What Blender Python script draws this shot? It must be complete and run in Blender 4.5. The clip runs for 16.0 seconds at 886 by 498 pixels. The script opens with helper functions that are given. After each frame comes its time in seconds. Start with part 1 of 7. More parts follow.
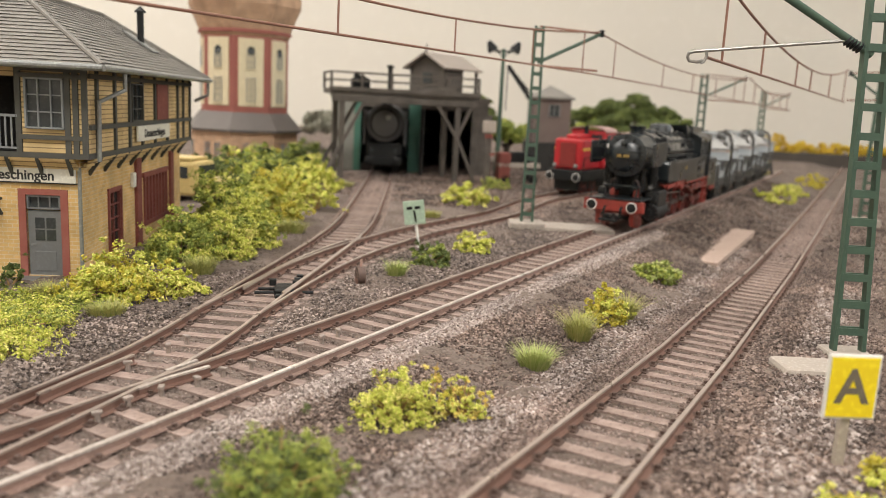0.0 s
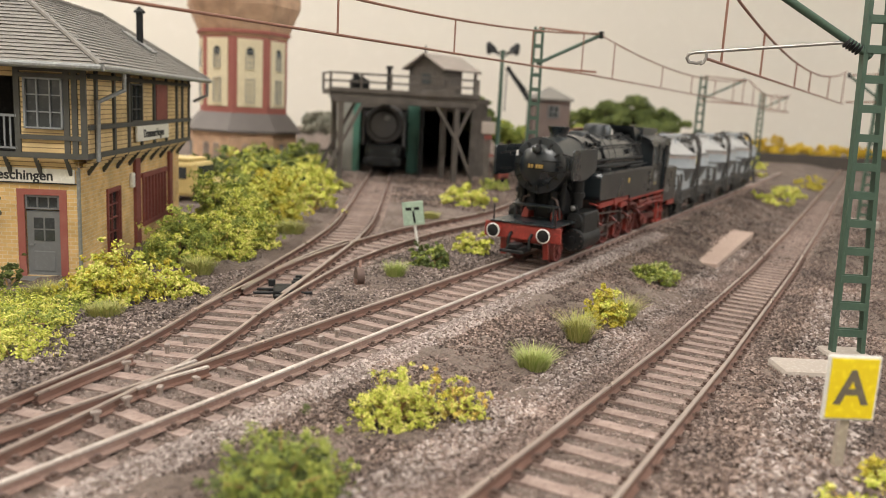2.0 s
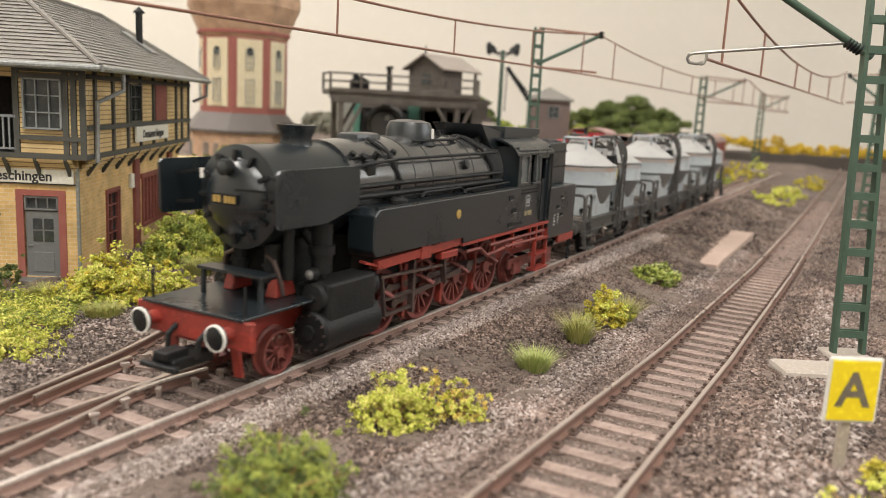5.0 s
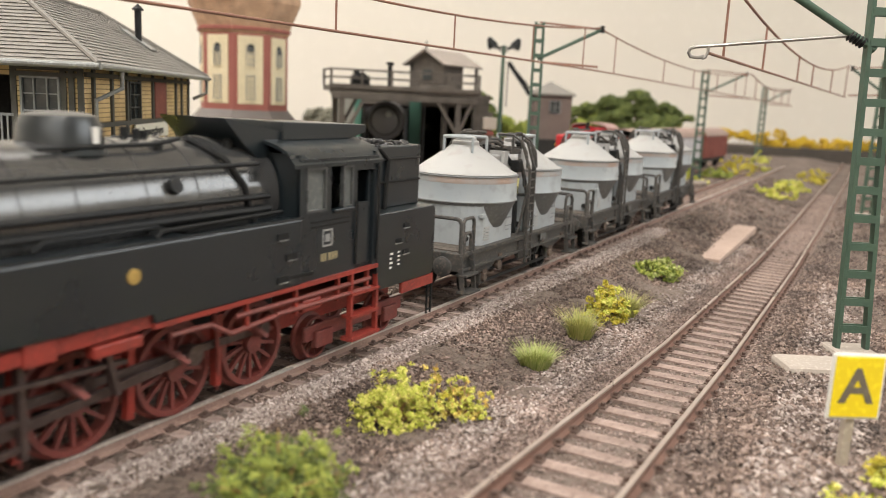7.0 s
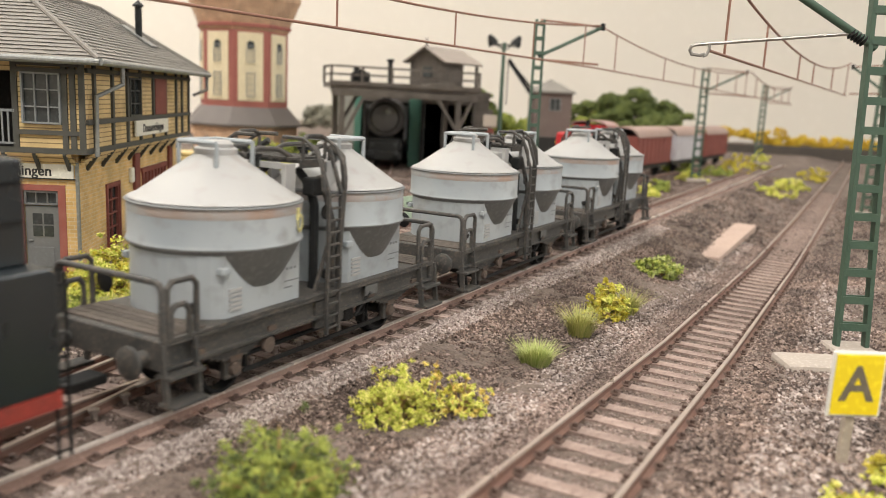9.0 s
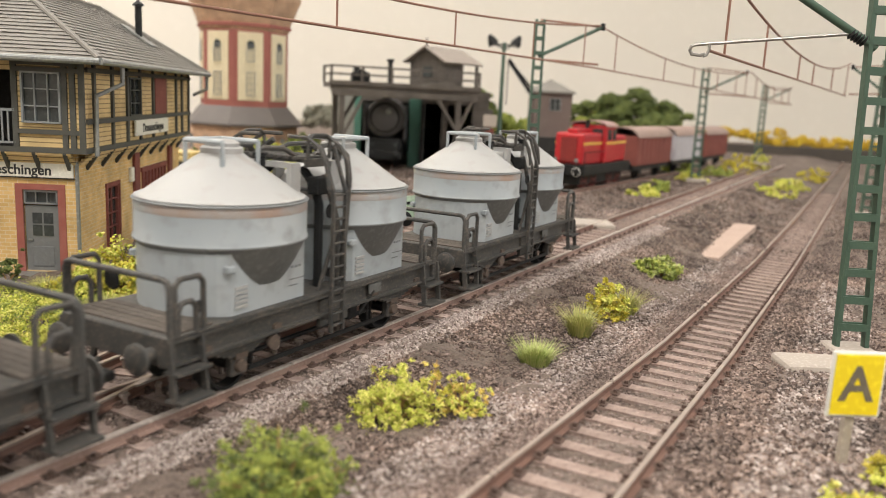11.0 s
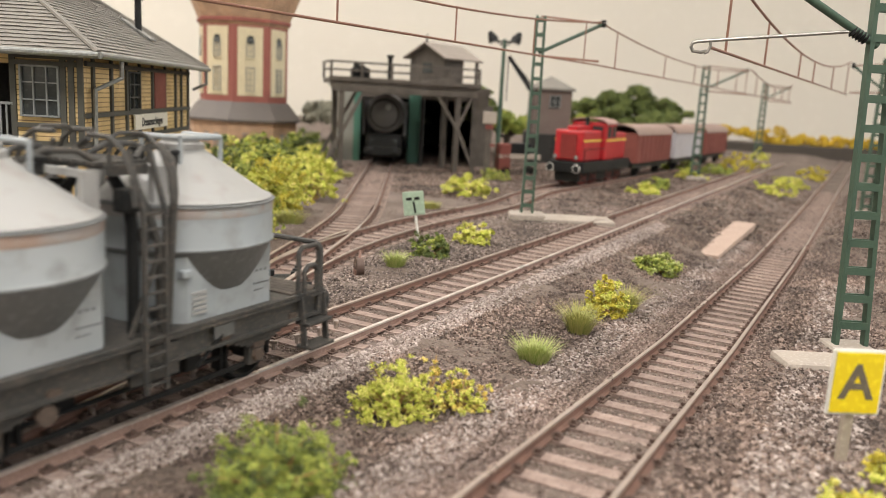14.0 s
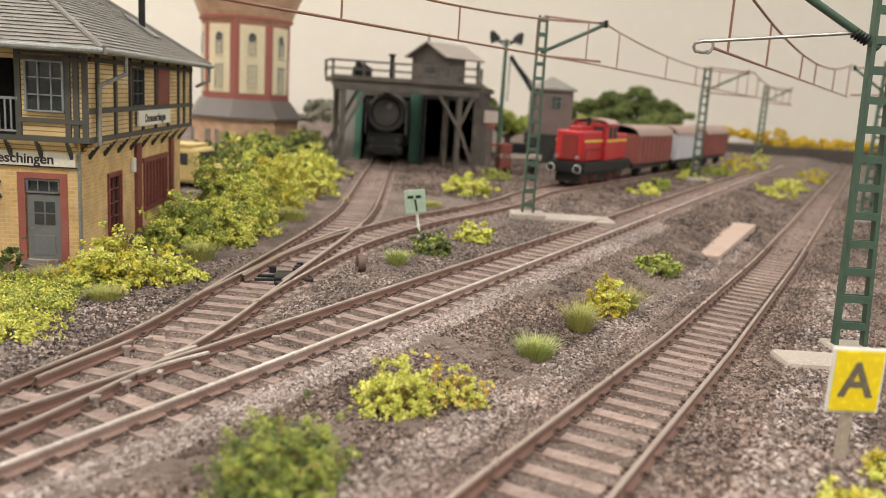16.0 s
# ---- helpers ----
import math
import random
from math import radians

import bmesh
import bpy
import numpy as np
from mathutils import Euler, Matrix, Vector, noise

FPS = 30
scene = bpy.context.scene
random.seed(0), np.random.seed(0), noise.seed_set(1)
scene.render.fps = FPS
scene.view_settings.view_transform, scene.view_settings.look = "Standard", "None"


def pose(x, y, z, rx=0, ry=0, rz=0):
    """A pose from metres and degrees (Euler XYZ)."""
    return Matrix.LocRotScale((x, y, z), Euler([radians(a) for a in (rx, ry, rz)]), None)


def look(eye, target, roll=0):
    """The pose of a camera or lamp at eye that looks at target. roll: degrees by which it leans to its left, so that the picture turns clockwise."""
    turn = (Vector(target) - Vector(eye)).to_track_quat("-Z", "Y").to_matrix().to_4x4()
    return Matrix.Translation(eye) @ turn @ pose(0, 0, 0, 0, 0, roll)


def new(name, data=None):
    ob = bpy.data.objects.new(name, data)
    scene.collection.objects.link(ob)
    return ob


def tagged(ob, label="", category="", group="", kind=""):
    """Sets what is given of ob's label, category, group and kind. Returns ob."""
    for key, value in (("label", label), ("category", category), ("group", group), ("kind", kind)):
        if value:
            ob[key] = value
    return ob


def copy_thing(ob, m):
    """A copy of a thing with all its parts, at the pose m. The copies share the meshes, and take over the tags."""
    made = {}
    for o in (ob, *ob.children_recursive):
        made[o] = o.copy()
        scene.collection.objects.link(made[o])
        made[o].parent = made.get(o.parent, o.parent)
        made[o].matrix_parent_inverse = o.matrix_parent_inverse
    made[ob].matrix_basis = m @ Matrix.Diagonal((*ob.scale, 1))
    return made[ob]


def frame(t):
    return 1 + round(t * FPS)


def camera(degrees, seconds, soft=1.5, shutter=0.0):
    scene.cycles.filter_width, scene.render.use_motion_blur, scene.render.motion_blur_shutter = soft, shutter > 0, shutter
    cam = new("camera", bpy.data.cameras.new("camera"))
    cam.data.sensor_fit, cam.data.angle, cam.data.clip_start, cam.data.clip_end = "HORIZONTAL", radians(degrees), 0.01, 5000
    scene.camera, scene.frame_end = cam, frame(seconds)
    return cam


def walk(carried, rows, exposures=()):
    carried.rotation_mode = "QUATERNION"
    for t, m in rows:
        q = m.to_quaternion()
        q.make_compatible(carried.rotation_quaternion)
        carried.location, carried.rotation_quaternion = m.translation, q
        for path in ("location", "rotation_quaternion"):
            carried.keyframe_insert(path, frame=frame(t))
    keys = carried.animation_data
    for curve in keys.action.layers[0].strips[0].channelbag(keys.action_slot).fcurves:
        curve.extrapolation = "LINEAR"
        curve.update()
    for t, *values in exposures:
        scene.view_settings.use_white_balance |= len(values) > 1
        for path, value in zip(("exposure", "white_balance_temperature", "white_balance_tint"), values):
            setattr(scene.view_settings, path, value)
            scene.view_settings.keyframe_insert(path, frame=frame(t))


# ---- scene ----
MM = 0.001


def aim(x, y, z, yaw, tilt, roll):
    """Camera pose from millimetres and degrees: turn, downward tilt, lean."""
    return pose(x * MM, y * MM, z * MM, 0, 0, yaw) @ pose(0, 0, 0, 90 - tilt) @ pose(0, 0, 0, 0, 0, roll)


cam = camera(58.5, 16.0, soft=0.7, shutter=0.4)
cam.data.dof.use_dof = True
cam.data.dof.focus_distance = 0.21
cam.data.dof.aperture_fstop = 23.0
PATH = [
    (0, 0.61, -1.06, 57.86, 0.106, 10.296, 2.887),
    (1, 0.48, -1.06, 57.77, 0.049, 10.227, 2.928),
    (2, 0.41, -0.98, 57.69, 0.003, 10.201, 3.004),
    (3, 0.34, -0.96, 57.65, -0.048, 10.163, 3.097),
    (4, 0.30, -0.90, 57.67, -0.057, 10.105, 3.140),
    (6.5, 0.92, 0.50, 58.00, 0.165, 10.456, 2.680),
    (7, 0.97, 0.61, 58.00, 0.178, 10.530, 2.655),
    (7.5, 0.98, 0.75, 57.95, 0.200, 10.585, 2.670),
    (8, 0.90, 0.80, 57.92, 0.191, 10.645, 2.728),
    (8.5, 0.79, 0.70, 57.85, 0.170, 10.675, 2.790),
    (9, 0.74, 0.60, 57.85, 0.135, 10.700, 2.815),
    (11.5, 0.76, 0.65, 57.75, 0.118, 10.705, 2.920),
    (12, 0.70, 0.80, 57.70, 0.093, 10.750, 2.990),
    (12.5, 0.68, 0.81, 57.70, 0.076, 10.808, 3.020),
    (13, 0.63, 0.81, 57.66, 0.052, 10.860, 3.065),
    (13.5, 0.60, 0.92, 57.58, 0.035, 10.905, 3.115),
    (14, 0.62, 1.00, 57.52, 0.035, 10.930, 3.180),
    (14.5, 0.52, 0.80, 57.52, 0.020, 10.955, 3.275),
    (15, 0.34, 0.44, 57.42, -0.012, 10.948, 3.400),
    (15.5, 0.17, 0.15, 57.20, -0.022, 10.928, 3.540),
    (16, 0.00, 0.00, 57.00, 0.000, 10.934, 3.633),
]
walk(cam, [(t, aim(*r)) for t, *r in PATH], exposures=[(0, -0.02), (4, 0.01), (6.5, 0.2), (9, 0.16), (11.5, 0.12), (14, 0.06), (16, -0.01)])

# ---- light: a closed hobby room with unseen ceiling panels and added fill lamps ----
world = bpy.data.worlds.new("room_air")
scene.world = world
world.use_nodes = True
world.node_tree.nodes["Background"].inputs[0].default_value = (1.0, 0.95, 0.88, 1)
world.node_tree.nodes["Background"].inputs[1].default_value = 0.45


def panel_lamp(x, y, z, sx, sy, watts):
    data = bpy.data.lights.new("ceiling_light", "AREA")
    data.shape, data.size, data.size_y, data.energy = "RECTANGLE", sx, sy, watts
    data.color = (1.0, 0.96, 0.915)
    ob = new("ceiling_light", data)
    ob.matrix_world = pose(x, y, z)
    return ob


panel_lamp(0.25, -0.75, 1.58, 1.0, 0.36, 31)
panel_lamp(-0.75, 0.95, 1.58, 1.6, 0.5, 20)
panel_lamp(-1.4, 0.4, 1.58, 0.36, 1.1, 31)
# extra lamp added behind the camera to brighten the fronts
south = panel_lamp(0, 0, 0, 2.2, 0.9, 13)
south.name, south.data.color = "window_light", (0.95, 0.98, 1.0)
south.matrix_world = look((0.1, -1.78, 0.95), (0.0, 0.4, 0.5))
# fill lamp added at the east wall for side light and boiler highlight
east_fill = panel_lamp(0, 0, 0, 1.0, 2.0, 25)
east_fill.name, east_fill.data.color = "window_light", (0.93, 0.97, 1.0)
east_fill.matrix_world = look((2.56, 0.55, 1.05), (0.0, 0.55, 0.8)) @ pose(0, 0, 0, 0, 0, 90)

# ---- materials ----
MATS = {}


def mat(name, c1, c2=None, rough=0.7, metal=0.0, big=60.0, fine=900.0, bump=0.25, depth=0.0004, c3=None, spread=0.35, per_object=0.0, transmission=0.0, emit=0.0):
    """A surface with two scales of colour variation and fine relief; scales are per metre."""
    if name in MATS:
        return MATS[name]
    m = bpy.data.materials.new(name)
    m.use_nodes = True
    nt = m.node_tree
    b = nt.nodes["Principled BSDF"]
    c2 = c2 or tuple(min(1, v * 0.72) for v in c1)
    c3 = c3 or tuple(min(1, v * 1.25 + 0.01) for v in c1)
    tc = nt.nodes.new("ShaderNodeTexCoord")

    def noise_node(scale, detail):
        n = nt.nodes.new("ShaderNodeTexNoise")
        n.inputs["Scale"].default_value, n.inputs["Detail"].default_value = scale, detail
        nt.links.new(tc.outputs["Object"], n.inputs["Vector"])
        return n

    def ramp(src, lo, hi):
        r = nt.nodes.new("ShaderNodeMapRange")
        r.inputs["From Min"].default_value, r.inputs["From Max"].default_value = lo, hi
        nt.links.new(src, r.inputs["Value"])
        return r.outputs["Result"]

    def mix(fac, a, bcol):
        x = nt.nodes.new("ShaderNodeMix")
        x.data_type = "RGBA"
        nt.links.new(fac, x.inputs["Factor"])
        for sock, v in ((x.inputs["A"], a), (x.inputs["B"], bcol)):
            if isinstance(v, tuple):
                sock.default_value = (*v, 1)
            else:
                nt.links.new(v, sock)
        return x.outputs["Result"]

    n1, n2 = noise_node(big, 4), noise_node(fine, 3)
    col = mix(ramp(n1.outputs["Fac"], 0.5 - spread, 0.5 + spread), c1, c2)
    col = mix(ramp(n2.outputs["Fac"], 0.52, 0.78), col, c3)
    if per_object:
        oi = nt.nodes.new("ShaderNodeObjectInfo")
        hs = nt.nodes.new("ShaderNodeHueSaturation")
        nt.links.new(col, hs.inputs["Color"])
        mr = nt.nodes.new("ShaderNodeMapRange")
        mr.inputs["To Min"].default_value, mr.inputs["To Max"].default_value = 1 - per_object, 1 + per_object
        nt.links.new(oi.outputs["Random"], mr.inputs["Value"])
        nt.links.new(mr.outputs["Result"], hs.inputs["Value"])
        col = hs.outputs["Color"]
    nt.links.new(col, b.inputs["Base Color"])
    rr = nt.nodes.new("ShaderNodeMapRange")
    rr.inputs["To Min"].default_value, rr.inputs["To Max"].default_value = max(0.03, rough - 0.12), min(1, rough + 0.12)
    nt.links.new(n1.outputs["Fac"], rr.inputs["Value"])
    nt.links.new(rr.outputs["Result"], b.inputs["Roughness"])
    b.inputs["Metallic"].default_value = metal
    b.inputs["Transmission Weight"].default_value = transmission
    if emit:
        b.inputs["Emission Color"].default_value = (*c1, 1)
        b.inputs["Emission Strength"].default_value = emit
    if bump:
        bp = nt.nodes.new("ShaderNodeBump")
        bp.inputs["Strength"].default_value, bp.inputs["Distance"].default_value = bump, depth
        nt.links.new(n2.outputs["Fac"], bp.inputs["Height"])
        nt.links.new(bp.outputs["Normal"], b.inputs["Normal"])
    MATS[name] = m
    return m


def leaf_mat(name, c1, c2, c3, patch=0.0):
    """Small pieces that differ one from the next, with broad darker and paler patches."""
    m = bpy.data.materials.new(name)
    m.use_nodes = True
    nt = m.node_tree
    b = nt.nodes["Principled BSDF"]
    geo = nt.nodes.new("ShaderNodeNewGeometry")
    cr = nt.nodes.new("ShaderNodeValToRGB")
    cr.color_ramp.elements[0].color, cr.color_ramp.elements[1].color = (*c1, 1), (*c3, 1)
    cr.color_ramp.elements.new(0.5).color = (*c2, 1)
    nt.links.new(geo.outputs["Random Per Island"], cr.inputs["Fac"])
    col = cr.outputs["Color"]
    if patch:
        tc, nz = nt.nodes.new("ShaderNodeTexCoord"), nt.nodes.new("ShaderNodeTexNoise")
        nz.inputs["Scale"].default_value, nz.inputs["Detail"].default_value = 38.0, 4.0
        nt.links.new(tc.outputs["Object"], nz.inputs["Vector"])
        mr, hs = nt.nodes.new("ShaderNodeMapRange"), nt.nodes.new("ShaderNodeHueSaturation")
        mr.inputs["From Min"].default_value, mr.inputs["From Max"].default_value = 0.34, 0.66
        mr.inputs["To Min"].default_value, mr.inputs["To Max"].default_value = 1 - patch, 1 + patch
        nt.links.new(nz.outputs["Fac"], mr.inputs["Value"])
        nt.links.new(mr.outputs["Result"], hs.inputs["Value"])
        nt.links.new(col, hs.inputs["Color"])
        col = hs.outputs["Color"]
    nt.links.new(col, b.inputs["Base Color"])
    b.inputs["Roughness"].default_value = 0.75
    b.inputs["Subsurface Weight"].default_value = 0.0
    MATS[name] = m
    return m


# ---- mesh helpers, in millimetres ----
class Bm:
    """A bmesh with a few shape makers; all lengths in millimetres."""

    def __init__(self):
        self.b = bmesh.new()

    def box(self, x0, y0, z0, x1, y1, z1, bevel=0.0, m=None, taper=1.0):
        r = bmesh.ops.create_cube(self.b, size=1.0)["verts"]
        for v in r:
            k = taper if v.co.z > 0 else 1.0
            v.co = Vector(((x0 + x1) / 2 + v.co.x * (x1 - x0) * k, (y0 + y1) / 2 + v.co.y * (y1 - y0) * k, (z0 + z1) / 2 + v.co.z * (z1 - z0)))
        if bevel:
            edges = list({e for v in r for e in v.link_edges})
            out = bmesh.ops.bevel(self.b, geom=edges, offset=bevel, segments=2, affect="EDGES", profile=0.5)
            r = out["verts"]
        if m is not None:
            bmesh.ops.transform(self.b, matrix=m, verts=r)
        return self

    def rod(self, p, q, r0, r1=None, n=10, caps=True):
        p, q = Vector(p), Vector(q)
        d = q - p
        turn = d.to_track_quat("Z", "Y").to_matrix().to_4x4()
        bmesh.ops.create_cone(self.b, cap_ends=caps, segments=n, radius1=r0, radius2=r0 if r1 is None else r1, depth=d.length,
                              matrix=Matrix.Translation((p + q) / 2) @ turn)
        return self

    def bar(self, p, q, w, t, up=(0, 0, 1)):
        """A flat bar from p to q, w across and t thick along up."""
        p, q, up = Vector(p), Vector(q), Vector(up)
        d = (q - p).normalized()
        s = d.cross(up)
        if s.length < 1e-4:
            s = d.cross(Vector((1, 0, 0)))
        s.normalize()
        u = s.cross(d).normalized()
        vs = [self.b.verts.new(c + s * a * w / 2 + u * k * t / 2) for c in (p, q) for a, k in ((-1, -1), (1, -1), (1, 1), (-1, 1))]
        for f in ((0, 1, 2, 3), (7, 6, 5, 4), (0, 4, 5, 1), (1, 5, 6, 2), (2, 6, 7, 3), (3, 7, 4, 0)):
            self.b.faces.new([vs[i] for i in f])
        return self

    def lathe(self, prof, n=32, m=None, ring=False):
        """Turns (radius, height) pairs round z."""
        rings = []
        for r, z in prof:
            rings.append([self.b.verts.new((r * math.cos(2 * math.pi * i / n), r * math.sin(2 * math.pi * i / n), z)) for i in range(n)])
        for a, c in zip(rings, rings[1:]):
            for i in range(n):
                self.b.faces.new((a[i], a[(i + 1) % n], c[(i + 1) % n], c[i]))
        if ring:
            for i in range(n):
                self.b.faces.new((rings[-1][i], rings[-1][(i + 1) % n], rings[0][(i + 1) % n], rings[0][i]))
        else:
            self.b.faces.new(rings[0][::-1])
            self.b.faces.new(rings[-1])
        if m is not None:
            bmesh.ops.transform(self.b, matrix=m, verts=[v for r in rings for v in r])
        return self

    def prism(self, pts, z0, z1, m=None):
        """A polygon in x, y raised from z0 to z1."""
        lo = [self.b.verts.new((x, y, z0)) for x, y in pts]
        hi = [self.b.verts.new((x, y, z1)) for x, y in pts]
        self.b.faces.new(lo[::-1])
        self.b.faces.new(hi)
        n = len(pts)
        for i in range(n):
            self.b.faces.new((lo[i], lo[(i + 1) % n], hi[(i + 1) % n], hi[i]))
        if m is not None:
            bmesh.ops.transform(self.b, matrix=m, verts=lo + hi)
        return self

    def tube(self, pts, r, n=8):
        P = [Vector(p) for p in pts]
        rings = []
        side = None
        for i, p in enumerate(P):
            d = ((P[min(i + 1, len(P) - 1)] - p).normalized() + (p - P[max(i - 1, 0)]).normalized())
            d = d.normalized() if d.length > 1e-6 else Vector((0, 0, 1))
            if side is None:
                side = d.orthogonal().normalized()
            side = (side - d * side.dot(d)).normalized()
            up = d.cross(side)
            rings.append([self.b.verts.new(p + side * r * math.cos(2 * math.pi * k / n) + up * r * math.sin(2 * math.pi * k / n)) for k in range(n)])
        for a, c in zip(rings, rings[1:]):
            for k in range(n):
                self.b.faces.new((a[k], a[(k + 1) % n], c[(k + 1) % n], c[k]))
        self.b.faces.new(rings[0][::-1])
        self.b.faces.new(rings[-1])
        return self


def mesh_of(name, bm, material, smooth=False):
    b = bm.b if isinstance(bm, Bm) else bm
    bmesh.ops.recalc_face_normals(b, faces=b.faces[:])
    bmesh.ops.scale(b, vec=(MM, MM, MM), verts=b.verts[:])
    me = bpy.data.meshes.new(name)
    b.to_mesh(me)
    b.free()
    me.materials.append(material)
    if smooth:
        for p in me.polygons:
            p.use_smooth = True
        me.set_sharp_from_angle(angle=radians(35))
    return me


def part(name, bm, material, parent, label="", smooth=False, at=None):
    """Links a shape as one mesh under a thing or a part."""
    ob = new(name, mesh_of(name, bm, material, smooth))
    ob.parent = parent
    if at is not None:
        ob.matrix_basis = at
    if label:
        ob["label"] = label
    return ob


def thing(name, x, y, z, turn=0.0, label="", category="", group="", kind=""):
    """An empty at a thing's base; millimetres and degrees."""
    ob = new(name)
    ob.empty_display_size = 0.01
    ob.matrix_basis = pose(x * MM, y * MM, z * MM, 0, 0, turn)
    return tagged(ob, label, category, group, kind)


def at(x, y, z, rx=0, ry=0, rz=0):
    return pose(x * MM, y * MM, z * MM, rx, ry, rz)


def raw(name, verts, faces, material, smooth=False):
    """A mesh from many generated pieces; verts in millimetres."""
    me = bpy.data.meshes.new(name)
    me.from_pydata((np.asarray(verts) * MM).tolist(), [], np.asarray(faces).tolist())
    me.materials.append(material)
    if smooth:
        for p in me.polygons:
            p.use_smooth = True
    me.update()
    return new(name, me)


RNG = np.random.default_rng(7)

# ---- plan of the layout, millimetres; rail heads of the main line lie at z = 0 ----
MAIN_AT, MAIN_DIR = Vector((-30.6, 184.2)), Vector((0.4787, 0.878))
RIGHT_AT, RIGHT_DIR = Vector((53.3, 172.1)), Vector((0.469, 0.883))
GRADE = ((-900, 7.0), (60, 7.0), (100, 5.0), (200, -2.5), (360, -9.0), (500, -11.0), (800, -11.0), (1600, -11.0))


def grade(y):
    return float(np.interp(y, [g[0] for g in GRADE], [g[1] for g in GRADE]))


def across(p, origin, d):
    """Signed distance to the right of a line."""
    return (p[0] - origin[0]) * d[1] - (p[1] - origin[1]) * d[0]


def ground_z(x, y):
    """Height of the soil: level round the main line, following the falling track beside it."""
    a = across((x, y), RIGHT_AT, RIGHT_DIR)
    k = min(1.0, max(0.0, (a + 62.0) / 45.0))
    k = k * k * (3 - 2 * k)
    far = min(1.0, max(0.0, (y - 1150.0) / 400.0))
    z = -2.5 + grade(y) * k * (1 - far)
    return z

SOIL = mat("soil_and_ballast", (0.12, 0.085, 0.066), (0.235, 0.185, 0.157), rough=0.95, big=40, fine=620, bump=1.0, depth=0.003, c3=(0.08, 0.055, 0.042), spread=0.16)
RAILM = mat("rusty_rail_sides", (0.175, 0.093, 0.07), (0.28, 0.175, 0.138), rough=0.6, metal=0.3, big=90, fine=1500)
HEADM = mat("worn_rail_head", (0.33, 0.25, 0.21), (0.52, 0.45, 0.4), rough=0.3, metal=0.45, big=40, fine=1800, bump=0.1)
SLEEPM = mat("dusty_brown_sleeper", (0.21, 0.145, 0.12), (0.35, 0.268, 0.23), rough=0.9, big=260, fine=900, bump=0.6, depth=0.0006, c3=(0.13, 0.088, 0.07), spread=0.2, per_object=0.14)
BRIGHTM = mat("polished_rail_head", (0.72, 0.67, 0.62), (0.45, 0.37, 0.32), rough=0.3, metal=0.4, big=45, bump=0.05, spread=0.2)
IRONM = mat("rusty_iron_fastening", (0.1, 0.064, 0.052), (0.16, 0.11, 0.09), rough=0.6, metal=0.3)


SHED_LINE = [(-170, -55), (-128, 15), (-101, 62), (-86, 95), (-74, 128), (-65, 158), (-60, 183), (-57, 212), (-54, 245), (-50, 285), (-46, 330), (-44, 380), (-46, 450), (-50, 540), (-58, 720), (-58, 860)]
LOOP_LINE = [(-58, 205), (-52, 240), (-45, 275), (-36, 307), (-25, 336), (-11, 368), (10, 405), (33, 448), (58, 516), (81, 560), (159, 688), (224, 795), (307, 931), (418, 1114)]


def gap(x, y):
    """Distance to the nearest track's middle."""
    x, y = np.asarray(x, float), np.asarray(y, float)
    g = np.minimum(np.abs(across((x, y), MAIN_AT, MAIN_DIR)), np.abs(across((x, y), RIGHT_AT, RIGHT_DIR)))
    for line in (SHED_LINE, LOOP_LINE):
        for (ax, ay), (bx, by) in zip(line, line[1:]):
            dx, dy = bx - ax, by - ay
            u = np.clip(((x - ax) * dx + (y - ay) * dy) / (dx * dx + dy * dy), 0, 1)
            g = np.minimum(g, np.hypot(x - ax - u * dx, y - ay - u * dy))
    return g


def bed(x, y):
    """How far the ballast lies below the soil's level at a place beside or between the rails."""
    return 0.12 * (1 - np.clip((gap(x, y) - 12.5) / 2.5, 0, 1))


def ground():
    """One sheet, finely stepped near the tracks, coarse to the far edge."""
    xs = np.concatenate([np.arange(-900, -200, 20), np.arange(-200, 230, 1.7), np.arange(230, 1500, 18)])
    ys = np.concatenate([np.arange(-900, 60, 20), np.arange(60, 420, 1.7), np.arange(420, 700, 5), np.arange(700, 1761, 20)])
    X, Y = np.meshgrid(xs, ys)
    V = np.zeros((*X.shape, 3))
    rough = RNG.normal(0, 0.42, X.shape)
    rough = (rough + np.roll(rough, 1, 0) * 0.5 + np.roll(rough, 1, 1) * 0.5) * 0.62
    GAP, BED = gap(X, Y), bed(X, Y)
    for i in range(X.shape[0]):
        for j in range(X.shape[1]):
            x, y = X[i, j], Y[i, j]
            z = ground_z(x, y)
            w = 0.9 * noise.noise((x * 0.03, y * 0.03, 0.0)) + 0.5 * noise.noise((x * 0.11, y * 0.11, 3.0))
            near = GAP[i, j]
            w *= 0.2 if near < 16 else (1.0 if y < 420 else 0.55)
            V[i, j] = (x, y, z + w - BED[i, j] + (0.3 if near > 22 and y < 420 else 0) + rough[i, j] * (0.45 if near < 15 else 1.0))
    nx, ny = len(xs), len(ys)
    idx = np.arange(nx * ny).reshape(ny, nx)
    F = np.stack([idx[:-1, :-1], idx[:-1, 1:], idx[1:, 1:], idx[1:, :-1]], -1).reshape(-1, 4)
    ob = raw("ground", V.reshape(-1, 3), F, SOIL, smooth=True)
    return tagged(ob, "brown soil and grey-brown ballast ground of the layout", "ground", kind="structure")


ground()


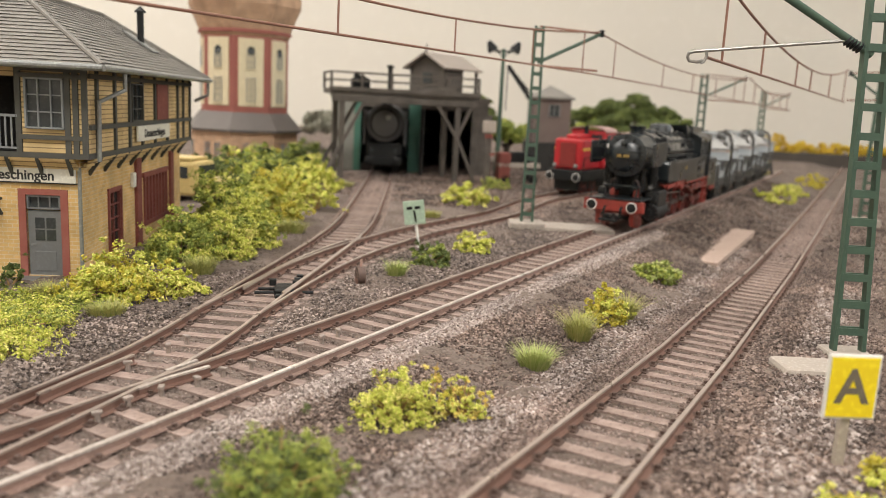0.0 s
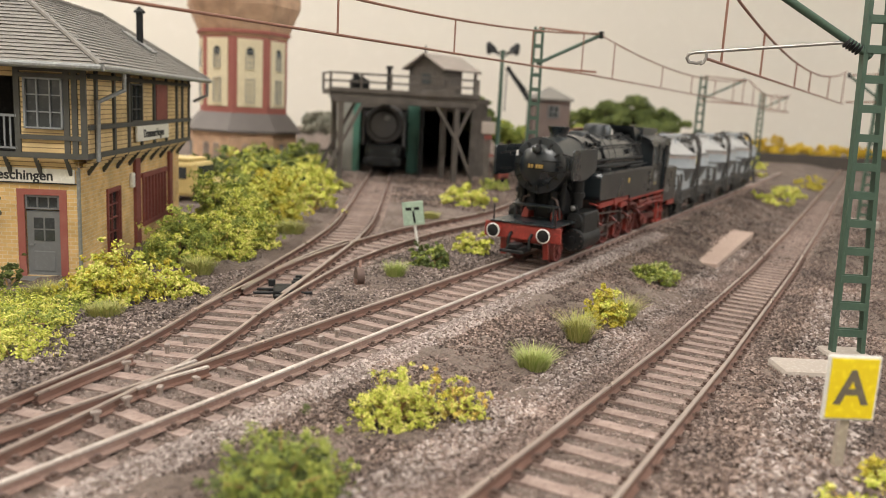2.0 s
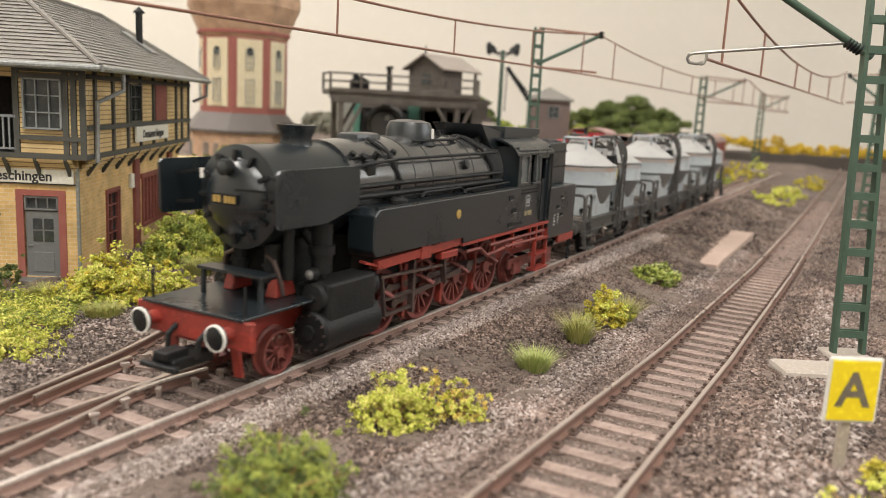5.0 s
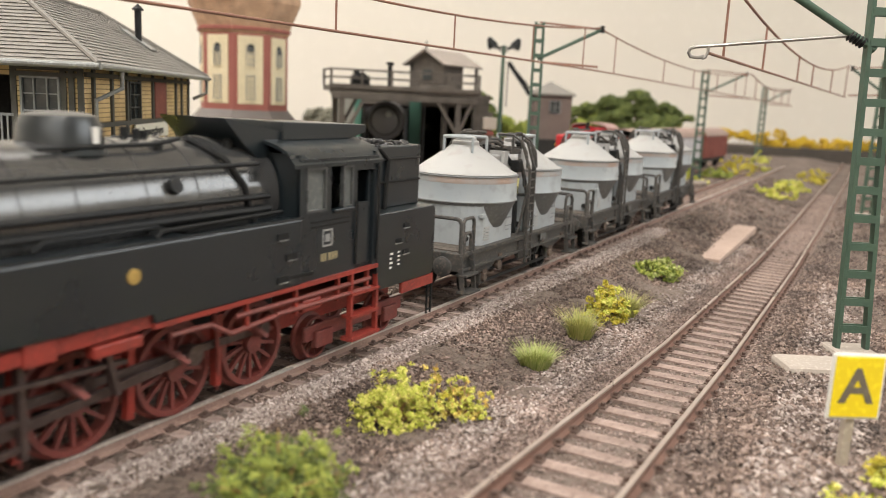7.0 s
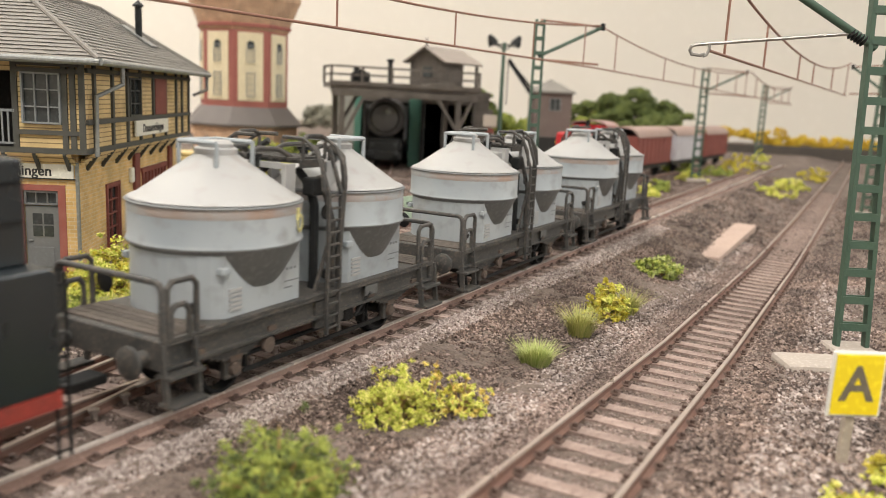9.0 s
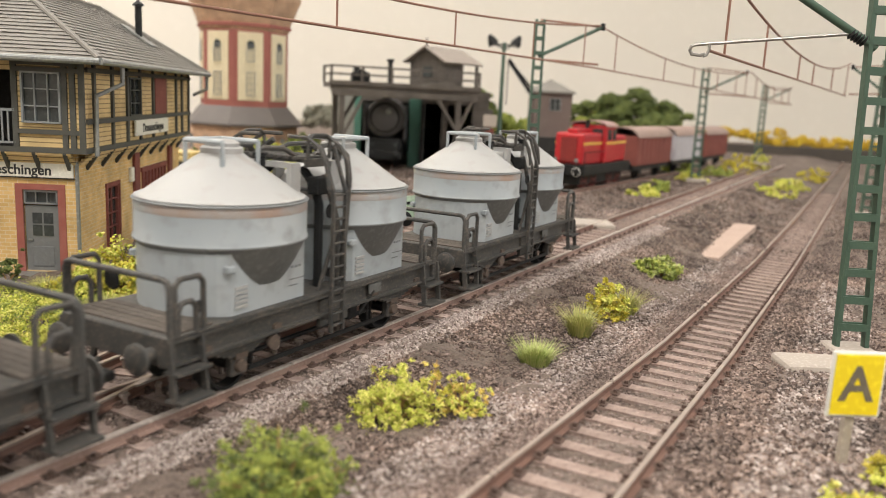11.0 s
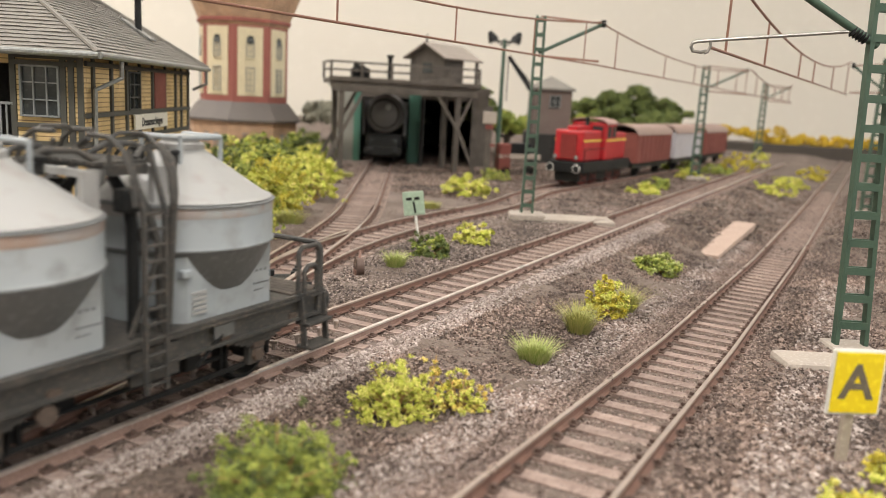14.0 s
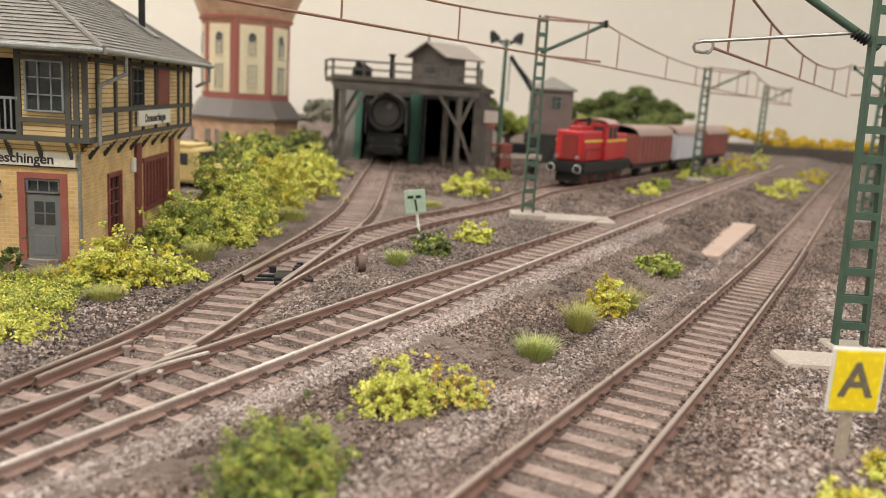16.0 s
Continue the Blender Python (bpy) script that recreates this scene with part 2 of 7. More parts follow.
def line_points(path, step):
    """Even steps along a smooth path through (x, y) points: place, heading vector."""
    P = [Vector(p) for p in path]
    dense = []
    for i in range(len(P) - 1):
        a, b, c, d = P[max(0, i - 1)], P[i], P[i + 1], P[min(len(P) - 1, i + 2)]
        for k in range(40):
            t = k / 40
            dense.append(0.5 * ((2 * b) + (c - a) * t + (2 * a - 5 * b + 4 * c - d) * t * t + (3 * b - a - 3 * c + d) * t ** 3))
    dense.append(P[-1])
    out, left = [], 0.0
    for a, b in zip(dense, dense[1:]):
        l = (b - a).length
        while left <= l:
            out.append((a + (b - a) * (left / l), (b - a).normalized()))
            left += step
        left -= l
    return out


def rail_mesh(pts, off, zf, lo, hi, half):
    """A rail strip: foot, web and head as one swept profile."""
    prof = [(-1.15, 0.0), (-1.15, 0.25), (-0.28, 0.45), (-0.28, 1.5), (-half, 1.6), (-half, 2.05), (half, 2.05), (half, 1.6), (0.28, 1.5), (0.28, 0.45), (1.15, 0.25), (1.15, 0.0)]
    prof = [(a, b) for a, b in prof if lo <= b <= hi]
    V, F, n = [], [], len(prof)
    for p, d in pts:
        s = Vector((d.y, -d.x))
        z = zf(p.x, p.y) - 2.1
        for a, b in prof:
            q = p + s * (off + a)
            V.append((q.x, q.y, z + b))
    for i in range(len(pts) - 1):
        for k in range(n):
            F.append((i * n + k, i * n + (k + 1) % n, (i + 1) * n + (k + 1) % n, (i + 1) * n + k))
    return V, F


def sleeper_mesh(length, width):
    b = Bm()
    b.box(-length / 2, -width / 2, -2.0, length / 2, width / 2, 0.0, taper=0.96)
    me = mesh_of("sleeper", b, SLEEPM)
    return me


def chair_mesh():
    b = Bm()
    for s in (-8.7, 8.7):
        b.box(s - 2.3, -1.1, 0.0, s + 2.3, 1.1, 0.4)
        for q in (-1.6, 1.6):
            b.rod((s + q, 0, 0.3), (s + q, 0, 1.1), 0.5, n=6)
    return mesh_of("rail_fastening", b, IRONM)


DUSTRAIL = mat("dusty_pinkish_rail_sides", (0.36, 0.255, 0.215), (0.25, 0.15, 0.12), rough=0.6, metal=0.2, big=80, fine=1400, spread=0.2)


def track(name, path, pitch, zf, label, length=27.0, width=3.2, span=None, rails=(-8.7, 8.7), heads=(0, 0)):
    """Rails and sleepers along a path; each sleeper with its fastenings."""
    t = thing(name, 0, 0, 0, label=label, category="railway track", kind="structure")
    pts = line_points(path, 4.0)
    for off, bright in zip(rails, heads):
        V, F = rail_mesh(pts, off, zf, 0, 1.7, 0.42)
        r = raw("rail", V, F, DUSTRAIL if bright else RAILM)
        r.parent = t
        V, F = rail_mesh(pts, off, lambda x, y: zf(x, y) + 0.06, 1.55, 3, 0.5 if bright else 0.42)
        hd = raw("rail_head", V, F, BRIGHTM if bright else HEADM)
        hd.parent = r
    me, ch = sleeper_mesh(length, width), chair_mesh()
    for i, (p, d) in enumerate(line_points(path, pitch)):
        if span and not (span[0] < p.y < span[1]):
            continue
        ob = new("sleeper", me)
        ob.parent = t
        wob = RNG.normal(0, 0.6)
        ob.matrix_basis = at(p.x, p.y, zf(p.x, p.y) - 2.1, 0, 0, math.degrees(math.atan2(d.y, d.x)) - 90 + wob)
        if p.y < 420:
            c = new("rail_fastening", ch)
            c.parent = ob
    return t


def level(x, y):
    return 0.0


def on_right(x, y):
    return grade(y) * (1 - min(1.0, max(0.0, (y - 1150.0) / 400.0)))


def along(origin, d, s):
    return (origin[0] + d[0] * s, origin[1] + d[1] * s)


main_line = track("main_track", [along(MAIN_AT, MAIN_DIR, s) for s in (-900, -300, 0, 300, 600, 900)], 8.0, level, "rusty main railway track with brown sleepers in ballast", span=(40, 800), heads=(0, 1), length=29.0)
track("side_track", [along(RIGHT_AT, RIGHT_DIR, s) for s in (-260, -100, -60, 0, 100, 200, 400, 640, 900, 1250)], 8.6, on_right, "rusty side track with close brown sleepers", length=24.0, span=(60, 760))
track("shed_track", SHED_LINE, 8.0, lambda x, y: -0.05, "rusty siding track leading to the engine shed", span=(90, 600))
track("loop_track", LOOP_LINE, 8.0, lambda x, y: -0.1, "rusty curved loop track in ballast", span=(225, 700))


def spikes(t):
    """Loose rail spikes left standing between the rails."""
    b = Bm().rod((0, 0, -1.2), (0, 0, 1.5), 0.62, 0.55, n=8).box(-0.95, -0.6, 1.3, 0.95, 0.6, 2.0, bevel=0.15)
    me = mesh_of("spike", b, mat("dusty_pale_spike", (0.42, 0.36, 0.32), (0.16, 0.12, 0.1), rough=0.5, metal=0.3, big=300))
    for k, (x, y) in enumerate(((-61.0, 134.6), (-58.5, 142.3), (-54.5, 148.9), (-49.3, 155.1), (-45.7, 161.5), (-66.6, 162.3), (-64.5, 169.0), (-62.6, 175.8), (-60.7, 183.0), (-37.3, 175.9), (-33.0, 181.6), (-28.8, 188.6), (-25.7, 195.2), (-41.0, 167.3))):
        ob = new("spike", me)
        ob.parent = t
        ob.matrix_basis = at(x, y, -1.9, 0, 0, 25 + 37 * k)


spikes(main_line)

# ---- the moving train ----
BLACK = mat("black_loco_paint", (0.008, 0.0125, 0.0155), (0.013, 0.018, 0.021), rough=0.3, big=80, fine=1500, bump=0.05, c3=(0.015, 0.018, 0.02))
BOILER = mat("glossy_black_boiler", (0.11, 0.11, 0.11), (0.135, 0.135, 0.134), rough=0.19, metal=0.65, big=60, fine=1500, bump=0.0, c3=(0.085, 0.085, 0.085))
SOOT = mat("dull_dark_iron", (0.007, 0.008, 0.009), (0.018, 0.0175, 0.0165), rough=0.5, big=120, fine=1600)
for m_, gloss in ((BOILER, 1.0), (BLACK, 0.75), (SOOT, 0.25)):
    m_.node_tree.nodes["Principled BSDF"].inputs["Specular IOR Level"].default_value = gloss
REDM = mat("red_chassis_paint", (0.32, 0.034, 0.022), (0.14, 0.032, 0.024), rough=0.5, big=150, fine=1500, bump=0.1)
WHEELR = mat("dirty_red_wheel", (0.22, 0.042, 0.033), (0.13, 0.05, 0.042), rough=0.55, big=200, fine=1600)
STEEL = mat("dull_steel_rod", (0.15, 0.11, 0.1), (0.09, 0.065, 0.06), rough=0.42, metal=0.7, big=200)
GOLD = mat("brass_lettering", (0.55, 0.38, 0.12), rough=0.4, metal=0.5)
WHITE = mat("white_marking", (0.75, 0.74, 0.7), (0.66, 0.64, 0.6), rough=0.6, bump=0.05)
GLASS = mat("dark_window_glass", (0.045, 0.05, 0.05), (0.035, 0.04, 0.04), rough=0.1, bump=0.0)
LENS = mat("lamp_lens", (0.22, 0.22, 0.21), (0.15, 0.15, 0.145), rough=0.12, bump=0.0)
CABPANE = mat("grey_cab_pane", (0.13, 0.14, 0.135), (0.1, 0.107, 0.104), rough=0.2, bump=0.0)
VOID = mat("recess_shade_black", (0.003, 0.003, 0.003), rough=0.9, bump=0.0)
TANKW = mat("weathered_pale_grey_tank", (0.285, 0.322, 0.345), (0.37, 0.392, 0.402), rough=0.5, big=38, fine=200, c3=(0.235, 0.245, 0.24), bump=0.1, per_object=0.05, spread=0.2)
TANKTOP = mat("dusty_white_tank_cone", (0.33, 0.33, 0.322), (0.375, 0.37, 0.358), rough=0.6, big=45, fine=240, c3=(0.31, 0.29, 0.27), bump=0.1)
TANKRUST = mat("rust_streaked_tank_rim", (0.35, 0.25, 0.2), (0.33, 0.345, 0.35), rough=0.65, big=60, fine=700, c3=(0.33, 0.27, 0.23), bump=0.15, spread=0.1)
# darker tank grey: underside shade of the cones put into the colour
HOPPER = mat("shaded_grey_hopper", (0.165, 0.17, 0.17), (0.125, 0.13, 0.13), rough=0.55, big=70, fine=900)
WFRAME = mat("grimy_dark_grey_underframe", (0.032, 0.033, 0.032), (0.068, 0.062, 0.055), rough=0.66, big=150, fine=1300, c3=(0.125, 0.1, 0.08), spread=0.2)


def wheel_shape(r, spokes, width=2.6, weight=False):
    """One wheel in the x = 0 plane: tyre with flange, hub, spokes."""
    b = Bm()
    turn = Matrix.Rotation(radians(90), 4, "Y")
    n = 36
    ring = [(r * 0.84, -width / 2), (r + 0.7, -width / 2), (r + 0.7, -width / 2 + 0.6), (r, -width / 2 + 0.9), (r - 0.12, width / 2), (r * 0.86, width / 2)]
    vs = [[b.b.verts.new((z, a * math.cos(2 * math.pi * i / n), a * math.sin(2 * math.pi * i / n))) for a, z in ring] for i in range(n)]
    k = len(ring)
    for i in range(n):
        for j in range(k):
            b.b.faces.new((vs[i][j], vs[i][(j + 1) % k], vs[(i + 1) % n][(j + 1) % k], vs[(i + 1) % n][j]))
    b.rod((-width / 2, 0, 0), (width / 2 + 0.5, 0, 0), r * 0.24, n=14)
    for i in range(spokes):
        a = 2 * math.pi * i / spokes
        c, s = math.cos(a), math.sin(a)
        b.bar((0.2, c * r * 0.2, s * r * 0.2), (0.2, c * r * 0.88, s * r * 0.88), r * 0.085, 0.9, up=(1, 0, 0))
    if weight:
        pts = [(r * 0.86 * math.cos(a), r * 0.86 * math.sin(a)) for a in np.linspace(2.0, 4.28, 12)]
        b.prism(pts, 0.1, 0.9, m=Matrix.Rotation(radians(90), 4, "Z") @ turn)
    return b


MOVING = []


def wheelset(parent, y, r, spokes, tyre, weight=False, gauge=8.0):
    ws = part("wheelset", Bm().rod((-gauge, 0, 0), (gauge, 0, 0), 0.9, n=10), SOOT, parent, at=at(0, y, r))
    for s in (1, -1):
        w = part("wheel", wheel_shape(r, spokes, weight=weight), tyre, ws, smooth=True)
        w.matrix_basis = at(s * gauge, 0, 0, 0, 0, 0 if s > 0 else 180)
    MOVING.append((ws, y, r))
    return ws


def tube_path(parent, name, pts, r, material, n=8):
    return part(name, Bm().tube(pts, r, n), material, parent, smooth=True)


def arch(b, x, y0, y1, z0, rise, steps=12, thick=0.7):
    """A roof bowed across x from y0 to y1."""
    pts = [(-x + 2 * x * i / steps, z0 + rise * (1 - ((2 * i / steps) - 1) ** 2) ** 0.5) for i in range(steps + 1)]
    out = pts + [(a, c - thick) for a, c in reversed(pts)]
    lo = [b.b.verts.new((a, y0, c)) for a, c in out]
    hi = [b.b.verts.new((a, y1, c)) for a, c in out]
    n = len(out)
    for i in range(n):
        b.b.faces.new((lo[i], lo[(i + 1) % n], hi[(i + 1) % n], hi[i]))
    for i in range(steps):
        b.b.faces.new((lo[i], lo[i + 1], lo[n - 2 - i], lo[n - 1 - i]))
        b.b.faces.new((hi[i], hi[i + 1], hi[n - 2 - i], hi[n - 1 - i]))
    return b


ALONG = Matrix.Rotation(radians(-90), 4, "X")  # turns a lathe's axis to +y


def lathe_y(prof, y, x, z, n=36):
    return Bm().lathe(prof, n, Matrix.Translation((x, y, z)) @ ALONG)


def side_panel(pts, x0, x1):
    """A polygon in y, z made thick from x0 to x1."""
    b = Bm()
    lo = [b.b.verts.new((x0, y, z)) for y, z in pts]
    hi = [b.b.verts.new((x1, y, z)) for y, z in pts]
    n = len(pts)
    b.b.faces.new(lo)
    b.b.faces.new(hi[::-1])
    for i in range(n):
        b.b.faces.new((lo[i], hi[i], hi[(i + 1) % n], lo[(i + 1) % n]))
    return b


def bevelled(b, off, seg=2):
    bmesh.ops.bevel(b.b, geom=b.b.edges[:], offset=off, segments=seg, affect="EDGES", profile=0.5)
    return b


def buffer_pair(parent, y, out, x, z, shank, rim=None, plate=SOOT, r=2.9):
    """Two sprung buffers on a beam; out is -1 to the front, 1 to the rear."""
    for s in (1, -1):
        bf = part("buffer", Bm().rod((s * x, y, z), (s * x, y + out * 3.4, z), 1.5, 1.25, n=14), shank, parent, smooth=True)
        prof = [(r, 0), (r, 0.6), (r * 0.75, 0.95), (0.01, 1.1)]
        m = Matrix.Translation((s * x, y + out * 3.2, z)) @ Matrix.Rotation(radians(-90 * out), 4, "X")
        part("buffer_plate", Bm().lathe(prof, 24, m), plate, bf, smooth=True)
        if rim:
            ring = Bm().lathe([(r - 0.18, 0.5), (r + 0.12, 0.5), (r + 0.12, 0.8), (r - 0.12, 0.95), (r - 0.26, 0.98)], 24, m, ring=True)
            part("buffer_rim", ring, rim, bf, "white painted rim", smooth=True)


PALE_EDGE = mat("pale_grey_edge", (0.3, 0.3, 0.29), rough=0.4, metal=0.4)


def locomotive():
    t = thing("steam_locomotive", 0, 0, 0, 0, "black tank steam locomotive with red chassis and smoke deflectors", "locomotive")
    fr = part("frame", Bm().box(-7, 7, 8.5, 7, 172, 13.5), REDM, t, "red main frame")
    part("ash_pan", Bm().box(-6.2, 50, 6, 6.2, 128, 26), SOOT, t)
    part("buffer_beam", Bm().box(-15.6, 5.0, 9.6, 15.6, 6.6, 15.4, bevel=0.3), REDM, t, "red front buffer beam")
    buffer_pair(t, 5.0, -1, 10.2, 12.6, REDM, WHITE, r=2.6)
    buffer_pair(t, 175.0, 1, 10.2, 12.6, REDM, WHITE)
    part("front_deck", Bm().box(-13.6, 4.6, 15.4, 13.6, 27, 16.0, bevel=0.15), BLACK, t)
    st = part("front_step", Bm().box(-9, 15, 21.4, 9, 19.5, 22.0), BLACK, t)
    for s in (-1, 1):
        part("bracket", Bm().bar((s * 8, 16, 16), (s * 8, 16, 21.4), 0.8, 0.8), BLACK, st)
        part("handrail_post", Bm().rod((s * 12.6, 6.5, 16), (s * 12.6, 6.5, 22), 0.28, n=6), SOOT, t)
        part("saddle", Bm().box(s * 6 - 1.6, 21, 16, s * 6 + 1.6, 28, 20, bevel=0.4, taper=0.7), REDM, t, "red smokebox saddle casting")
        part("rail_guard", Bm().bar((s * 8.6, 8, 10), (s * 8.8, 9, 2.6), 2.2, 0.7, up=(0, 1, 0)), REDM, t)
        part("brake_pipe", Bm().tube([(s * 4.2, 5, 12), (s * 4.2, 2.8, 10.5), (s * 4.2, 2.6, 7)], 0.6), SOOT, t, smooth=True)
    cp = part("coupling", Bm().box(-3.2, -2.5, 5.2, 3.2, 8, 7.6, bevel=0.5), SOOT, t, "dark loop coupling")
    part("coupling_hook", Bm().box(-4.8, -4.0, 5.6, 4.8, -2.4, 6.8, bevel=0.4).box(-2.0, -3.2, 7.2, 2.0, 2.5, 9.0, bevel=0.4), SOOT, cp)
    # boiler and smokebox
    part("boiler", lathe_y([(10.9, 0), (11.5, 20), (11.5, 80)], 44, 0, 37.9, 56), BOILER, t, smooth=True)
    part("smokebox_support", Bm().box(-6.4, 27, 14, 6.4, 43, 29, bevel=0.8).box(-7.6, 29, 14, 7.6, 41, 18, bevel=0.6), SOOT, t, "black iron support below the smokebox")
    for s in (1, -1):
        part("steam_pipe", Bm().tube([(s * 7.2, 30, 30.5), (s * 9.6, 31, 27.5), (s * 10.8, 32, 23), (s * 11.0, 32, 18.5)], 1.5, 12), SOOT, t, smooth=True)
        pump = part("pump", Bm().rod((s * 4.6, 23.6, 19), (s * 4.6, 23.6, 27), 1.9, n=16).rod((s * 4.6, 23.6, 22.4), (s * 4.6, 23.6, 23.2), 2.3, n=16).rod((s * 4.6, 23.6, 26.6), (s * 4.6, 23.6, 27.4), 2.3, n=16), SOOT, t, "black ribbed air pump", smooth=True)
        part("pump_pipe", Bm().tube([(s * 4.6, 21.8, 25), (s * 6.8, 21.4, 24), (s * 8.0, 22, 20), (s * 8.0, 23, 16.4)], 0.5, 8), STEEL, pump, smooth=True)
    sb = part("smokebox", lathe_y([(9.4, 0), (10.9, 0.5), (10.9, 27)], 17.5, 0, 37.2, 56), BLACK, t, smooth=True)
    part("smokebox_door", lathe_y([(0.01, -3.0), (2.5, -2.85), (5.2, -2.2), (7.4, -1.0), (8.2, 0.1), (8.2, 0.6)], 17.3, 0, 37.2, 48), BLACK, sb, smooth=True)
    clips = Bm()
    for i in range(12):
        a = 2 * math.pi * i / 12
        c, s = math.cos(a), math.sin(a)
        clips.bar((c * 7.6, 16.6, 37.2 + s * 7.6), (c * 9.8, 16.9, 37.2 + s * 9.8), 0.8, 0.7, up=(0, 1, 0))
    part("door_clamp_ring", clips, SOOT, sb)
    part("hinge", Bm().bar((2.5, 14.6, 39.2), (9.6, 16.2, 39.2), 0.6, 0.5).bar((2.5, 14.6, 35.2), (9.6, 16.2, 35.2), 0.6, 0.5), SOOT, sb)
    pl = part("number_plate", Bm().box(-3.4, 13.7, 36.0, 3.4, 14.2, 38.2), SOOT, sb, "black plate with brass bars")
    for i, x in enumerate((-2.5, -1.3, 0.6, 1.7, 2.7)):
        part("plate_bar", Bm().box(x - 0.4, 13.5, 36.4, x + 0.4, 13.75, 37.8), GOLD, pl)
    part("white_plate", Bm().box(-9.4, 16.4, 40.5, -8.6, 16.9, 42.6), WHITE, sb)
    # lamps
    for x, y, z, r in ((11.8, 27.0, 21.0, 1.5), (-11.8, 27.0, 21.0, 1.5), (0.0, 13.2, 43.6, 1.7)):
        lp = part("headlamp", lathe_y([(r * 0.7, 2.4), (r, 1.6), (r, 0), (r * 0.86, -0.2)], y, x, z, 20), SOOT, t, smooth=True)
        part("lamp_glass", lathe_y([(r * 0.8, 0.0), (r * 0.5, -0.35), (0.01, -0.45)], y - 0.12, x, z, 20), LENS if z < 40 else GLASS, lp, "clear lamp glass", smooth=True)
    # smoke deflectors
    for s in (1, -1):
        pts = [(11.5, 33.6), (12.0, 32.8), (26, 32.6), (37.0, 35.2), (38.2, 36.4), (38.2, 43.4), (37.4, 44.2), (12.2, 44.2), (11.3, 43.4)]
        df = part("smoke_deflector", side_panel(pts, s * 15.6, s * 16.3), BLACK, t)
        for y in (16, 33):
            part("stay", Bm().bar((s * 15.6, y, 41), (s * 10, y, 42.2), 0.6, 0.6).bar((s * 15.6, y, 35), (s * 10.6, y, 35.6), 0.6, 0.6), SOOT, df)
    # chimney, dome, boiler fittings
    part("chimney", Bm().lathe([(4.4, 46.0), (3.7, 47.2), (3.5, 49.5), (4.3, 51.2), (4.5, 52.2), (3.6, 52.3), (3.3, 50)], 32, Matrix.Translation((0, 36, 0))), BLACK, t, smooth=True)
    dm = part("steam_dome", Bm().lathe([(7.6, 47.2), (6.6, 48.4), (6.4, 51.5), (5.6, 53.2), (3.6, 53.7), (0.01, 53.9)], 40, Matrix.Translation((0, 84.5, 0))), BLACK, t, smooth=True)
    part("dome_plate", Bm().box(6.0, 85.6, 49.0, 6.6, 86.8, 51.6), WHITE, dm)
    part("feed_dome", Bm().box(-3.4, 55, 47.0, 3.4, 66, 50.4, bevel=1.2), BLACK, t, smooth=True)
    for y in (62, 70, 79, 92, 103, 113):
        part("boiler_band", lathe_y([(11.3, 0), (11.68, 0.05), (11.68, 0.75), (11.3, 0.8)], y, 0, 37.9, 56), BOILER, t, smooth=True)
    for s in (1, -1):
        tube_path(t, "handrail", [(s * 10.8, 40, 43.0), (s * 11.4, 62, 44.6), (s * 11.4, 118, 44.8)], 0.42, SOOT)
        tube_path(t, "feed_pipe", [(s * 11.4, 40, 38.6), (s * 12.2, 60, 38.8), (s * 12.2, 120, 38.6)], 0.6, SOOT)
        tube_path(t, "feed_pipe", [(s * 11.6, 40, 36.4), (s * 12.4, 60, 36.4), (s * 12.4, 120, 36.2)], 0.75, SOOT)
        tube_path(t, "sand_pipe", [(s * 4, 58, 49.2), (s * 9.2, 60, 46.0), (s * 12.0, 62, 39.6), (s * 12.4, 61, 34)], 0.45, SOOT)
        tube_path(t, "steam_pipe", [(s * 4, 107, 49.4), (s * 9.4, 111, 45.9), (s * 11.6, 114, 41), (s * 12.2, 116, 34)], 0.6, SOOT)
        tube_path(t, "top_rail", [(s * 6.4, 76, 48.4), (s * 6.6, 98, 48.7), (s * 5.4, 104, 49.4)], 0.4, SOOT)
        fit = Bm()
        for k in range(7):
            y = 46 + k * 2.9
            fit.rod((s * (7.4 + (k % 2) * 1.1), y, 44.6), (s * (8.8 + (k % 2)), y, 46.4 - (k % 3) * 0.7), 0.85, n=8)
        fit.rod((s * 8.4, 45, 45.0), (s * 8.4, 68, 45.0), 0.5, n=8)
        fit.box(s * 9.5 - 1.2, 49, 40.5, s * 9.5 + 1.2, 53, 44.5, bevel=0.5).box(s * 9.8 - 1.0, 60, 40.8, s * 9.8 + 1.0, 62.6, 44, bevel=0.4)
        part("valve_cluster", fit, SOOT, t, smooth=True)
        part("pump", Bm().rod((s * 11.8, 31, 21), (s * 11.8, 31, 31.5), 2.3, n=16).rod((s * 11.8, 31, 25), (s * 11.8, 31, 27), 2.9, n=16).rod((s * 8.4, 24, 20), (s * 8.4, 24, 32), 1.2, n=10), SOOT, t, smooth=True)
        part("washout_plug", Bm().rod((s * 10.8, 97.5, 41.6), (s * 12.0, 97.5, 42.1), 1.35, n=14), SOOT, t, smooth=True)
        # side tank
        tk = part("side_tank", bevelled(side_panel([(43.5, 24.4), (44.5, 22.9), (88, 22.9), (88, 20.8), (124.5, 20.8), (124.5, 34.0), (45.5, 34.0), (43.5, 32.5)], s * 9.5, s * 17.0), 0.35), BLACK, t)
        part("tank_rim", Bm().bar((s * 16.6, 45, 34.2), (s * 16.6, 124.5, 34.2), 0.7, 0.45), BLACK, tk)
        part("badge", Bm().rod((s * 17.0, 84.0, 29.4), (s * 17.25, 84.0, 29.4), 1.25, n=20), GOLD, tk, "round brass badge", smooth=True)
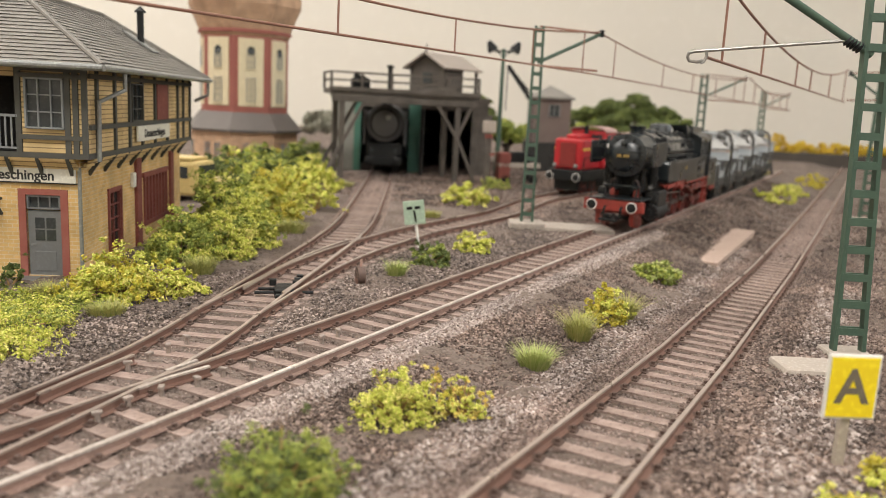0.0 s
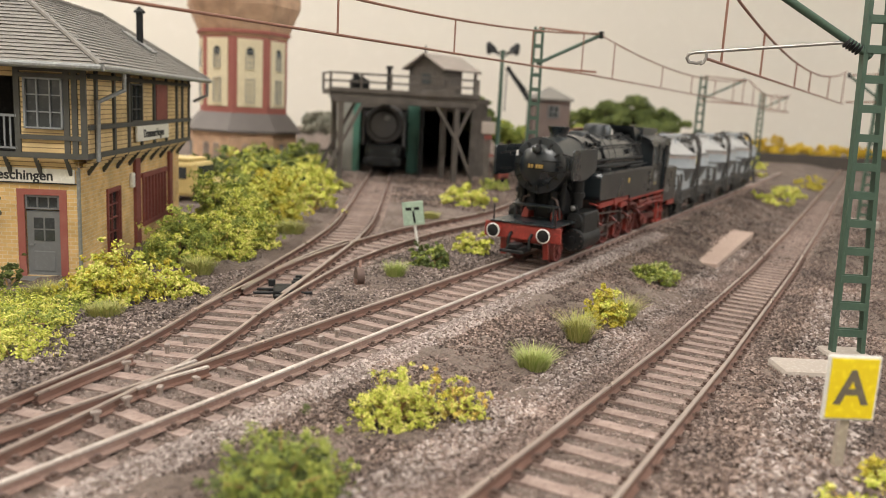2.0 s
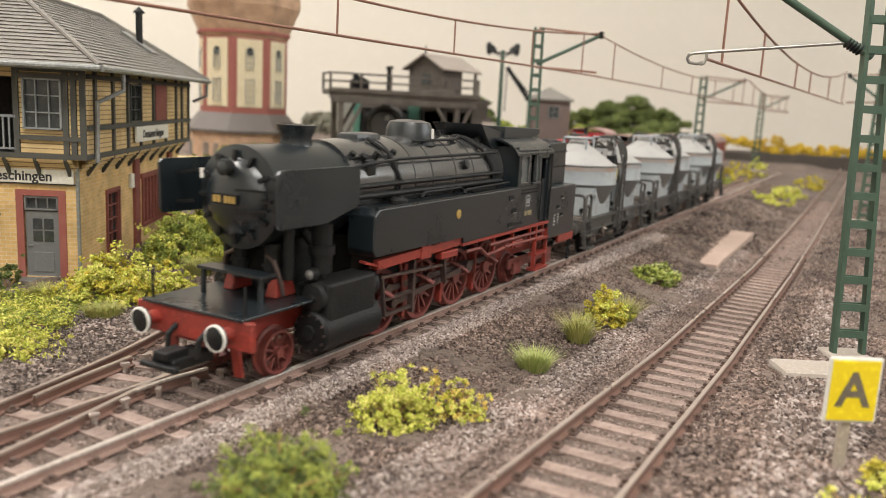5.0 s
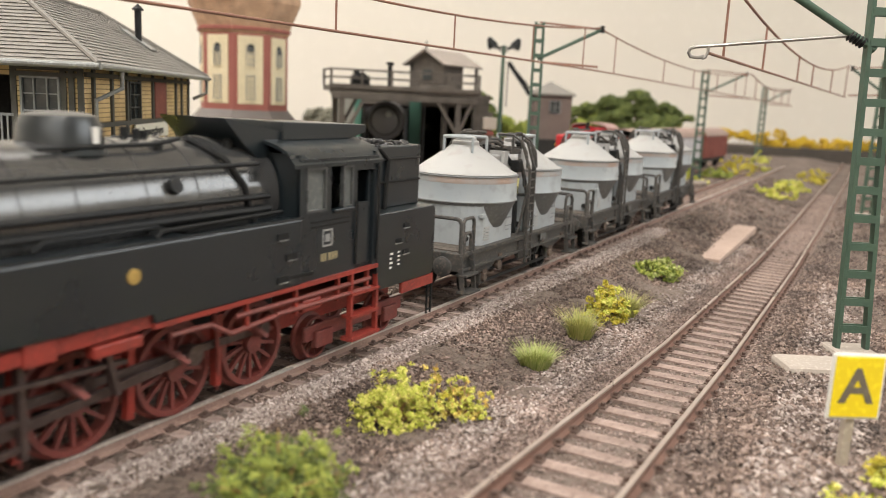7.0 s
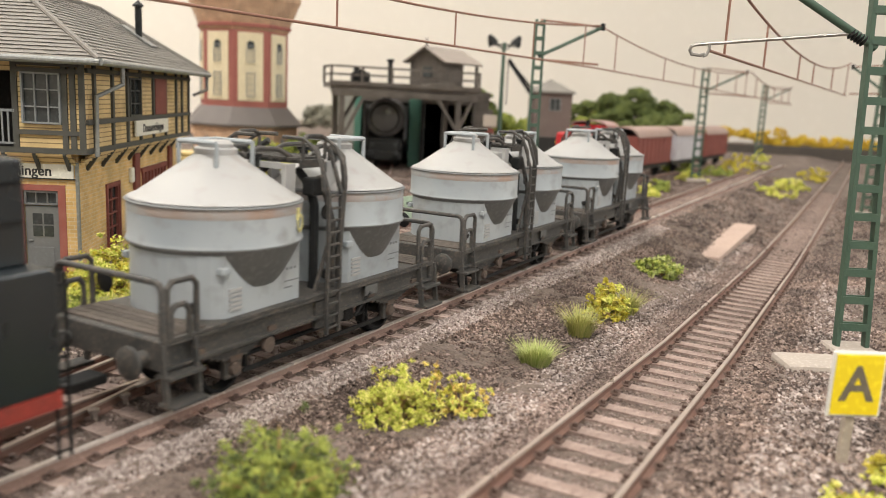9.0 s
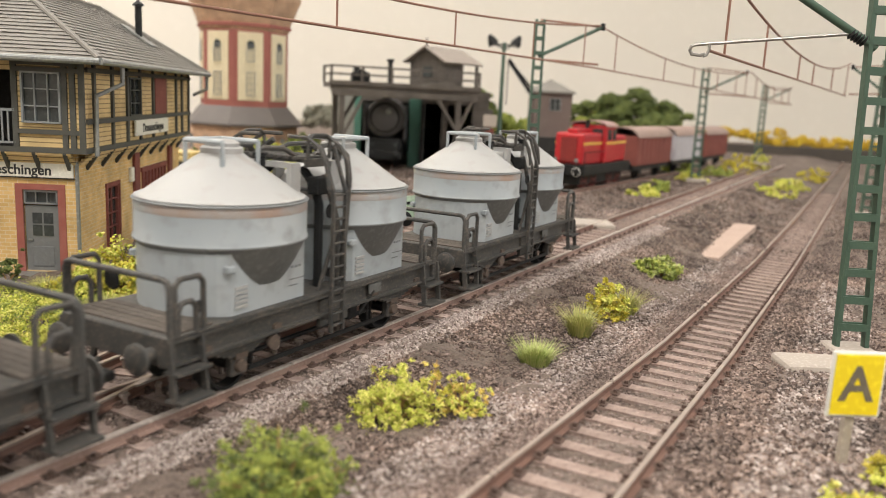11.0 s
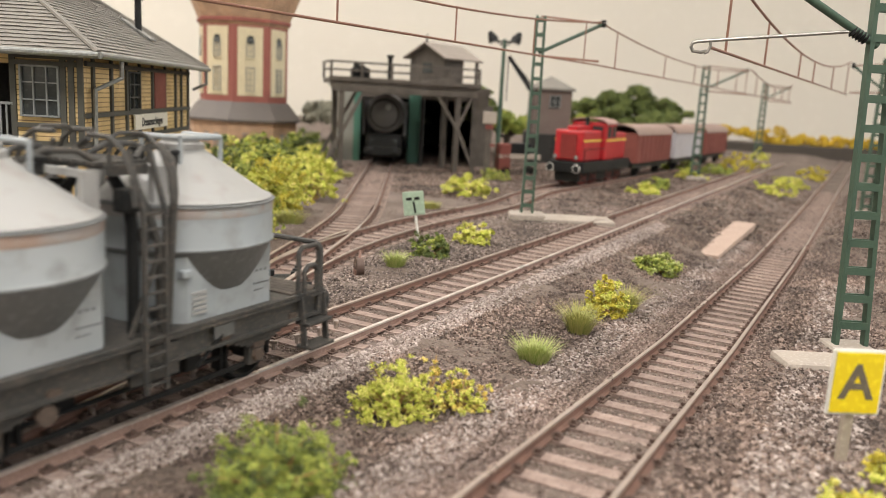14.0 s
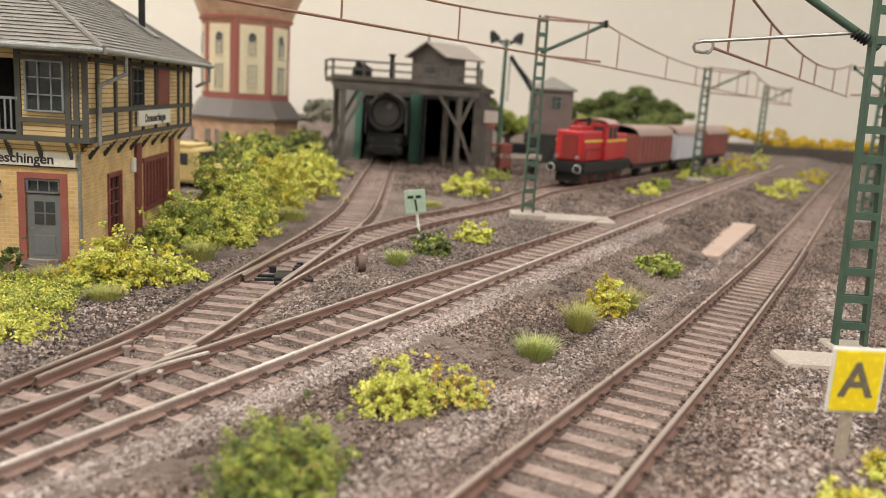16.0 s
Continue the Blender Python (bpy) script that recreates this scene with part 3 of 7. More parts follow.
        part("tool_box", Bm().box(s * 13 - 1.6, 97, 34.0, s * 13 + 1.6, 112, 35.2, bevel=0.4), SOOT, tk)
        # black plates stand in for the shade inside the footholds; no hole is cut
        steps = Bm()
        for y, z in ((118.6, 31.2), (121.2, 27.0), (118.6, 22.8)):
            steps.box(s * 17.0 - 0.3, y - 1.6, z - 0.7, s * 17.0 + 0.3, y + 1.6, z + 0.7)
        part("foot_recess", steps, VOID, tk)
        # pale strip along each lower edge
        ledge = Bm()
        for y, z in ((118.6, 31.2), (121.2, 27.0), (118.6, 22.8)):
            ledge.box(s * 17.0 - 0.2, y - 1.3, z - 0.75, s * 17.0 + 0.5, y + 1.3, z - 0.55)
        part("foot_ledge", ledge, PALE_EDGE, tk)
    for s in (1, -1):
        lad = Bm().tube([(s * 13.2, 70, 34.6), (s * 13.2, 72, 35.8), (s * 13.0, 92, 35.8), (s * 13.0, 94, 34.6)], 0.4, 6).tube([(s * 15.4, 90, 34.4), (s * 15.4, 91, 35.4), (s * 14.6, 121, 35.6)], 0.45, 6)
        part("tank_pipe", lad, SOOT, t, smooth=True)
        part("tank_filler", Bm().lathe([(2.4, 0), (2.4, 1.0), (1.9, 1.5), (0.01, 1.6)], 18, Matrix.Translation((s * 14, 58, 34.0))), SOOT, t, smooth=True)
        for y in (99, 116):
            part("dome_stud", Bm().lathe([(1.1, 0), (1.0, 1.2), (0.5, 1.7), (0.01, 1.8)], 14, Matrix.Translation((s * 5.4, y, 47.6))), SOOT, t, smooth=True)
        rv = Bm()
        for k in range(14):
            rv.rod((s * 16.3, 125.6 + k * 1.9, 34.0), (s * 16.45, 125.6 + k * 1.9, 34.0), 0.18, n=5)
        part("rivet_row", rv, BLACK, t)
        part("sand_pipe", Bm().tube([(s * 12.6, 61, 21), (s * 12.2, 64, 15), (s * 10.4, 68, 4), (s * 9.4, 69, 1.8)], 0.4, 6), WHEELR, t, smooth=True)
        part("sand_pipe", Bm().tube([(s * 12.6, 105, 20), (s * 11.6, 107, 10), (s * 9.6, 108.6, 2.0)], 0.4, 6), WHEELR, t, smooth=True)
        part("reach_rod", Bm().bar((s * 16.2, 86, 24.0), (s * 16.9, 128, 22.6), 0.5, 0.7), SOOT, t)
    part("whistle", Bm().rod((1.5, 98, 49), (1.5, 98, 51.0), 0.7, n=8).rod((-1.5, 98, 49), (-1.5, 98, 51.2), 0.8, n=8).rod((0, 101, 49), (0, 101, 50.6), 0.7, n=8), SOOT, t, smooth=True)
    # cab with real window openings
    cab = part("cab_front_wall", Bm().box(-15.8, 124.6, 20.8, 15.8, 125.4, 46.5), BLACK, t)
    part("cab_rear_wall", Bm().box(-15.8, 151.2, 20.8, 15.8, 152.0, 46.5), BLACK, t)
    part("cab_floor", Bm().box(-15.6, 125.4, 20.4, 15.6, 151.2, 21.4), SOOT, t)
    for s in (1, -1):
        x0, x1 = s * 15.5, s * 16.3
        w = Bm()
        for y0, y1, z0, z1 in ((124.6, 143.6, 20.8, 34.8), (150.4, 152.0, 20.8, 44.0), (124.6, 126.4, 34.8, 44.0), (133.0, 134.6, 34.8, 44.0), (142.4, 143.6, 34.8, 44.0), (143.6, 150.4, 42.6, 44.0), (124.6, 152.0, 44.0, 45.6)):
            w.box(min(x0, x1), y0, z0, max(x0, x1), y1, z1)
        wl = part("cab_side", w, BLACK, t)
        part("cab_door", Bm().box(s * 15.2 - 0.3, 143.7, 21.5, s * 15.2 + 0.3, 150.3, 35.4).box(s * 15.2 - 0.3, 143.7, 35.4, s * 15.2 + 0.3, 145, 42.6).box(s * 15.2 - 0.3, 149.2, 35.4, s * 15.2 + 0.3, 150.3, 42.6), BLACK, wl, "recessed black cab door")
        for y0, y1 in ((126.4, 133.0), (138.6, 142.4)):
            pn = part("window_pane", Bm().box(s * 15.7 - 0.12, y0, 35.0, s * 15.7 + 0.12, y1, 43.8), CABPANE, wl, "plain grey pane")
            # paler grey puts the edge highlight into the frame colour
            part("window_frame", Bm().box(s * 16.1 - 0.35, y0, 34.8, s * 16.1 + 0.35, y0 + 0.5, 43.9).box(s * 16.1 - 0.35, y1 - 0.5, 34.8, s * 16.1 + 0.35, y1, 43.9).box(s * 16.1 - 0.35, y0, 34.8, s * 16.1 + 0.35, y1, 35.3).box(s * 16.1 - 0.35, y0, 43.4, s * 16.1 + 0.35, y1, 43.9), mat("edge_highlight_frame", (0.1, 0.105, 0.105), rough=0.3, metal=0.3), wl)
        part("arm_rest", Bm().box(s * 16.3 - 0.8, 135, 34.2, s * 16.3 + 0.8, 142, 35.0, bevel=0.2), BLACK, wl)
        part("vent_slot", Bm().box(s * 16.3 - 0.15, 128, 32.6, s * 16.3 + 0.2, 141, 33.0).box(s * 16.3 - 0.15, 128, 31.6, s * 16.3 + 0.2, 141, 32.0), SOOT, wl)
        em = Bm()
        for y0, y1, z0, z1 in ((131.8, 135.2, 30.6, 30.95), (131.8, 135.2, 27.3, 27.65), (131.8, 132.15, 27.3, 30.95), (134.85, 135.2, 27.3, 30.95), (132.7, 134.3, 28.3, 29.9)):
            em.box(s * 16.3 - 0.1, y0, z0, s * 16.3 + 0.14, y1, z1)
        part("emblem", em, mat("grey_white_emblem", (0.3, 0.3, 0.29), rough=0.6), wl, "pale framed emblem")
        nb = Bm()
        for k in range(5):
            y = 131.3 + k * 1.1 + (0.5 if k > 1 else 0)
            nb.box(s * 16.3 - 0.1, y, 24.3, s * 16.3 + 0.14, y + 0.75, 25.9)
        part("number_strip", nb, mat("dull_gold_marking", (0.3, 0.25, 0.14), rough=0.5), wl)
        mk = Bm()
        for k in range(4):
            mk.box(s * 16.6 - 0.1, 157 + k * 0.1, 18.6 + k * 1.1, s * 16.6 + 0.14, 158.0 + (k % 2) * 0.5, 19.1 + k * 1.1)
            mk.box(s * 16.6 - 0.1, 160.6, 19.0 + k * 1.0, s * 16.6 + 0.14, 161.6, 19.4 + k * 1.0)
        part("data_panel", mk, WHITE, wl)
        tube_path(t, "grab_rail", [(s * 16.6, 151.6, 22), (s * 16.9, 151.6, 34), (s * 16.6, 151.6, 44)], 0.3, SOOT)
        tube_path(t, "grab_rail", [(s * 16.6, 143.4, 22), (s * 16.9, 143.4, 34), (s * 16.6, 143.4, 36)], 0.3, SOOT)
    roof = part("cab_roof", arch(Bm(), 16.6, 122.5, 153.5, 44.6, 5.2, 16, 0.7), BLACK, t, smooth=True)
    part("roof_fairing", side_panel([(112, 53.2), (128, 50.6), (128, 46), (121, 45.5), (117.5, 48)], -8.6, 8.6), BLACK, roof)
    part("roof_vent", bevelled(side_panel([(127.5, 52.6), (156.4, 52.0), (156.4, 50.2), (150, 48.9), (127.5, 48.9)], -9.4, 9.4), 0.2), BLACK, roof)
    vb = Bm()
    for s in (-1, 1):
        for y in (130, 139, 148):
            vb.bar((s * 8.2, y, 48.6), (s * 8.9, y, 51.6), 0.8, 0.6)
    part("vent_bracket", vb, BLACK, roof)
    # rear tank and coal bunker
    rt = part("rear_tank", bevelled(side_panel([(152, 18.6), (153, 14.2), (177, 14.2), (178, 15.2), (178, 31.2), (177.2, 32.2), (152, 32.2)], -16.7, 16.7), 0.3), BLACK, t)
    part("coal_bunker", bevelled(side_panel([(155, 32.2), (176.6, 32.2), (176.6, 47.2), (157.5, 47.2)], -12.4, 12.4), 0.4), BLACK, t)
    lumps = Bm()
    for k in range(70):
        c = (RNG.uniform(-11, 11), RNG.uniform(159, 175), 47.0 + RNG.uniform(-0.2, 0.7))
        q = RNG.uniform(0.7, 1.5)
        bmesh.ops.create_icosphere(lumps.b, subdivisions=1, radius=q, matrix=Matrix.Translation(c) @ Matrix.Rotation(RNG.uniform(0, 3), 4, "X") @ Matrix.Diagonal((1.2, 0.8, 0.7, 1)))
    coal = part("coal", lumps, mat("black_coal", (0.006, 0.006, 0.007), (0.014, 0.014, 0.014), rough=0.4), t, "heaped black coal")
    coal["kind"] = "stuff"
    for s in (1, -1):
        lg = Bm()
        for y, z in ((164, 28.4), (160.6, 25.0), (164, 22.0)):
            lg.box(s * 16.7 - 0.2, y - 1.3, z - 0.75, s * 16.7 + 0.45, y + 1.3, z - 0.5)
        part("foot_ledge", lg, PALE_EDGE, rt)
        part("bunker_rail", Bm().rod((s * 12.7, 156.5, 38.6), (s * 12.7, 176, 38.6), 0.3, n=6).rod((s * 12.7, 157, 44), (s * 12.7, 176, 44), 0.3, n=6), SOOT, rt)
        part("bunker_pipe", Bm().tube([(s * 12.9, 160, 32), (s * 12.9, 161, 44), (s * 12.5, 157, 47)], 0.6), SOOT, rt, smooth=True)
        # footholds again as black plates, their shade put into the colour
        rec = Bm()
        for y, z in ((164, 28.4), (160.6, 25.0), (164, 22.0)):
            rec.box(s * 16.7 - 0.3, y - 1.2, z - 0.5, s * 16.7 + 0.3, y + 1.2, z + 0.5)
        part("foot_recess", rec, VOID, rt)
        ld = Bm()
        for y in (178.3, 180.3):
            ld.rod((s * 15, y, 3), (s * 15, y, 31), 0.3, n=6)
        for k in range(8):
            ld.rod((s * 15, 178.3, 4 + k * 3.6), (s * 15, 180.3, 4 + k * 3.6), 0.25, n=6)
        part("ladder", ld, SOOT, rt)
        part("red_sill", Bm().box(s * 16.4 - 0.4, 163, 11.6, s * 16.4 + 0.4, 178, 14.2), REDM, t, "red rear sill")
        # red running gear framing
        part("valance", Bm().bar((s * 16.5, 88, 20.4), (s * 16.5, 152, 20.4), 0.9, 0.9), REDM, t, "red valance strip")
        gr = Bm()
        gr.bar((s * 15.4, 47, 20.6), (s * 15.4, 88, 21.4), 1.6, 2.2).box(s * 15.4 - 1.3, 66, 19.2, s * 15.4 + 1.3, 71, 23.0, bevel=0.3).box(s * 15.4 - 1.2, 77, 17.6, s * 15.4 + 1.2, 86, 19.6, bevel=0.3)
        gr.bar((s * 15.4, 49, 20), (s * 13.6, 44, 21.5), 2.4, 0.6)
        part("motion_bracket", gr, REDM, t, "red bracket")
        pp = Bm().tube([(s * 15.8, 92, 17.8), (s * 15.8, 101, 17.6), (s * 15.8, 106, 14.8), (s * 15.8, 126, 16.0)], 0.55, 8)
        pp.rod((s * 16, 107, 17.8), (s * 16, 150, 17.6), 0.55, n=8).rod((s * 16, 118, 15.8), (s * 16, 150, 15.4), 0.55, n=8)
        part("air_pipe", pp, WHEELR, t, smooth=True)
        br = Bm()
        for y in (110, 124, 138, 149):
            br.bar((s * 15.8, y, 20.2), (s * 15.8, y, 14.6), 0.9, 0.7, up=(0, 1, 0))
        br.box(s * 15.4 - 0.8, 126, 14.2, s * 15.4 + 0.8, 132, 17, bevel=0.5)
        part("pipe_bracket", br, REDM, t)
        sp = Bm()
        for y in (142.5, 152.5):
            sp.bar((s * 16, y, 20), (s * 16, y, 4.6), 1.2, 0.8, up=(0, 1, 0))
        sp.box(s * 16 - 2.0, 142, 4.4, s * 16 + 1.2, 153, 5.2).box(s * 16 - 1.8, 142, 9.6, s * 16 + 1.0, 153, 10.3).box(s * 16 - 1.6, 142, 14.8, s * 16 + 1, 153, 15.4)
        part("cab_step", sp, REDM, t, "red cab steps")
        part("bogie_frame", Bm().box(s * 10.6 - 0.5, 133, 5.2, s * 10.6 + 0.5, 172, 8.6, bevel=0.3).box(s * 11.2 - 0.8, 136, 3.4, s * 11.2 + 0.8, 142, 7.2, bevel=0.3).box(s * 11.2 - 0.8, 163, 3.4, s * 11.2 + 0.8, 169, 7.2, bevel=0.3), WHEELR, t, "dusty red bogie frame")
        # cylinder block
        cy = part("cylinder", lathe_y([(0.01, -1.0), (1.6, -0.9), (1.7, -0.3), (4.2, -0.2), (4.7, 0.4), (4.7, 21), (4.2, 21.6), (0.01, 21.7)], 26.5, 12.6 * s, 8.4, 28), SOOT, t, "black steam cylinder", smooth=True)
        part("valve_chest", lathe_y([(0.01, -1.4), (0.9, -1.3), (1.0, -0.4), (2.9, -0.2), (3.2, 0.3), (3.2, 21)], 27.0, 12.8 * s, 16.0, 24), SOOT, cy, smooth=True)
        part("cylinder_casing", bevelled(side_panel([(28, 5.0), (46, 5.0), (46, 19.4), (28, 19.4)], s * 9.0, s * 16.4), 0.8), SOOT, cy)
        bo = Bm()
        for i in range(12):
            a = 2 * math.pi * i / 12
            bo.rod((s * 12.6 + 3.9 * math.cos(a), 26.0, 8.4 + 3.9 * math.sin(a)), (s * 12.6 + 3.9 * math.cos(a), 26.6, 8.4 + 3.9 * math.sin(a)), 0.32, n=6)
        part("bolt_ring", bo, STEEL, cy)
        part("slide_bar", Bm().bar((s * 13.4, 46, 10.6), (s * 13.4, 68, 10.6), 1.0, 0.8).bar((s * 13.4, 46, 6.6), (s * 13.4, 68, 6.6), 1.0, 0.8).bar((s * 13.4, 67, 5), (s * 13.4, 67, 20), 1.6, 1.0, up=(0, 1, 0)), STEEL, t, "grey steel slide bars")
        part("valve_gear", Bm().bar((s * 14.6, 50, 17), (s * 14.6, 84, 15.4), 1.0, 0.7).bar((s * 14.8, 80, 19), (s * 14.8, 82, 10.5), 1.6, 0.9, up=(0, 1, 0)).bar((s * 14.4, 51, 17.4), (s * 14.4, 53, 6.8), 1.0, 0.7, up=(0, 1, 0)), STEEL, t)
        hg = Bm()
        for y in (68.5, 88.5, 108.5):
            hg.bar((s * 9.9, y, 17), (s * 9.9, y - 0.6, 3.2), 1.6, 1.4, up=(0, 1, 0))
        part("brake_hanger", hg, REDM, t)
    # wheels and rods
    wheelset(t, 20.5, 4.9, 9, WHEELR)
    for y in (58.5, 78.6, 98.7, 118.8):
        wheelset(t, y, 8.6, 14, WHEELR, weight=True)
    for y in (139.0, 166.0):
        wheelset(t, y, 4.9, 10, WHEELR)
    for s in (1, -1):
        rod = Bm().bar((s * 10.9, 58.5, 0), (s * 10.9, 118.8, 0), 0.7, 1.5)
        for y in (58.5, 78.6, 98.7, 118.8):
            rod.rod((s * 10.2, y, 0), (s * 11.7, y, 0), 1.45, n=14)
        cr = part("coupling_rod", rod, STEEL, t, "dark steel coupling rod", smooth=True)
        RODS.append((cr, s, "coupling"))
        mr = Bm().bar((s * 12.6, 0, 0), (s * 12.6, -40, 0), 0.8, 1.5).rod((s * 11.8, 0, 0), (s * 13.6, 0, 0), 1.9, n=14).rod((s * 12.0, -40, 0), (s * 13.2, -40, 0), 1.2, n=12)
        m2 = part("main_rod", mr, STEEL, t, "dark steel main rod", smooth=True)
        RODS.append((m2, s, "main"))
    return t


RODS = []
CRANK = 3.4
loco = locomotive()


def skirt_block(y):
    """Housing below a tank: flat sides, bowed ends."""
    side = [(-12.6 + 25.2 * i / 14, (16.45 ** 2 - (-12.6 + 25.2 * i / 14) ** 2) ** 0.5) for i in range(15)]
    b = Bm()
    b.prism([(x, y - e) for x, e in side] + [(x, y + e) for x, e in side[::-1]], 15.9, 28.7)
    return b


def silo_wagon():
    """Two-axle silo wagon: two cone-topped tanks on a dark frame."""
    t = thing("silo_wagon", 0, 0, 0, 0, "pale grey silo wagon with two weathered cone-topped tanks", "freight wagon", "silo wagons of the train")
    part("underframe", Bm().box(-12.4, 5.0, 12.2, 12.4, 95.0, 15.2, bevel=0.3), WFRAME, t)
    part("floor_plate", Bm().box(-14.2, 4.6, 15.2, 14.2, 95.4, 15.9, bevel=0.15), WFRAME, t)
    for s in (1, -1):
        sol = Bm().prism([(s * a, z) for a, z in ((14.2, 10.4), (14.2, 11.0), (13.1, 11.0), (13.1, 14.6), (14.2, 14.6), (14.2, 15.2), (12.4, 15.2), (12.4, 10.4))], 5, 95, Matrix(((1, 0, 0, 0), (0, 0, 1, 0), (0, 1, 0, 0), (0, 0, 0, 1))))
        part("sole_bar", sol, WFRAME, t)
    for end in (0, 1):
        y0 = 5.0 if end == 0 else 95.0
        o = -1 if end == 0 else 1
        part("headstock", Bm().box(-14.0, y0 - 0.9, 10.4, 14.0, y0 + 0.9, 15.8, bevel=0.3), WFRAME, t)
        buffer_pair(t, y0 + o * 0.6, o, 10.1, 12.2, WFRAME, None, WFRAME)
        part("coupling", Bm().box(-2.4, y0 + o * 6.2 - 4, 6.4, 2.4, y0 + o * 6.2 + 4, 8.2, bevel=0.4), SOOT, t)
        # end railing bent down at the corners, with short hoops along the sides
        part("end_railing", Bm().tube([(-13.6, y0, 10.6), (-13.6, y0, 24.0), (-13.0, y0, 25.2), (-12.0, y0, 25.6), (12.0, y0, 25.6), (13.0, y0, 25.2), (13.6, y0, 24.0), (13.6, y0, 10.6)], 0.62, 8), WFRAME, t, smooth=True)
        for s in (1, -1):
            for d, top in ((0.9, 25.6), (1.5, 21.4)):
                yi = y0 - o * (7.4 if top > 25 else 5.6)
                part("side_hoop", Bm().tube([(s * (13.6 + 0.2 * d), y0 - o * d, 15.4), (s * (13.6 + 0.2 * d), y0 - o * d, top - 1.2), (s * (13.6 + 0.2 * d), y0 - o * (d + 1.0), top), (s * (13.6 + 0.2 * d), yi + o * 1.0, top), (s * (13.6 + 0.2 * d), yi, top - 1.2), (s * (13.6 + 0.2 * d), yi, 15.4)], 0.55, 8), WFRAME, t, smooth=True)
        for s in (1, -1):
            ys = y0 - o * 3.0
            stp = Bm()
            for dy in (-3.6, 3.6):
                stp.bar((s * 13.9, ys + dy, 15), (s * 15.2, ys + dy, 4.4), 1.3, 0.6, up=(0, 1, 0))
            stp.box(s * 15.2 - 2.0, ys - 4.0, 4.2, s * 15.2 + 2.0, ys + 4.0, 4.9, bevel=0.15).box(s * 14.6 - 1.8, ys - 4.0, 9.2, s * 14.6 + 1.8, ys + 4.0, 9.9, bevel=0.15)
            part("step", stp, WFRAME, t)
    for y in (31.0, 69.6):
        m = Matrix.Translation((0, y, 0))
        tank = part("tank", Bm().lathe([(16.90, 28.6), (17.15, 29.0), (16.90, 29.5), (16.90, 35.6), (16.90, 36.3)], 56, m), TANKW, t, "blue-grey weathered tank ring", smooth=True)
        part("cone_top", Bm().lathe([(16.70, 36.9), (15.2, 37.5), (5.0, 44.6), (4.2, 45.2), (4.2, 46.2), (3.9, 46.5), (0.01, 46.6)], 56, m), TANKTOP, tank, "dusty off-white cone", smooth=True)
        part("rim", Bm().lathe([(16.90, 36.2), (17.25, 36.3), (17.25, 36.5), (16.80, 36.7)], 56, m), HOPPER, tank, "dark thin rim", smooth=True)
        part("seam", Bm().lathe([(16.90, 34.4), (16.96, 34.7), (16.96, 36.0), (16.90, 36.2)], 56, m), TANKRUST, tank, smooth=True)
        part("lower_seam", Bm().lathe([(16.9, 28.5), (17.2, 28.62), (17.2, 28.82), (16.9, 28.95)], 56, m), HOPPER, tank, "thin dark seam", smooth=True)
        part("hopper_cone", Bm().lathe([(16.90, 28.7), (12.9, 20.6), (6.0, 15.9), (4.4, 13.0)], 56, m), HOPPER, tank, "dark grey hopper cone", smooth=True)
        part("skirt", skirt_block(y), TANKW, tank, "pale grey skirt housing")
        part("hatch", Bm().lathe([(3.3, 46.4), (3.4, 47.2), (2.6, 47.8), (0.01, 47.9)], 28, m), TANKTOP, tank, smooth=True)
        for s in (1, -1):
            lv = Bm()
            for k in range(5):
                lv.box(s * 12.65 - 0.1, y - 9.6, 17.2 + k * 0.9, s * 12.65 + 0.3, y - 6.4, 17.75 + k * 0.9)
            part("louvre", lv, TANKTOP, tank)
            part("clasp", Bm().box(s * 12.65 - 0.9, y - 12.0, 24.2, s * 12.65 + 0.6, y - 9.8, 25.6, bevel=0.3), TANKW, tank)
            wr = Bm()
            for k in range(2):
                wr.box(s * 12.65 - 0.1, y + 6.0, 20.0 - k * 1.3, s * 12.65 + 0.06, y + 10.5 - k * 2, 20.2 - k * 1.3)
            for k in range(3):
                wr.box(s * 12.65 - 0.1, y + 6.6 + k * 1.2, 22.4, s * 12.65 + 0.06, y + 7.0 + k * 1.2, 22.9)
            part("stencil_panel", wr, HOPPER, tank)
        for i in range(4):
            a0, a1 = math.pi / 4 + i * math.pi / 2, math.pi / 4 + (i + 1) * math.pi / 2
            p, q = (7.0 * math.cos(a0), y + 7.0 * math.sin(a0)), (7.0 * math.cos(a1), y + 7.0 * math.sin(a1))
            part("rail_post", Bm().rod((*p, 42.0), (*p, 47.6), 0.45, n=6), TANKW, tank)
            if i != (1 if y > 50 else 3):
                part("top_rail", Bm().rod((*p, 47.6), (*q, 47.6), 0.5, n=8), TANKW, tank, "pale grey roof railing")
        o = 1 if y < 50 else -1
        part("cone_bracket", Bm().box(-8.5, y + o * 11.0, 36.8, -7.3, y + o * 14.0, 43.2).box(7.3, y + o * 11.0, 36.8, 8.5, y + o * 14.0, 43.2).box(-7.3, y + o * 12.0, 42.0, 7.3, y + o * 13.0, 43.2), TANKTOP, tank, "pale bracket on the cone")
        part("valve", Bm().rod((7.5, y - 13.2, 18.2), (9.4, y - 15.2, 18.2), 1.0, n=10), SOOT, tank)
    # narrow catwalk, pipes and ladders between the tanks
    cw = part("catwalk", Bm().box(-9.0, 46.2, 43.2, 9.0, 54.0, 43.9).box(-9.0, 46.2, 42.2, -8.4, 54.0, 43.2).box(8.4, 46.2, 42.2, 9.0, 54.0, 43.2), WFRAME, t)
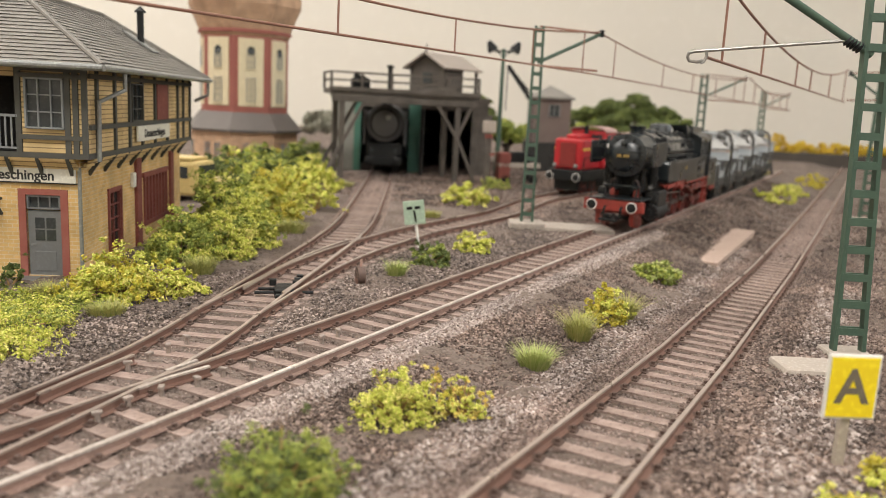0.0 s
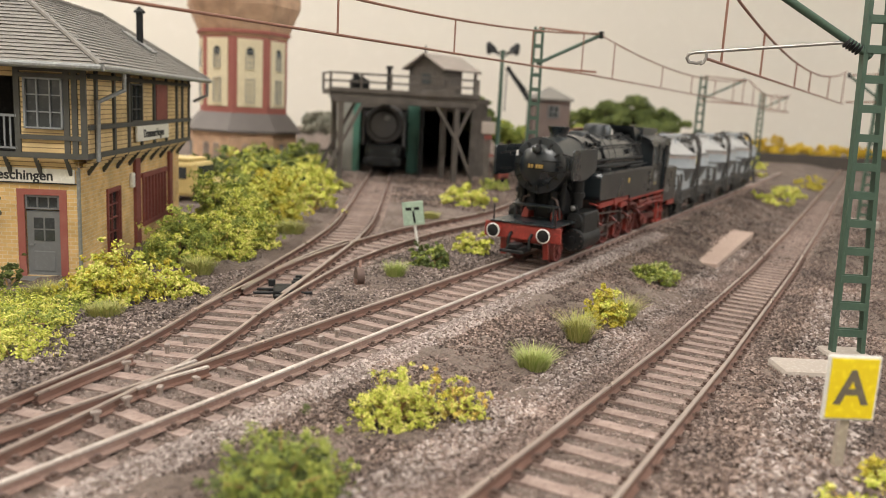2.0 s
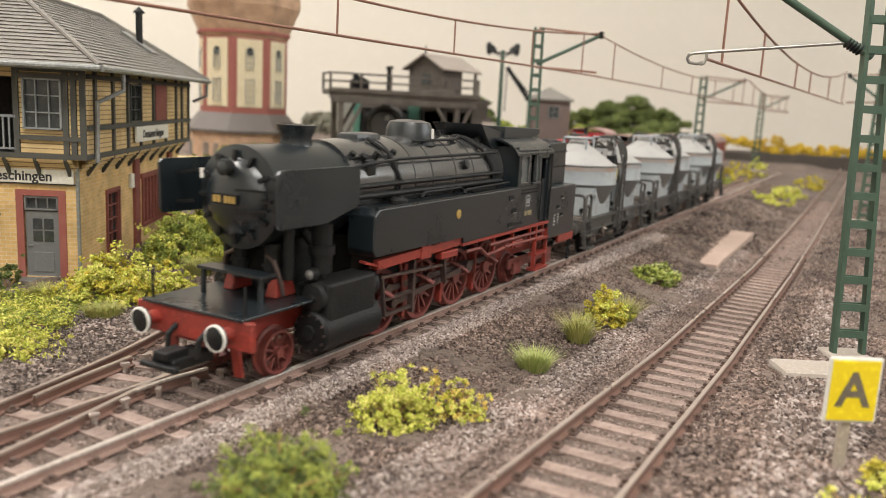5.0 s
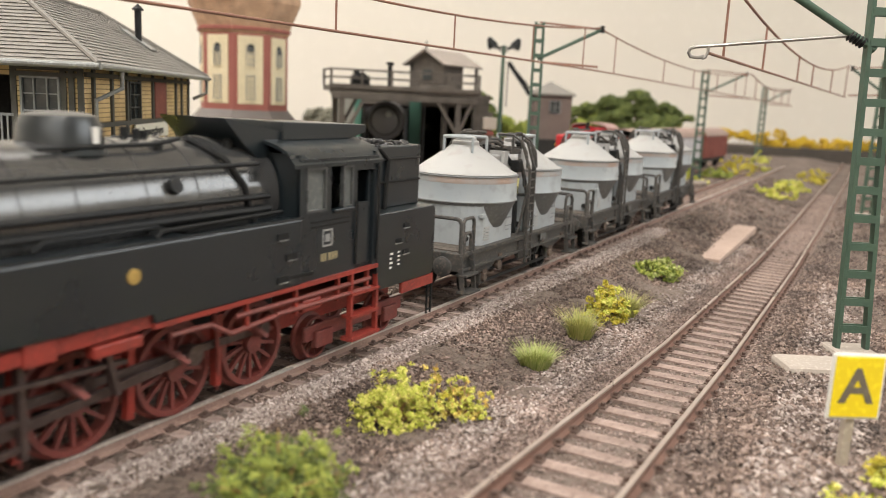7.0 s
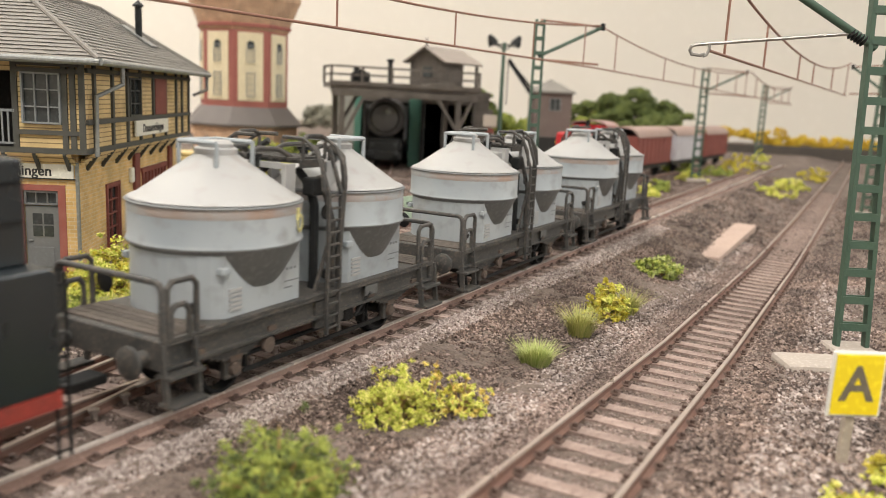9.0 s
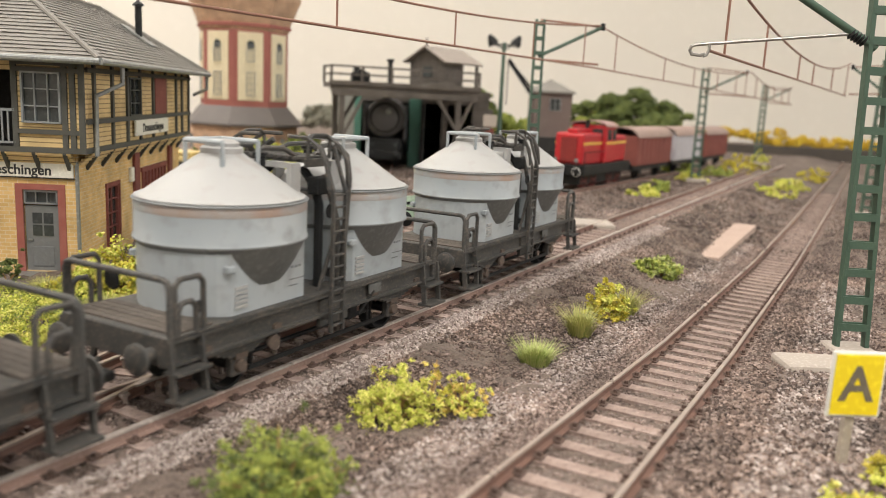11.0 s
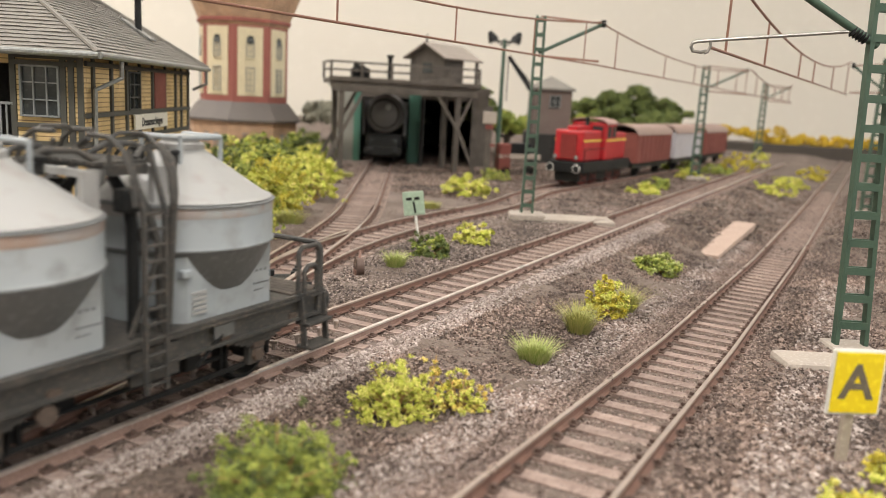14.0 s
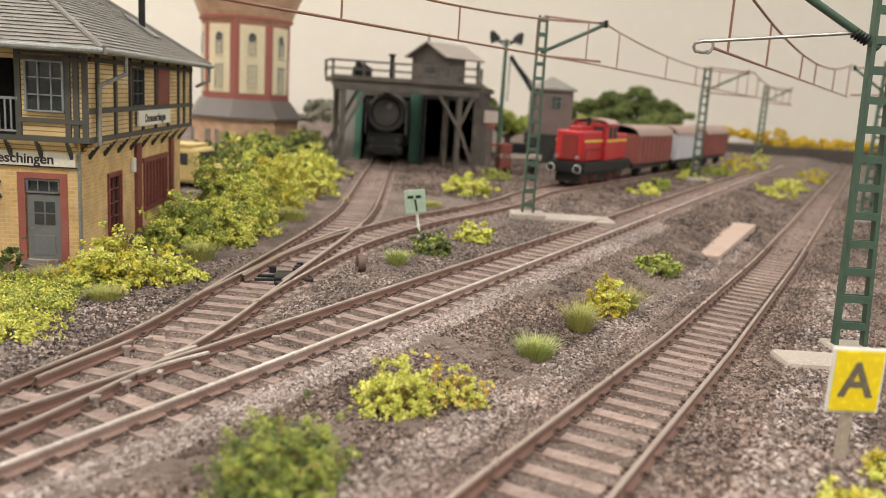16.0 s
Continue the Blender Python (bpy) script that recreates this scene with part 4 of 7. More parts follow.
    for k in range(7):
        part("slat", Bm().box(-8.6 + k * 2.5, 44.4, 43.9, -7.2 + k * 2.5, 55.8, 44.4), WFRAME, cw)
    for s in (1, -1):
        for y in (46.4, 53.8):
            part("catwalk_railing", Bm().tube([(s * 15.0, y, 38), (s * 14.4, y, 43), (s * 12.4, y, 46.6), (s * 9.4, y, 48.4), (s * 4, y, 48.5)], 0.45, 6), WFRAME, cw, smooth=True)
        part("hoop", Bm().tube([(s * 9.2, 46.4, 44), (s * 9.4, 46.4, 48.0), (s * 9.4, 48, 49.0), (s * 9.4, 52.4, 49.0), (s * 9.4, 53.8, 48.0), (s * 9.2, 53.8, 44)], 0.4, 6), WFRAME, cw, smooth=True)
        part("riser_pipe", Bm().tube([(s * 9.5, 50.2, 14), (s * 9.5, 50.2, 34), (s * 8.0, 50.6, 38), (s * 4.5, 50.6, 41.5)], 1.0, 8), SOOT, t, smooth=True)
        part("riser_pipe", Bm().tube([(s * 12.2, 53.4, 16), (s * 12.2, 53.4, 30), (s * 11.0, 52.4, 36), (s * 10.6, 50, 40.4)], 0.7, 8), WFRAME, t, smooth=True)
        part("valve_box", Bm().box(s * 9.8 - 1.5, 47.4, 36.4, s * 9.8 + 1.5, 51.2, 40.2, bevel=0.4), SOOT, t)
        part("valve_wheel", Bm().lathe([(1.3, -0.2), (1.6, 0), (1.3, 0.2), (1.0, 0)], 16, Matrix.Translation((s * 12.6, 50.2, 33)) @ Matrix.Rotation(radians(90), 4, "Y")), SOOT, t, smooth=True)
        part("brace", Bm().bar((s * 12.4, 47.0, 16), (s * 12.4, 53.4, 30), 0.6, 0.7, up=(1, 0, 0)), WFRAME, t)
        for y in (31.0, 69.6):
            o = 1 if y < 50 else -1
            part("elbow_pipe", Bm().tube([(s * 3.0, y + o * 4.5, 44.6), (s * 3.4, y + o * 8.5, 46.2), (s * 4.6, y + o * 13, 46.0), (s * 6.0, y + o * 15.6, 44.4)], 0.55, 8), WFRAME, t, smooth=True)
            part("vent_cap", Bm().lathe([(1.1, 0), (1.1, 2.0), (1.6, 2.2), (1.6, 2.8), (0.01, 3.2)], 14, Matrix.Translation((s * 4.2, y + o * 6.4, 42.6))), SOOT, t, smooth=True)
    for s in (1, -1):
        ld = Bm()
        for y in (47.6, 51.8):
            ld.bar((s * 15.4, y, 6.8), (s * 15.4, y, 37.2), 0.8, 0.6, up=(0, 1, 0))
            ld.bar((s * 15.4, y, 37.2), (s * 12.0, y, 46.6), 0.8, 0.6, up=(0, 1, 0))
        for k in range(12):
            ld.rod((s * 15.4, 47.6, 8.2 + k * 2.6), (s * 15.4, 51.8, 8.2 + k * 2.6), 0.3, n=6)
        part("ladder", ld, WFRAME, t)
        part("centre_plate", Bm().box(s * 13.2 - 0.5, 46, 8.2, s * 13.2 + 0.5, 56, 14), WFRAME, t)
        tube_path(t, "bent_pipe", [(s * 9, 56.5, 46.8), (s * 12.2, 56.2, 44.6), (s * 13.4, 55.6, 40), (s * 13.2, 54.8, 28), (s * 12.6, 54.6, 17)], 0.7, WFRAME)
        for y in (23.0, 77.0):
            ax = Bm().box(s * 11.4 - 0.7, y - 2.2, 3.6, s * 11.4 + 0.9, y + 2.2, 8.6, bevel=0.4)
            ax.bar((s * 11.6, y - 2.8, 8), (s * 11.6, y - 4.0, 12.4), 0.8, 0.7, up=(0, 1, 0)).bar((s * 11.6, y + 2.8, 8), (s * 11.6, y + 4.0, 12.4), 0.8, 0.7, up=(0, 1, 0))
            part("axle_box", ax, WFRAME, t)
            spg = Bm()
            for k in range(4):
                spg.bar((s * 12.4, y - 8 + k * 1.5, 9.6 - k * 0.5), (s * 12.4, y + 8 - k * 1.5, 9.6 - k * 0.5), 1.0, 0.45)
            part("leaf_spring", spg, WFRAME, t)
    part("brake_gear", Bm().box(-8, 36, 5.4, 8, 40, 9.8, bevel=0.6).rod((-4, 44, 8.0), (-4, 58, 8.0), 2.2, n=14).rod((9, 30, 6), (9, 70, 6), 0.5, n=6).box(6, 60, 6, 11, 64, 11, bevel=0.5), SOOT, t)
    rust = mat("rusty_brown_axle_gear", (0.11, 0.075, 0.055), (0.06, 0.048, 0.04), rough=0.75, big=200, fine=1400)
    deckb = mat("grimy_platform_boards", (0.11, 0.088, 0.07), (0.065, 0.055, 0.047), rough=0.85, big=160, per_object=0.2)
    for y0 in (5.6, 85.6):
        for k in range(5):
            part("platform_board", Bm().box(-13.6, y0 + k * 1.85, 15.9, 13.6, y0 + 1.7 + k * 1.85, 16.25), deckb, t)
    for s in (1, -1):
        for y in (23.0, 77.0):
            part("axle_cap", Bm().rod((s * 12.2, y, 5.7), (s * 13.2, y, 5.7), 1.5, 1.2, n=14).box(s * 12.6 - 0.4, y - 1.6, 7.2, s * 12.6 + 0.4, y + 1.6, 8.4), rust, t, "rusty axle box cap", smooth=True)
            for o in (-1, 1):
                part("spring_hanger", Bm().bar((s * 12.6, y + o * 8.2, 9.4), (s * 12.9, y + o * 9.4, 12.2), 0.7, 0.7, up=(1, 0, 0)).box(s * 12.9 - 0.7, y + o * 9.6 - 1.1, 10.4, s * 12.9 + 0.7, y + o * 9.6 + 1.1, 12.0), rust, t)
                part("brake_shoe", Bm().box(s * 8.2 - 1.2, y + o * 6.5 - 0.5, 3.4, s * 8.2 + 1.2, y + o * 6.5 + 0.5, 8.4, bevel=0.2).bar((s * 8.2, y + o * 6.8, 8), (s * 8.2, y + o * 6.2, 12.4), 0.7, 0.6, up=(1, 0, 0)), SOOT, t)
        part("tie_bar", Bm().bar((s * 11.8, 26, 4.2), (s * 11.8, 74, 4.2), 0.5, 0.9), SOOT, t)
        part("discharge_pipe", Bm().tube([(s * 6, 31, 12), (s * 11.0, 31, 9.5), (s * 13.6, 31, 8.6)], 1.2, 10).rod((s * 13.4, 31, 8.6), (s * 14.2, 31, 8.6), 1.6, n=12), rust, t, smooth=True)
        part("lever_arm", Bm().bar((s * 13.9, 60, 8.0), (s * 13.9, 66, 12.6), 0.6, 0.5, up=(1, 0, 0)), SOOT, t)
        part("data_plate", Bm().box(s * 13.95 - 0.1, 64, 12.0, s * 13.95 + 0.1, 69, 14.4), mat("dusty_pale_plate", (0.11, 0.11, 0.105), rough=0.7), t)
    part("hand_wheel", Bm().lathe([(2.0, -0.2), (2.3, 0), (2.0, 0.2), (1.7, 0)], 20, Matrix.Translation((-11.0, 13, 21)) @ ALONG), SOOT, t, smooth=True)
    for y in (23.0, 77.0):
        wheelset(t, y, 5.7, 0, SOOT)
    return t


wagon = silo_wagon()
WAGONS = [wagon]
first_sets = [m for m in MOVING if m[0].parent == wagon]
for k in (1, 2):
    c = copy_thing(wagon, Matrix())
    WAGONS.append(c)
    for o in c.children:
        if o.name.startswith("wheelset"):
            MOVING.append((o, first_sets[0][1] if o.location.y * 1000 < 50 else first_sets[1][1], 5.7))
YELLOWM = mat("faded_yellow_paint", (0.6, 0.55, 0.24), rough=0.7)
mark = Bm().lathe([(1.2, 0), (1.9, 0), (1.9, 0.15), (1.2, 0.15)], 20, Matrix.Translation((15.6, 38.0, 32.4)) @ Matrix.Rotation(radians(24), 4, "Z") @ Matrix.Rotation(radians(90), 4, "Y"), ring=True)
mark.bar((16.2, 36.6, 33.2), (16.2, 36.8, 35.6), 0.7, 0.3, up=(1, 0, 0))
part("tank_mark", mark, YELLOWM, WAGONS[0], "faded yellow painted mark")
tagged(WAGONS[0], "pale grey silo wagon with rust-ringed tanks and a yellow mark")
HEADING = math.degrees(math.atan2(MAIN_DIR.y, MAIN_DIR.x)) - 90
TRAIN = [(0, 235.1), (0.5, 206.2), (1, 178.0), (1.5, 149.4), (2, 121.1), (2.5, 93.2), (3, 65.8), (3.5, 38.5), (4, 11.2), (6.5, -122.4), (7, -149), (7.5, -175.6), (8, -202.2), (8.5, -229), (9, -255.8), (11.5, -387.4), (12, -413.8), (12.5, -440), (13, -465.5), (13.5, -491.2), (14, -517), (14.5, -543.6), (15, -570), (15.5, -596.5), (16, -623)]


def travelled(t):
    return TRAIN[0][1] - float(np.interp(t, [r[0] for r in TRAIN], [r[1] for r in TRAIN]))


def motions():
    for k, ob in enumerate([loco] + WAGONS):
        off = 0 if k == 0 else 194 + (k - 1) * 107
        walk(ob, [(t, at(*along(MAIN_AT, MAIN_DIR, s + off), 0, 0, 0, HEADING)) for t, s in TRAIN])
    times = [i * 0.1 for i in range(161)]
    for ob, y, r in MOVING:
        walk(ob, [(t, at(0, y, r, math.degrees(travelled(t) / r))) for t in times])
    for ob, s, kind in RODS:
        rows = []
        for t in times:
            a = travelled(t) / 8.6 + (0 if s > 0 else math.pi / 2) - 1.0
            cy, cz = -CRANK * math.sin(a), CRANK * math.cos(a)
            if kind == "coupling":
                rows.append((t, at(0, cy, 8.6 + cz)))
            else:
                rows.append((t, at(0, 98.7 + cy, 8.6 + cz, math.degrees(math.asin(cz / 40.0)))))
        walk(ob, rows)

# ---- buildings ----
def brick_mat(name, c1, c2, mortar, bw, bh, rough=0.9, gap=0.06, bump=0.5):
    """Coursed brickwork; u runs along x + y, v up. Sizes in millimetres."""
    m = bpy.data.materials.new(name)
    m.use_nodes = True
    nt = m.node_tree
    b = nt.nodes["Principled BSDF"]
    tc = nt.nodes.new("ShaderNodeTexCoord")
    sp = nt.nodes.new("ShaderNodeSeparateXYZ")
    nt.links.new(tc.outputs["Object"], sp.inputs[0])
    ad = nt.nodes.new("ShaderNodeMath")
    nt.links.new(sp.outputs[0], ad.inputs[0])
    nt.links.new(sp.outputs[1], ad.inputs[1])
    cb = nt.nodes.new("ShaderNodeCombineXYZ")
    nt.links.new(ad.outputs[0], cb.inputs[0])
    nt.links.new(sp.outputs[2], cb.inputs[1])
    bt = nt.nodes.new("ShaderNodeTexBrick")
    nt.links.new(cb.outputs[0], bt.inputs["Vector"])
    bt.inputs["Scale"].default_value = 1.0
    bt.inputs["Brick Width"].default_value, bt.inputs["Row Height"].default_value = bw * MM, bh * MM
    bt.inputs["Mortar Size"].default_value = bh * gap * MM
    bt.inputs["Color1"].default_value, bt.inputs["Color2"].default_value, bt.inputs["Mortar"].default_value = (*c1, 1), (*c2, 1), (*mortar, 1)
    nz = nt.nodes.new("ShaderNodeTexNoise")
    nz.inputs["Scale"].default_value, nz.inputs["Detail"].default_value = 90, 5
    nt.links.new(tc.outputs["Object"], nz.inputs["Vector"])
    mr = nt.nodes.new("ShaderNodeMapRange")
    mr.inputs["From Min"].default_value, mr.inputs["From Max"].default_value = 0.3, 0.7
    mr.inputs["To Min"].default_value, mr.inputs["To Max"].default_value = 0.72, 1.12
    nt.links.new(nz.outputs["Fac"], mr.inputs["Value"])
    mx = nt.nodes.new("ShaderNodeMix")
    mx.data_type, mx.blend_type = "RGBA", "MULTIPLY"
    mx.inputs["Factor"].default_value = 1.0
    nt.links.new(bt.outputs["Color"], mx.inputs["A"])
    nt.links.new(mr.outputs["Result"], mx.inputs["B"])
    nt.links.new(mx.outputs["Result"], b.inputs["Base Color"])
    b.inputs["Roughness"].default_value = rough
    bp = nt.nodes.new("ShaderNodeBump")
    bp.inputs["Strength"].default_value, bp.inputs["Distance"].default_value = bump, 0.0003
    bp.invert = True
    nt.links.new(bt.outputs["Fac"], bp.inputs["Height"])
    nt.links.new(bp.outputs["Normal"], b.inputs["Normal"])
    return m


YBRICK = brick_mat("yellow_brick", (0.74, 0.5, 0.21), (0.64, 0.41, 0.15), (0.72, 0.58, 0.38), 3.0, 1.25, gap=0.09, bump=0.8)
YBOARD = brick_mat("yellow_ribbed_infill", (0.7, 0.53, 0.28), (0.63, 0.45, 0.21), (0.27, 0.18, 0.09), 60, 1.5, gap=0.11)
TBRICK = brick_mat("salmon_brick", (0.58, 0.38, 0.25), (0.52, 0.33, 0.21), (0.4, 0.3, 0.22), 3.4, 1.2)
TIMBER = mat("dark_green_grey_timber", (0.058, 0.06, 0.052), (0.095, 0.09, 0.078), rough=0.8, big=150, fine=1400)
SLATE = mat("grey_roof_tile", (0.185, 0.172, 0.152), (0.25, 0.232, 0.205), rough=0.85, big=60, fine=900, c3=(0.16, 0.152, 0.138))
REDWOOD = mat("dull_red_painted_wood", (0.22, 0.06, 0.045), (0.16, 0.045, 0.035), rough=0.75, big=120, fine=1300)
REDBRICK = mat("red_brick_surround", (0.24, 0.06, 0.045), (0.36, 0.14, 0.11), rough=0.9, big=160, fine=1300)
DOORM = mat("grey_painted_door", (0.14, 0.145, 0.145), (0.18, 0.18, 0.175), rough=0.6, big=120)
FRAMEM = mat("grey_window_frame", (0.2, 0.215, 0.22), (0.26, 0.27, 0.27), rough=0.6, big=150)
ZINC = mat("weathered_zinc", (0.3, 0.31, 0.3), (0.22, 0.225, 0.22), rough=0.45, metal=0.5, big=120)
# near-black: puts the shade of open rooms into the colour; also the hut base
DARKIN = mat("shade_and_dark_base", (0.03, 0.028, 0.025), rough=0.9)
SIGNW = mat("cream_sign_board", (0.72, 0.70, 0.62), (0.66, 0.63, 0.55), rough=0.6, big=90, bump=0.05)
INK = mat("black_lettering", (0.02, 0.02, 0.02), rough=0.6, bump=0.0)
OLDWOOD = mat("weathered_grey_timber", (0.125, 0.108, 0.092), (0.06, 0.051, 0.044), rough=0.9, big=90, fine=1100)
CREAMW = mat("cream_render", (0.66, 0.58, 0.4), (0.6, 0.52, 0.35), rough=0.85, big=60)
TRED = mat("dark_red_brick_pier", (0.27, 0.085, 0.07), (0.33, 0.12, 0.095), rough=0.85, big=70)
GREENP = mat("green_painted_steel", (0.06, 0.17, 0.125), (0.08, 0.21, 0.16), rough=0.55, big=120, fine=1300)
CONC = mat("pale_concrete", (0.4, 0.35, 0.3), (0.33, 0.285, 0.245), rough=0.9, big=90, fine=1200)


def lettering(name, text, size, parent, m, material):
    """Real letters of the built-in font as a thin mesh."""
    cu = bpy.data.curves.new(name, "FONT")
    cu.body, cu.size, cu.align_x, cu.align_y, cu.extrude = text, size * MM, "CENTER", "CENTER", 0.06 * MM
    cu.offset = 0.022 * size * MM
    tmp = bpy.data.objects.new(name, cu)
    me = bpy.data.meshes.new_from_object(tmp)
    bpy.data.objects.remove(tmp)
    me.materials.clear()
    me.materials.append(material)
    ob = new(name, me)
    ob.parent = parent
    ob.matrix_basis = m
    return ob


def window(parent, m, w, h, nx, ny, frame_mat=FRAMEM, bar=0.55, depth=0.9, arched=False):
    """A framed window with glazing bars; lies in x, z of the pose m, outside towards -y."""
    win = part("window", Bm().box(-w / 2, 0.35, 0, w / 2, 0.6, h), GLASS, parent, at=m)
    f = Bm()
    for x in (-w / 2, w / 2 - bar):
        f.box(x, -depth, 0, x + bar, 0.2, h)
    for z in (0, h - bar):
        f.box(-w / 2, -depth, z, w / 2, 0.2, z + bar)
    part("frame", f, frame_mat, win)
    g = Bm()
    for i in range(1, nx):
        x = -w / 2 + w * i / nx
        g.box(x - bar * 0.35, -depth * 0.5, 0, x + bar * 0.35, 0.25, h)
    for j in range(1, ny):
        z = h * j / ny
        g.box(-w / 2, -depth * 0.5, z - bar * 0.35, w / 2, 0.25, z + bar * 0.35)
    part("glazing_grid", g, frame_mat, win)
    return win


def wall_with_holes(u0, u1, z0, z1, holes, thick, side):
    """Wall pieces round rectangular openings. side: 'x' runs along x at y = 0, inward +y; 'y' runs along y at x = 0, inward -x."""
    b = Bm()
    us = sorted({u0, u1, *[h[0] for h in holes], *[h[1] for h in holes]})
    zs = sorted({z0, z1, *[h[2] for h in holes], *[h[3] for h in holes]})
    for a, c in zip(us, us[1:]):
        run = None
        for d, e in list(zip(zs, zs[1:])) + [(None, None)]:
            solid = d is not None and not any(h[0] <= a and c <= h[1] and h[2] <= d and e <= h[3] for h in holes)
            if solid:
                run = (run[0], e) if run else (d, e)
            elif run:
                if side == "x":
                    b.box(a, 0, run[0], c, thick, run[1])
                else:
                    b.box(-thick, a, run[0], 0, c, run[1])
                run = None
    bmesh.ops.remove_doubles(b.b, verts=b.b.verts[:], dist=0.001)
    return b


def hip_roof(b, x0, x1, y0, y1, z0, zr, hip, courses, tile):
    """Four slopes laid course on course, each lapping the next, with a real step."""
    cx, ya, yb = (x0 + x1) / 2, y0 + hip, y1 - hip
    corners = [(x0, y0), (x1, y0), (x1, y1), (x0, y1)]
    tops = [(cx, ya), (cx, ya), (cx, yb), (cx, yb)]
    for k in range(4):
        p, q = corners[k], corners[(k + 1) % 4]
        r, s = tops[(k + 1) % 4], tops[k]
        ny, nx_ = q[0] - p[0], q[1] - p[1]
        l = math.hypot(nx_, ny)
        out = Vector((nx_ / l, -ny / l, 0.75)).normalized()
        for i in range(courses):
            a, c = i / courses, min(1.0, (i + 1.12) / courses)
            lo0, lo1 = Vector((*p, z0)).lerp(Vector((*s, zr)), a), Vector((*q, z0)).lerp(Vector((*r, zr)), a)
            hi0, hi1 = Vector((*p, z0)).lerp(Vector((*s, zr)), c), Vector((*q, z0)).lerp(Vector((*r, zr)), c)
            n = max(1, int((lo1 - lo0).length / tile))
            for j in range(n):
                u, v = j / n, (j + 1) / n
                off = RNG.uniform(0.28, 0.52)
                A, B = lo0.lerp(lo1, u) + out * off, lo0.lerp(lo1, v) + out * off
                C, D = hi0.lerp(hi1, v), hi0.lerp(hi1, u)
                A2, B2 = A - out * 0.45, B - out * 0.45
                vs = [b.b.verts.new(w) for w in (A, B, C, D, A2, B2)]
                b.b.faces.new((vs[0], vs[1], vs[2], vs[3]))
                b.b.faces.new((vs[4], vs[5], vs[1], vs[0]))


def signal_box():
    h = thing("signal_box", -114.6, 245.5, -3.0, 4.9, "yellow brick signal box with timbered upper storey and grey tiled roof", "building")
    W, L = 52.0, 128.0
    # ground floor
    part("front_wall", wall_with_holes(-W, 0, 0, 39, [(-16.6, -6.0, 1.2, 27.0), (-38, -30, 6, 26)], 2.0, "x"), YBRICK, h, "yellow brick front wall")
    part("side_wall", wall_with_holes(2.0, L - 4, 0, 39, [(25.5, 38.0, 5.5, 25.5), (66, 100, 8.5, 27.5)], 2.0, "y"), YBRICK, h, "yellow brick side wall")
    part("back_wall", Bm().box(-W, L - 6, 0, -2, L - 4, 39), YBRICK, h)
    part("far_wall", Bm().box(-W, 2, 0, -W + 2, L - 6, 39), YBRICK, h)
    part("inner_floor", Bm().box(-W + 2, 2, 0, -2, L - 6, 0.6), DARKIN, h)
    sur = Bm().box(-18.8, -0.5, 0.5, -16.6, 0.6, 28.8).box(-6.0, -0.5, 0.5, -3.8, 0.6, 28.8).box(-16.6, -0.5, 27.0, -6.0, 0.6, 28.8)
    part("door_surround", sur, REDBRICK, h, "red brick door surround")
    dr = part("door", Bm().box(-16.4, 0.5, 1.2, -6.2, 1.2, 22.0, bevel=0.1), DOORM, h, "grey panelled door with small panes")
    part("door_panel", Bm().box(-14.6, 0.2, 2.6, -8.0, 0.6, 9.0, bevel=0.2), DOORM, dr)
    for i in range(2):
        for j in range(2):
            part("pane", Bm().box(-14.2 + i * 3.4, 0.3, 12.4 + j * 3.9, -11.4 + i * 3.4, 0.55, 15.8 + j * 3.9), GLASS, dr)
    part("handle", Bm().box(-15.6, -0.1, 10.8, -14.2, 0.5, 11.3, bevel=0.1), ZINC, dr)
    window(h, at(-11.3, 0.8, 22.4), 10.2, 4.4, 3, 1, DOORM)
    part("door_step", Bm().box(-19, -6.5, -0.4, -4, 0, 1.0, bevel=0.3).box(-20.5, -9, -1.2, -2.5, -4, 0.1, bevel=0.3), ZINC, h, "grey stone door steps")
    part("gable_lamp_arm", Bm().bar((-24, -0.2, 25.5), (-24, -5.5, 25.5), 0.8, 0.8).bar((-24, -0.2, 20.5), (-24, -5, 25.2), 0.8, 0.8), TIMBER, h)
    part("corner_trim", Bm().box(-0.6, -0.3, 0, 0.35, 0.6, 36), ZINC, h)
    # narrow side window and gate
    fr = Bm().box(-0.4, 24.6, 4.6, 0.7, 25.8, 26.6).box(-0.4, 37.6, 4.6, 0.7, 38.8, 26.6).box(-0.4, 25.8, 25.4, 0.7, 37.6, 26.6).box(-0.4, 25.8, 4.6, 0.9, 37.6, 5.8)
    part("window_surround", fr, REDWOOD, h, "dull red window surround")
    window(h, at(-0.6, 31.7, 5.8, 0, 0, 90), 11.8, 19.6, 2, 4, REDWOOD)
    part("gate_post", Bm().box(-0.4, 55, 0, 1.2, 61, 35, bevel=0.2), REDWOOD, h, "dull red gate post")
    part("gate_post", Bm().box(-0.4, 104, 0, 1.2, 109, 35, bevel=0.2), REDWOOD, h, "dull red gate post")
    lat = Bm().box(-0.5, 65, 7.4, 0.9, 101, 9.0).box(-0.5, 65, 26.8, 0.9, 101, 28.6)
    for k in range(8):
        lat.box(-0.4, 66 + k * 4.6, 9, 0.8, 67.6 + k * 4.6, 26.8)
    part("red_lattice_window", lat, REDWOOD, h, "dull red slatted window")
    part("lattice_back", Bm().box(-1.6, 66, 8.5, -1.2, 100, 27.5), REDWOOD, h)
    part("wall_lamp", Bm().box(0, 50, 24.5, 1.4, 53.4, 30, bevel=0.4), SIGNW, h, "white wall lamp")
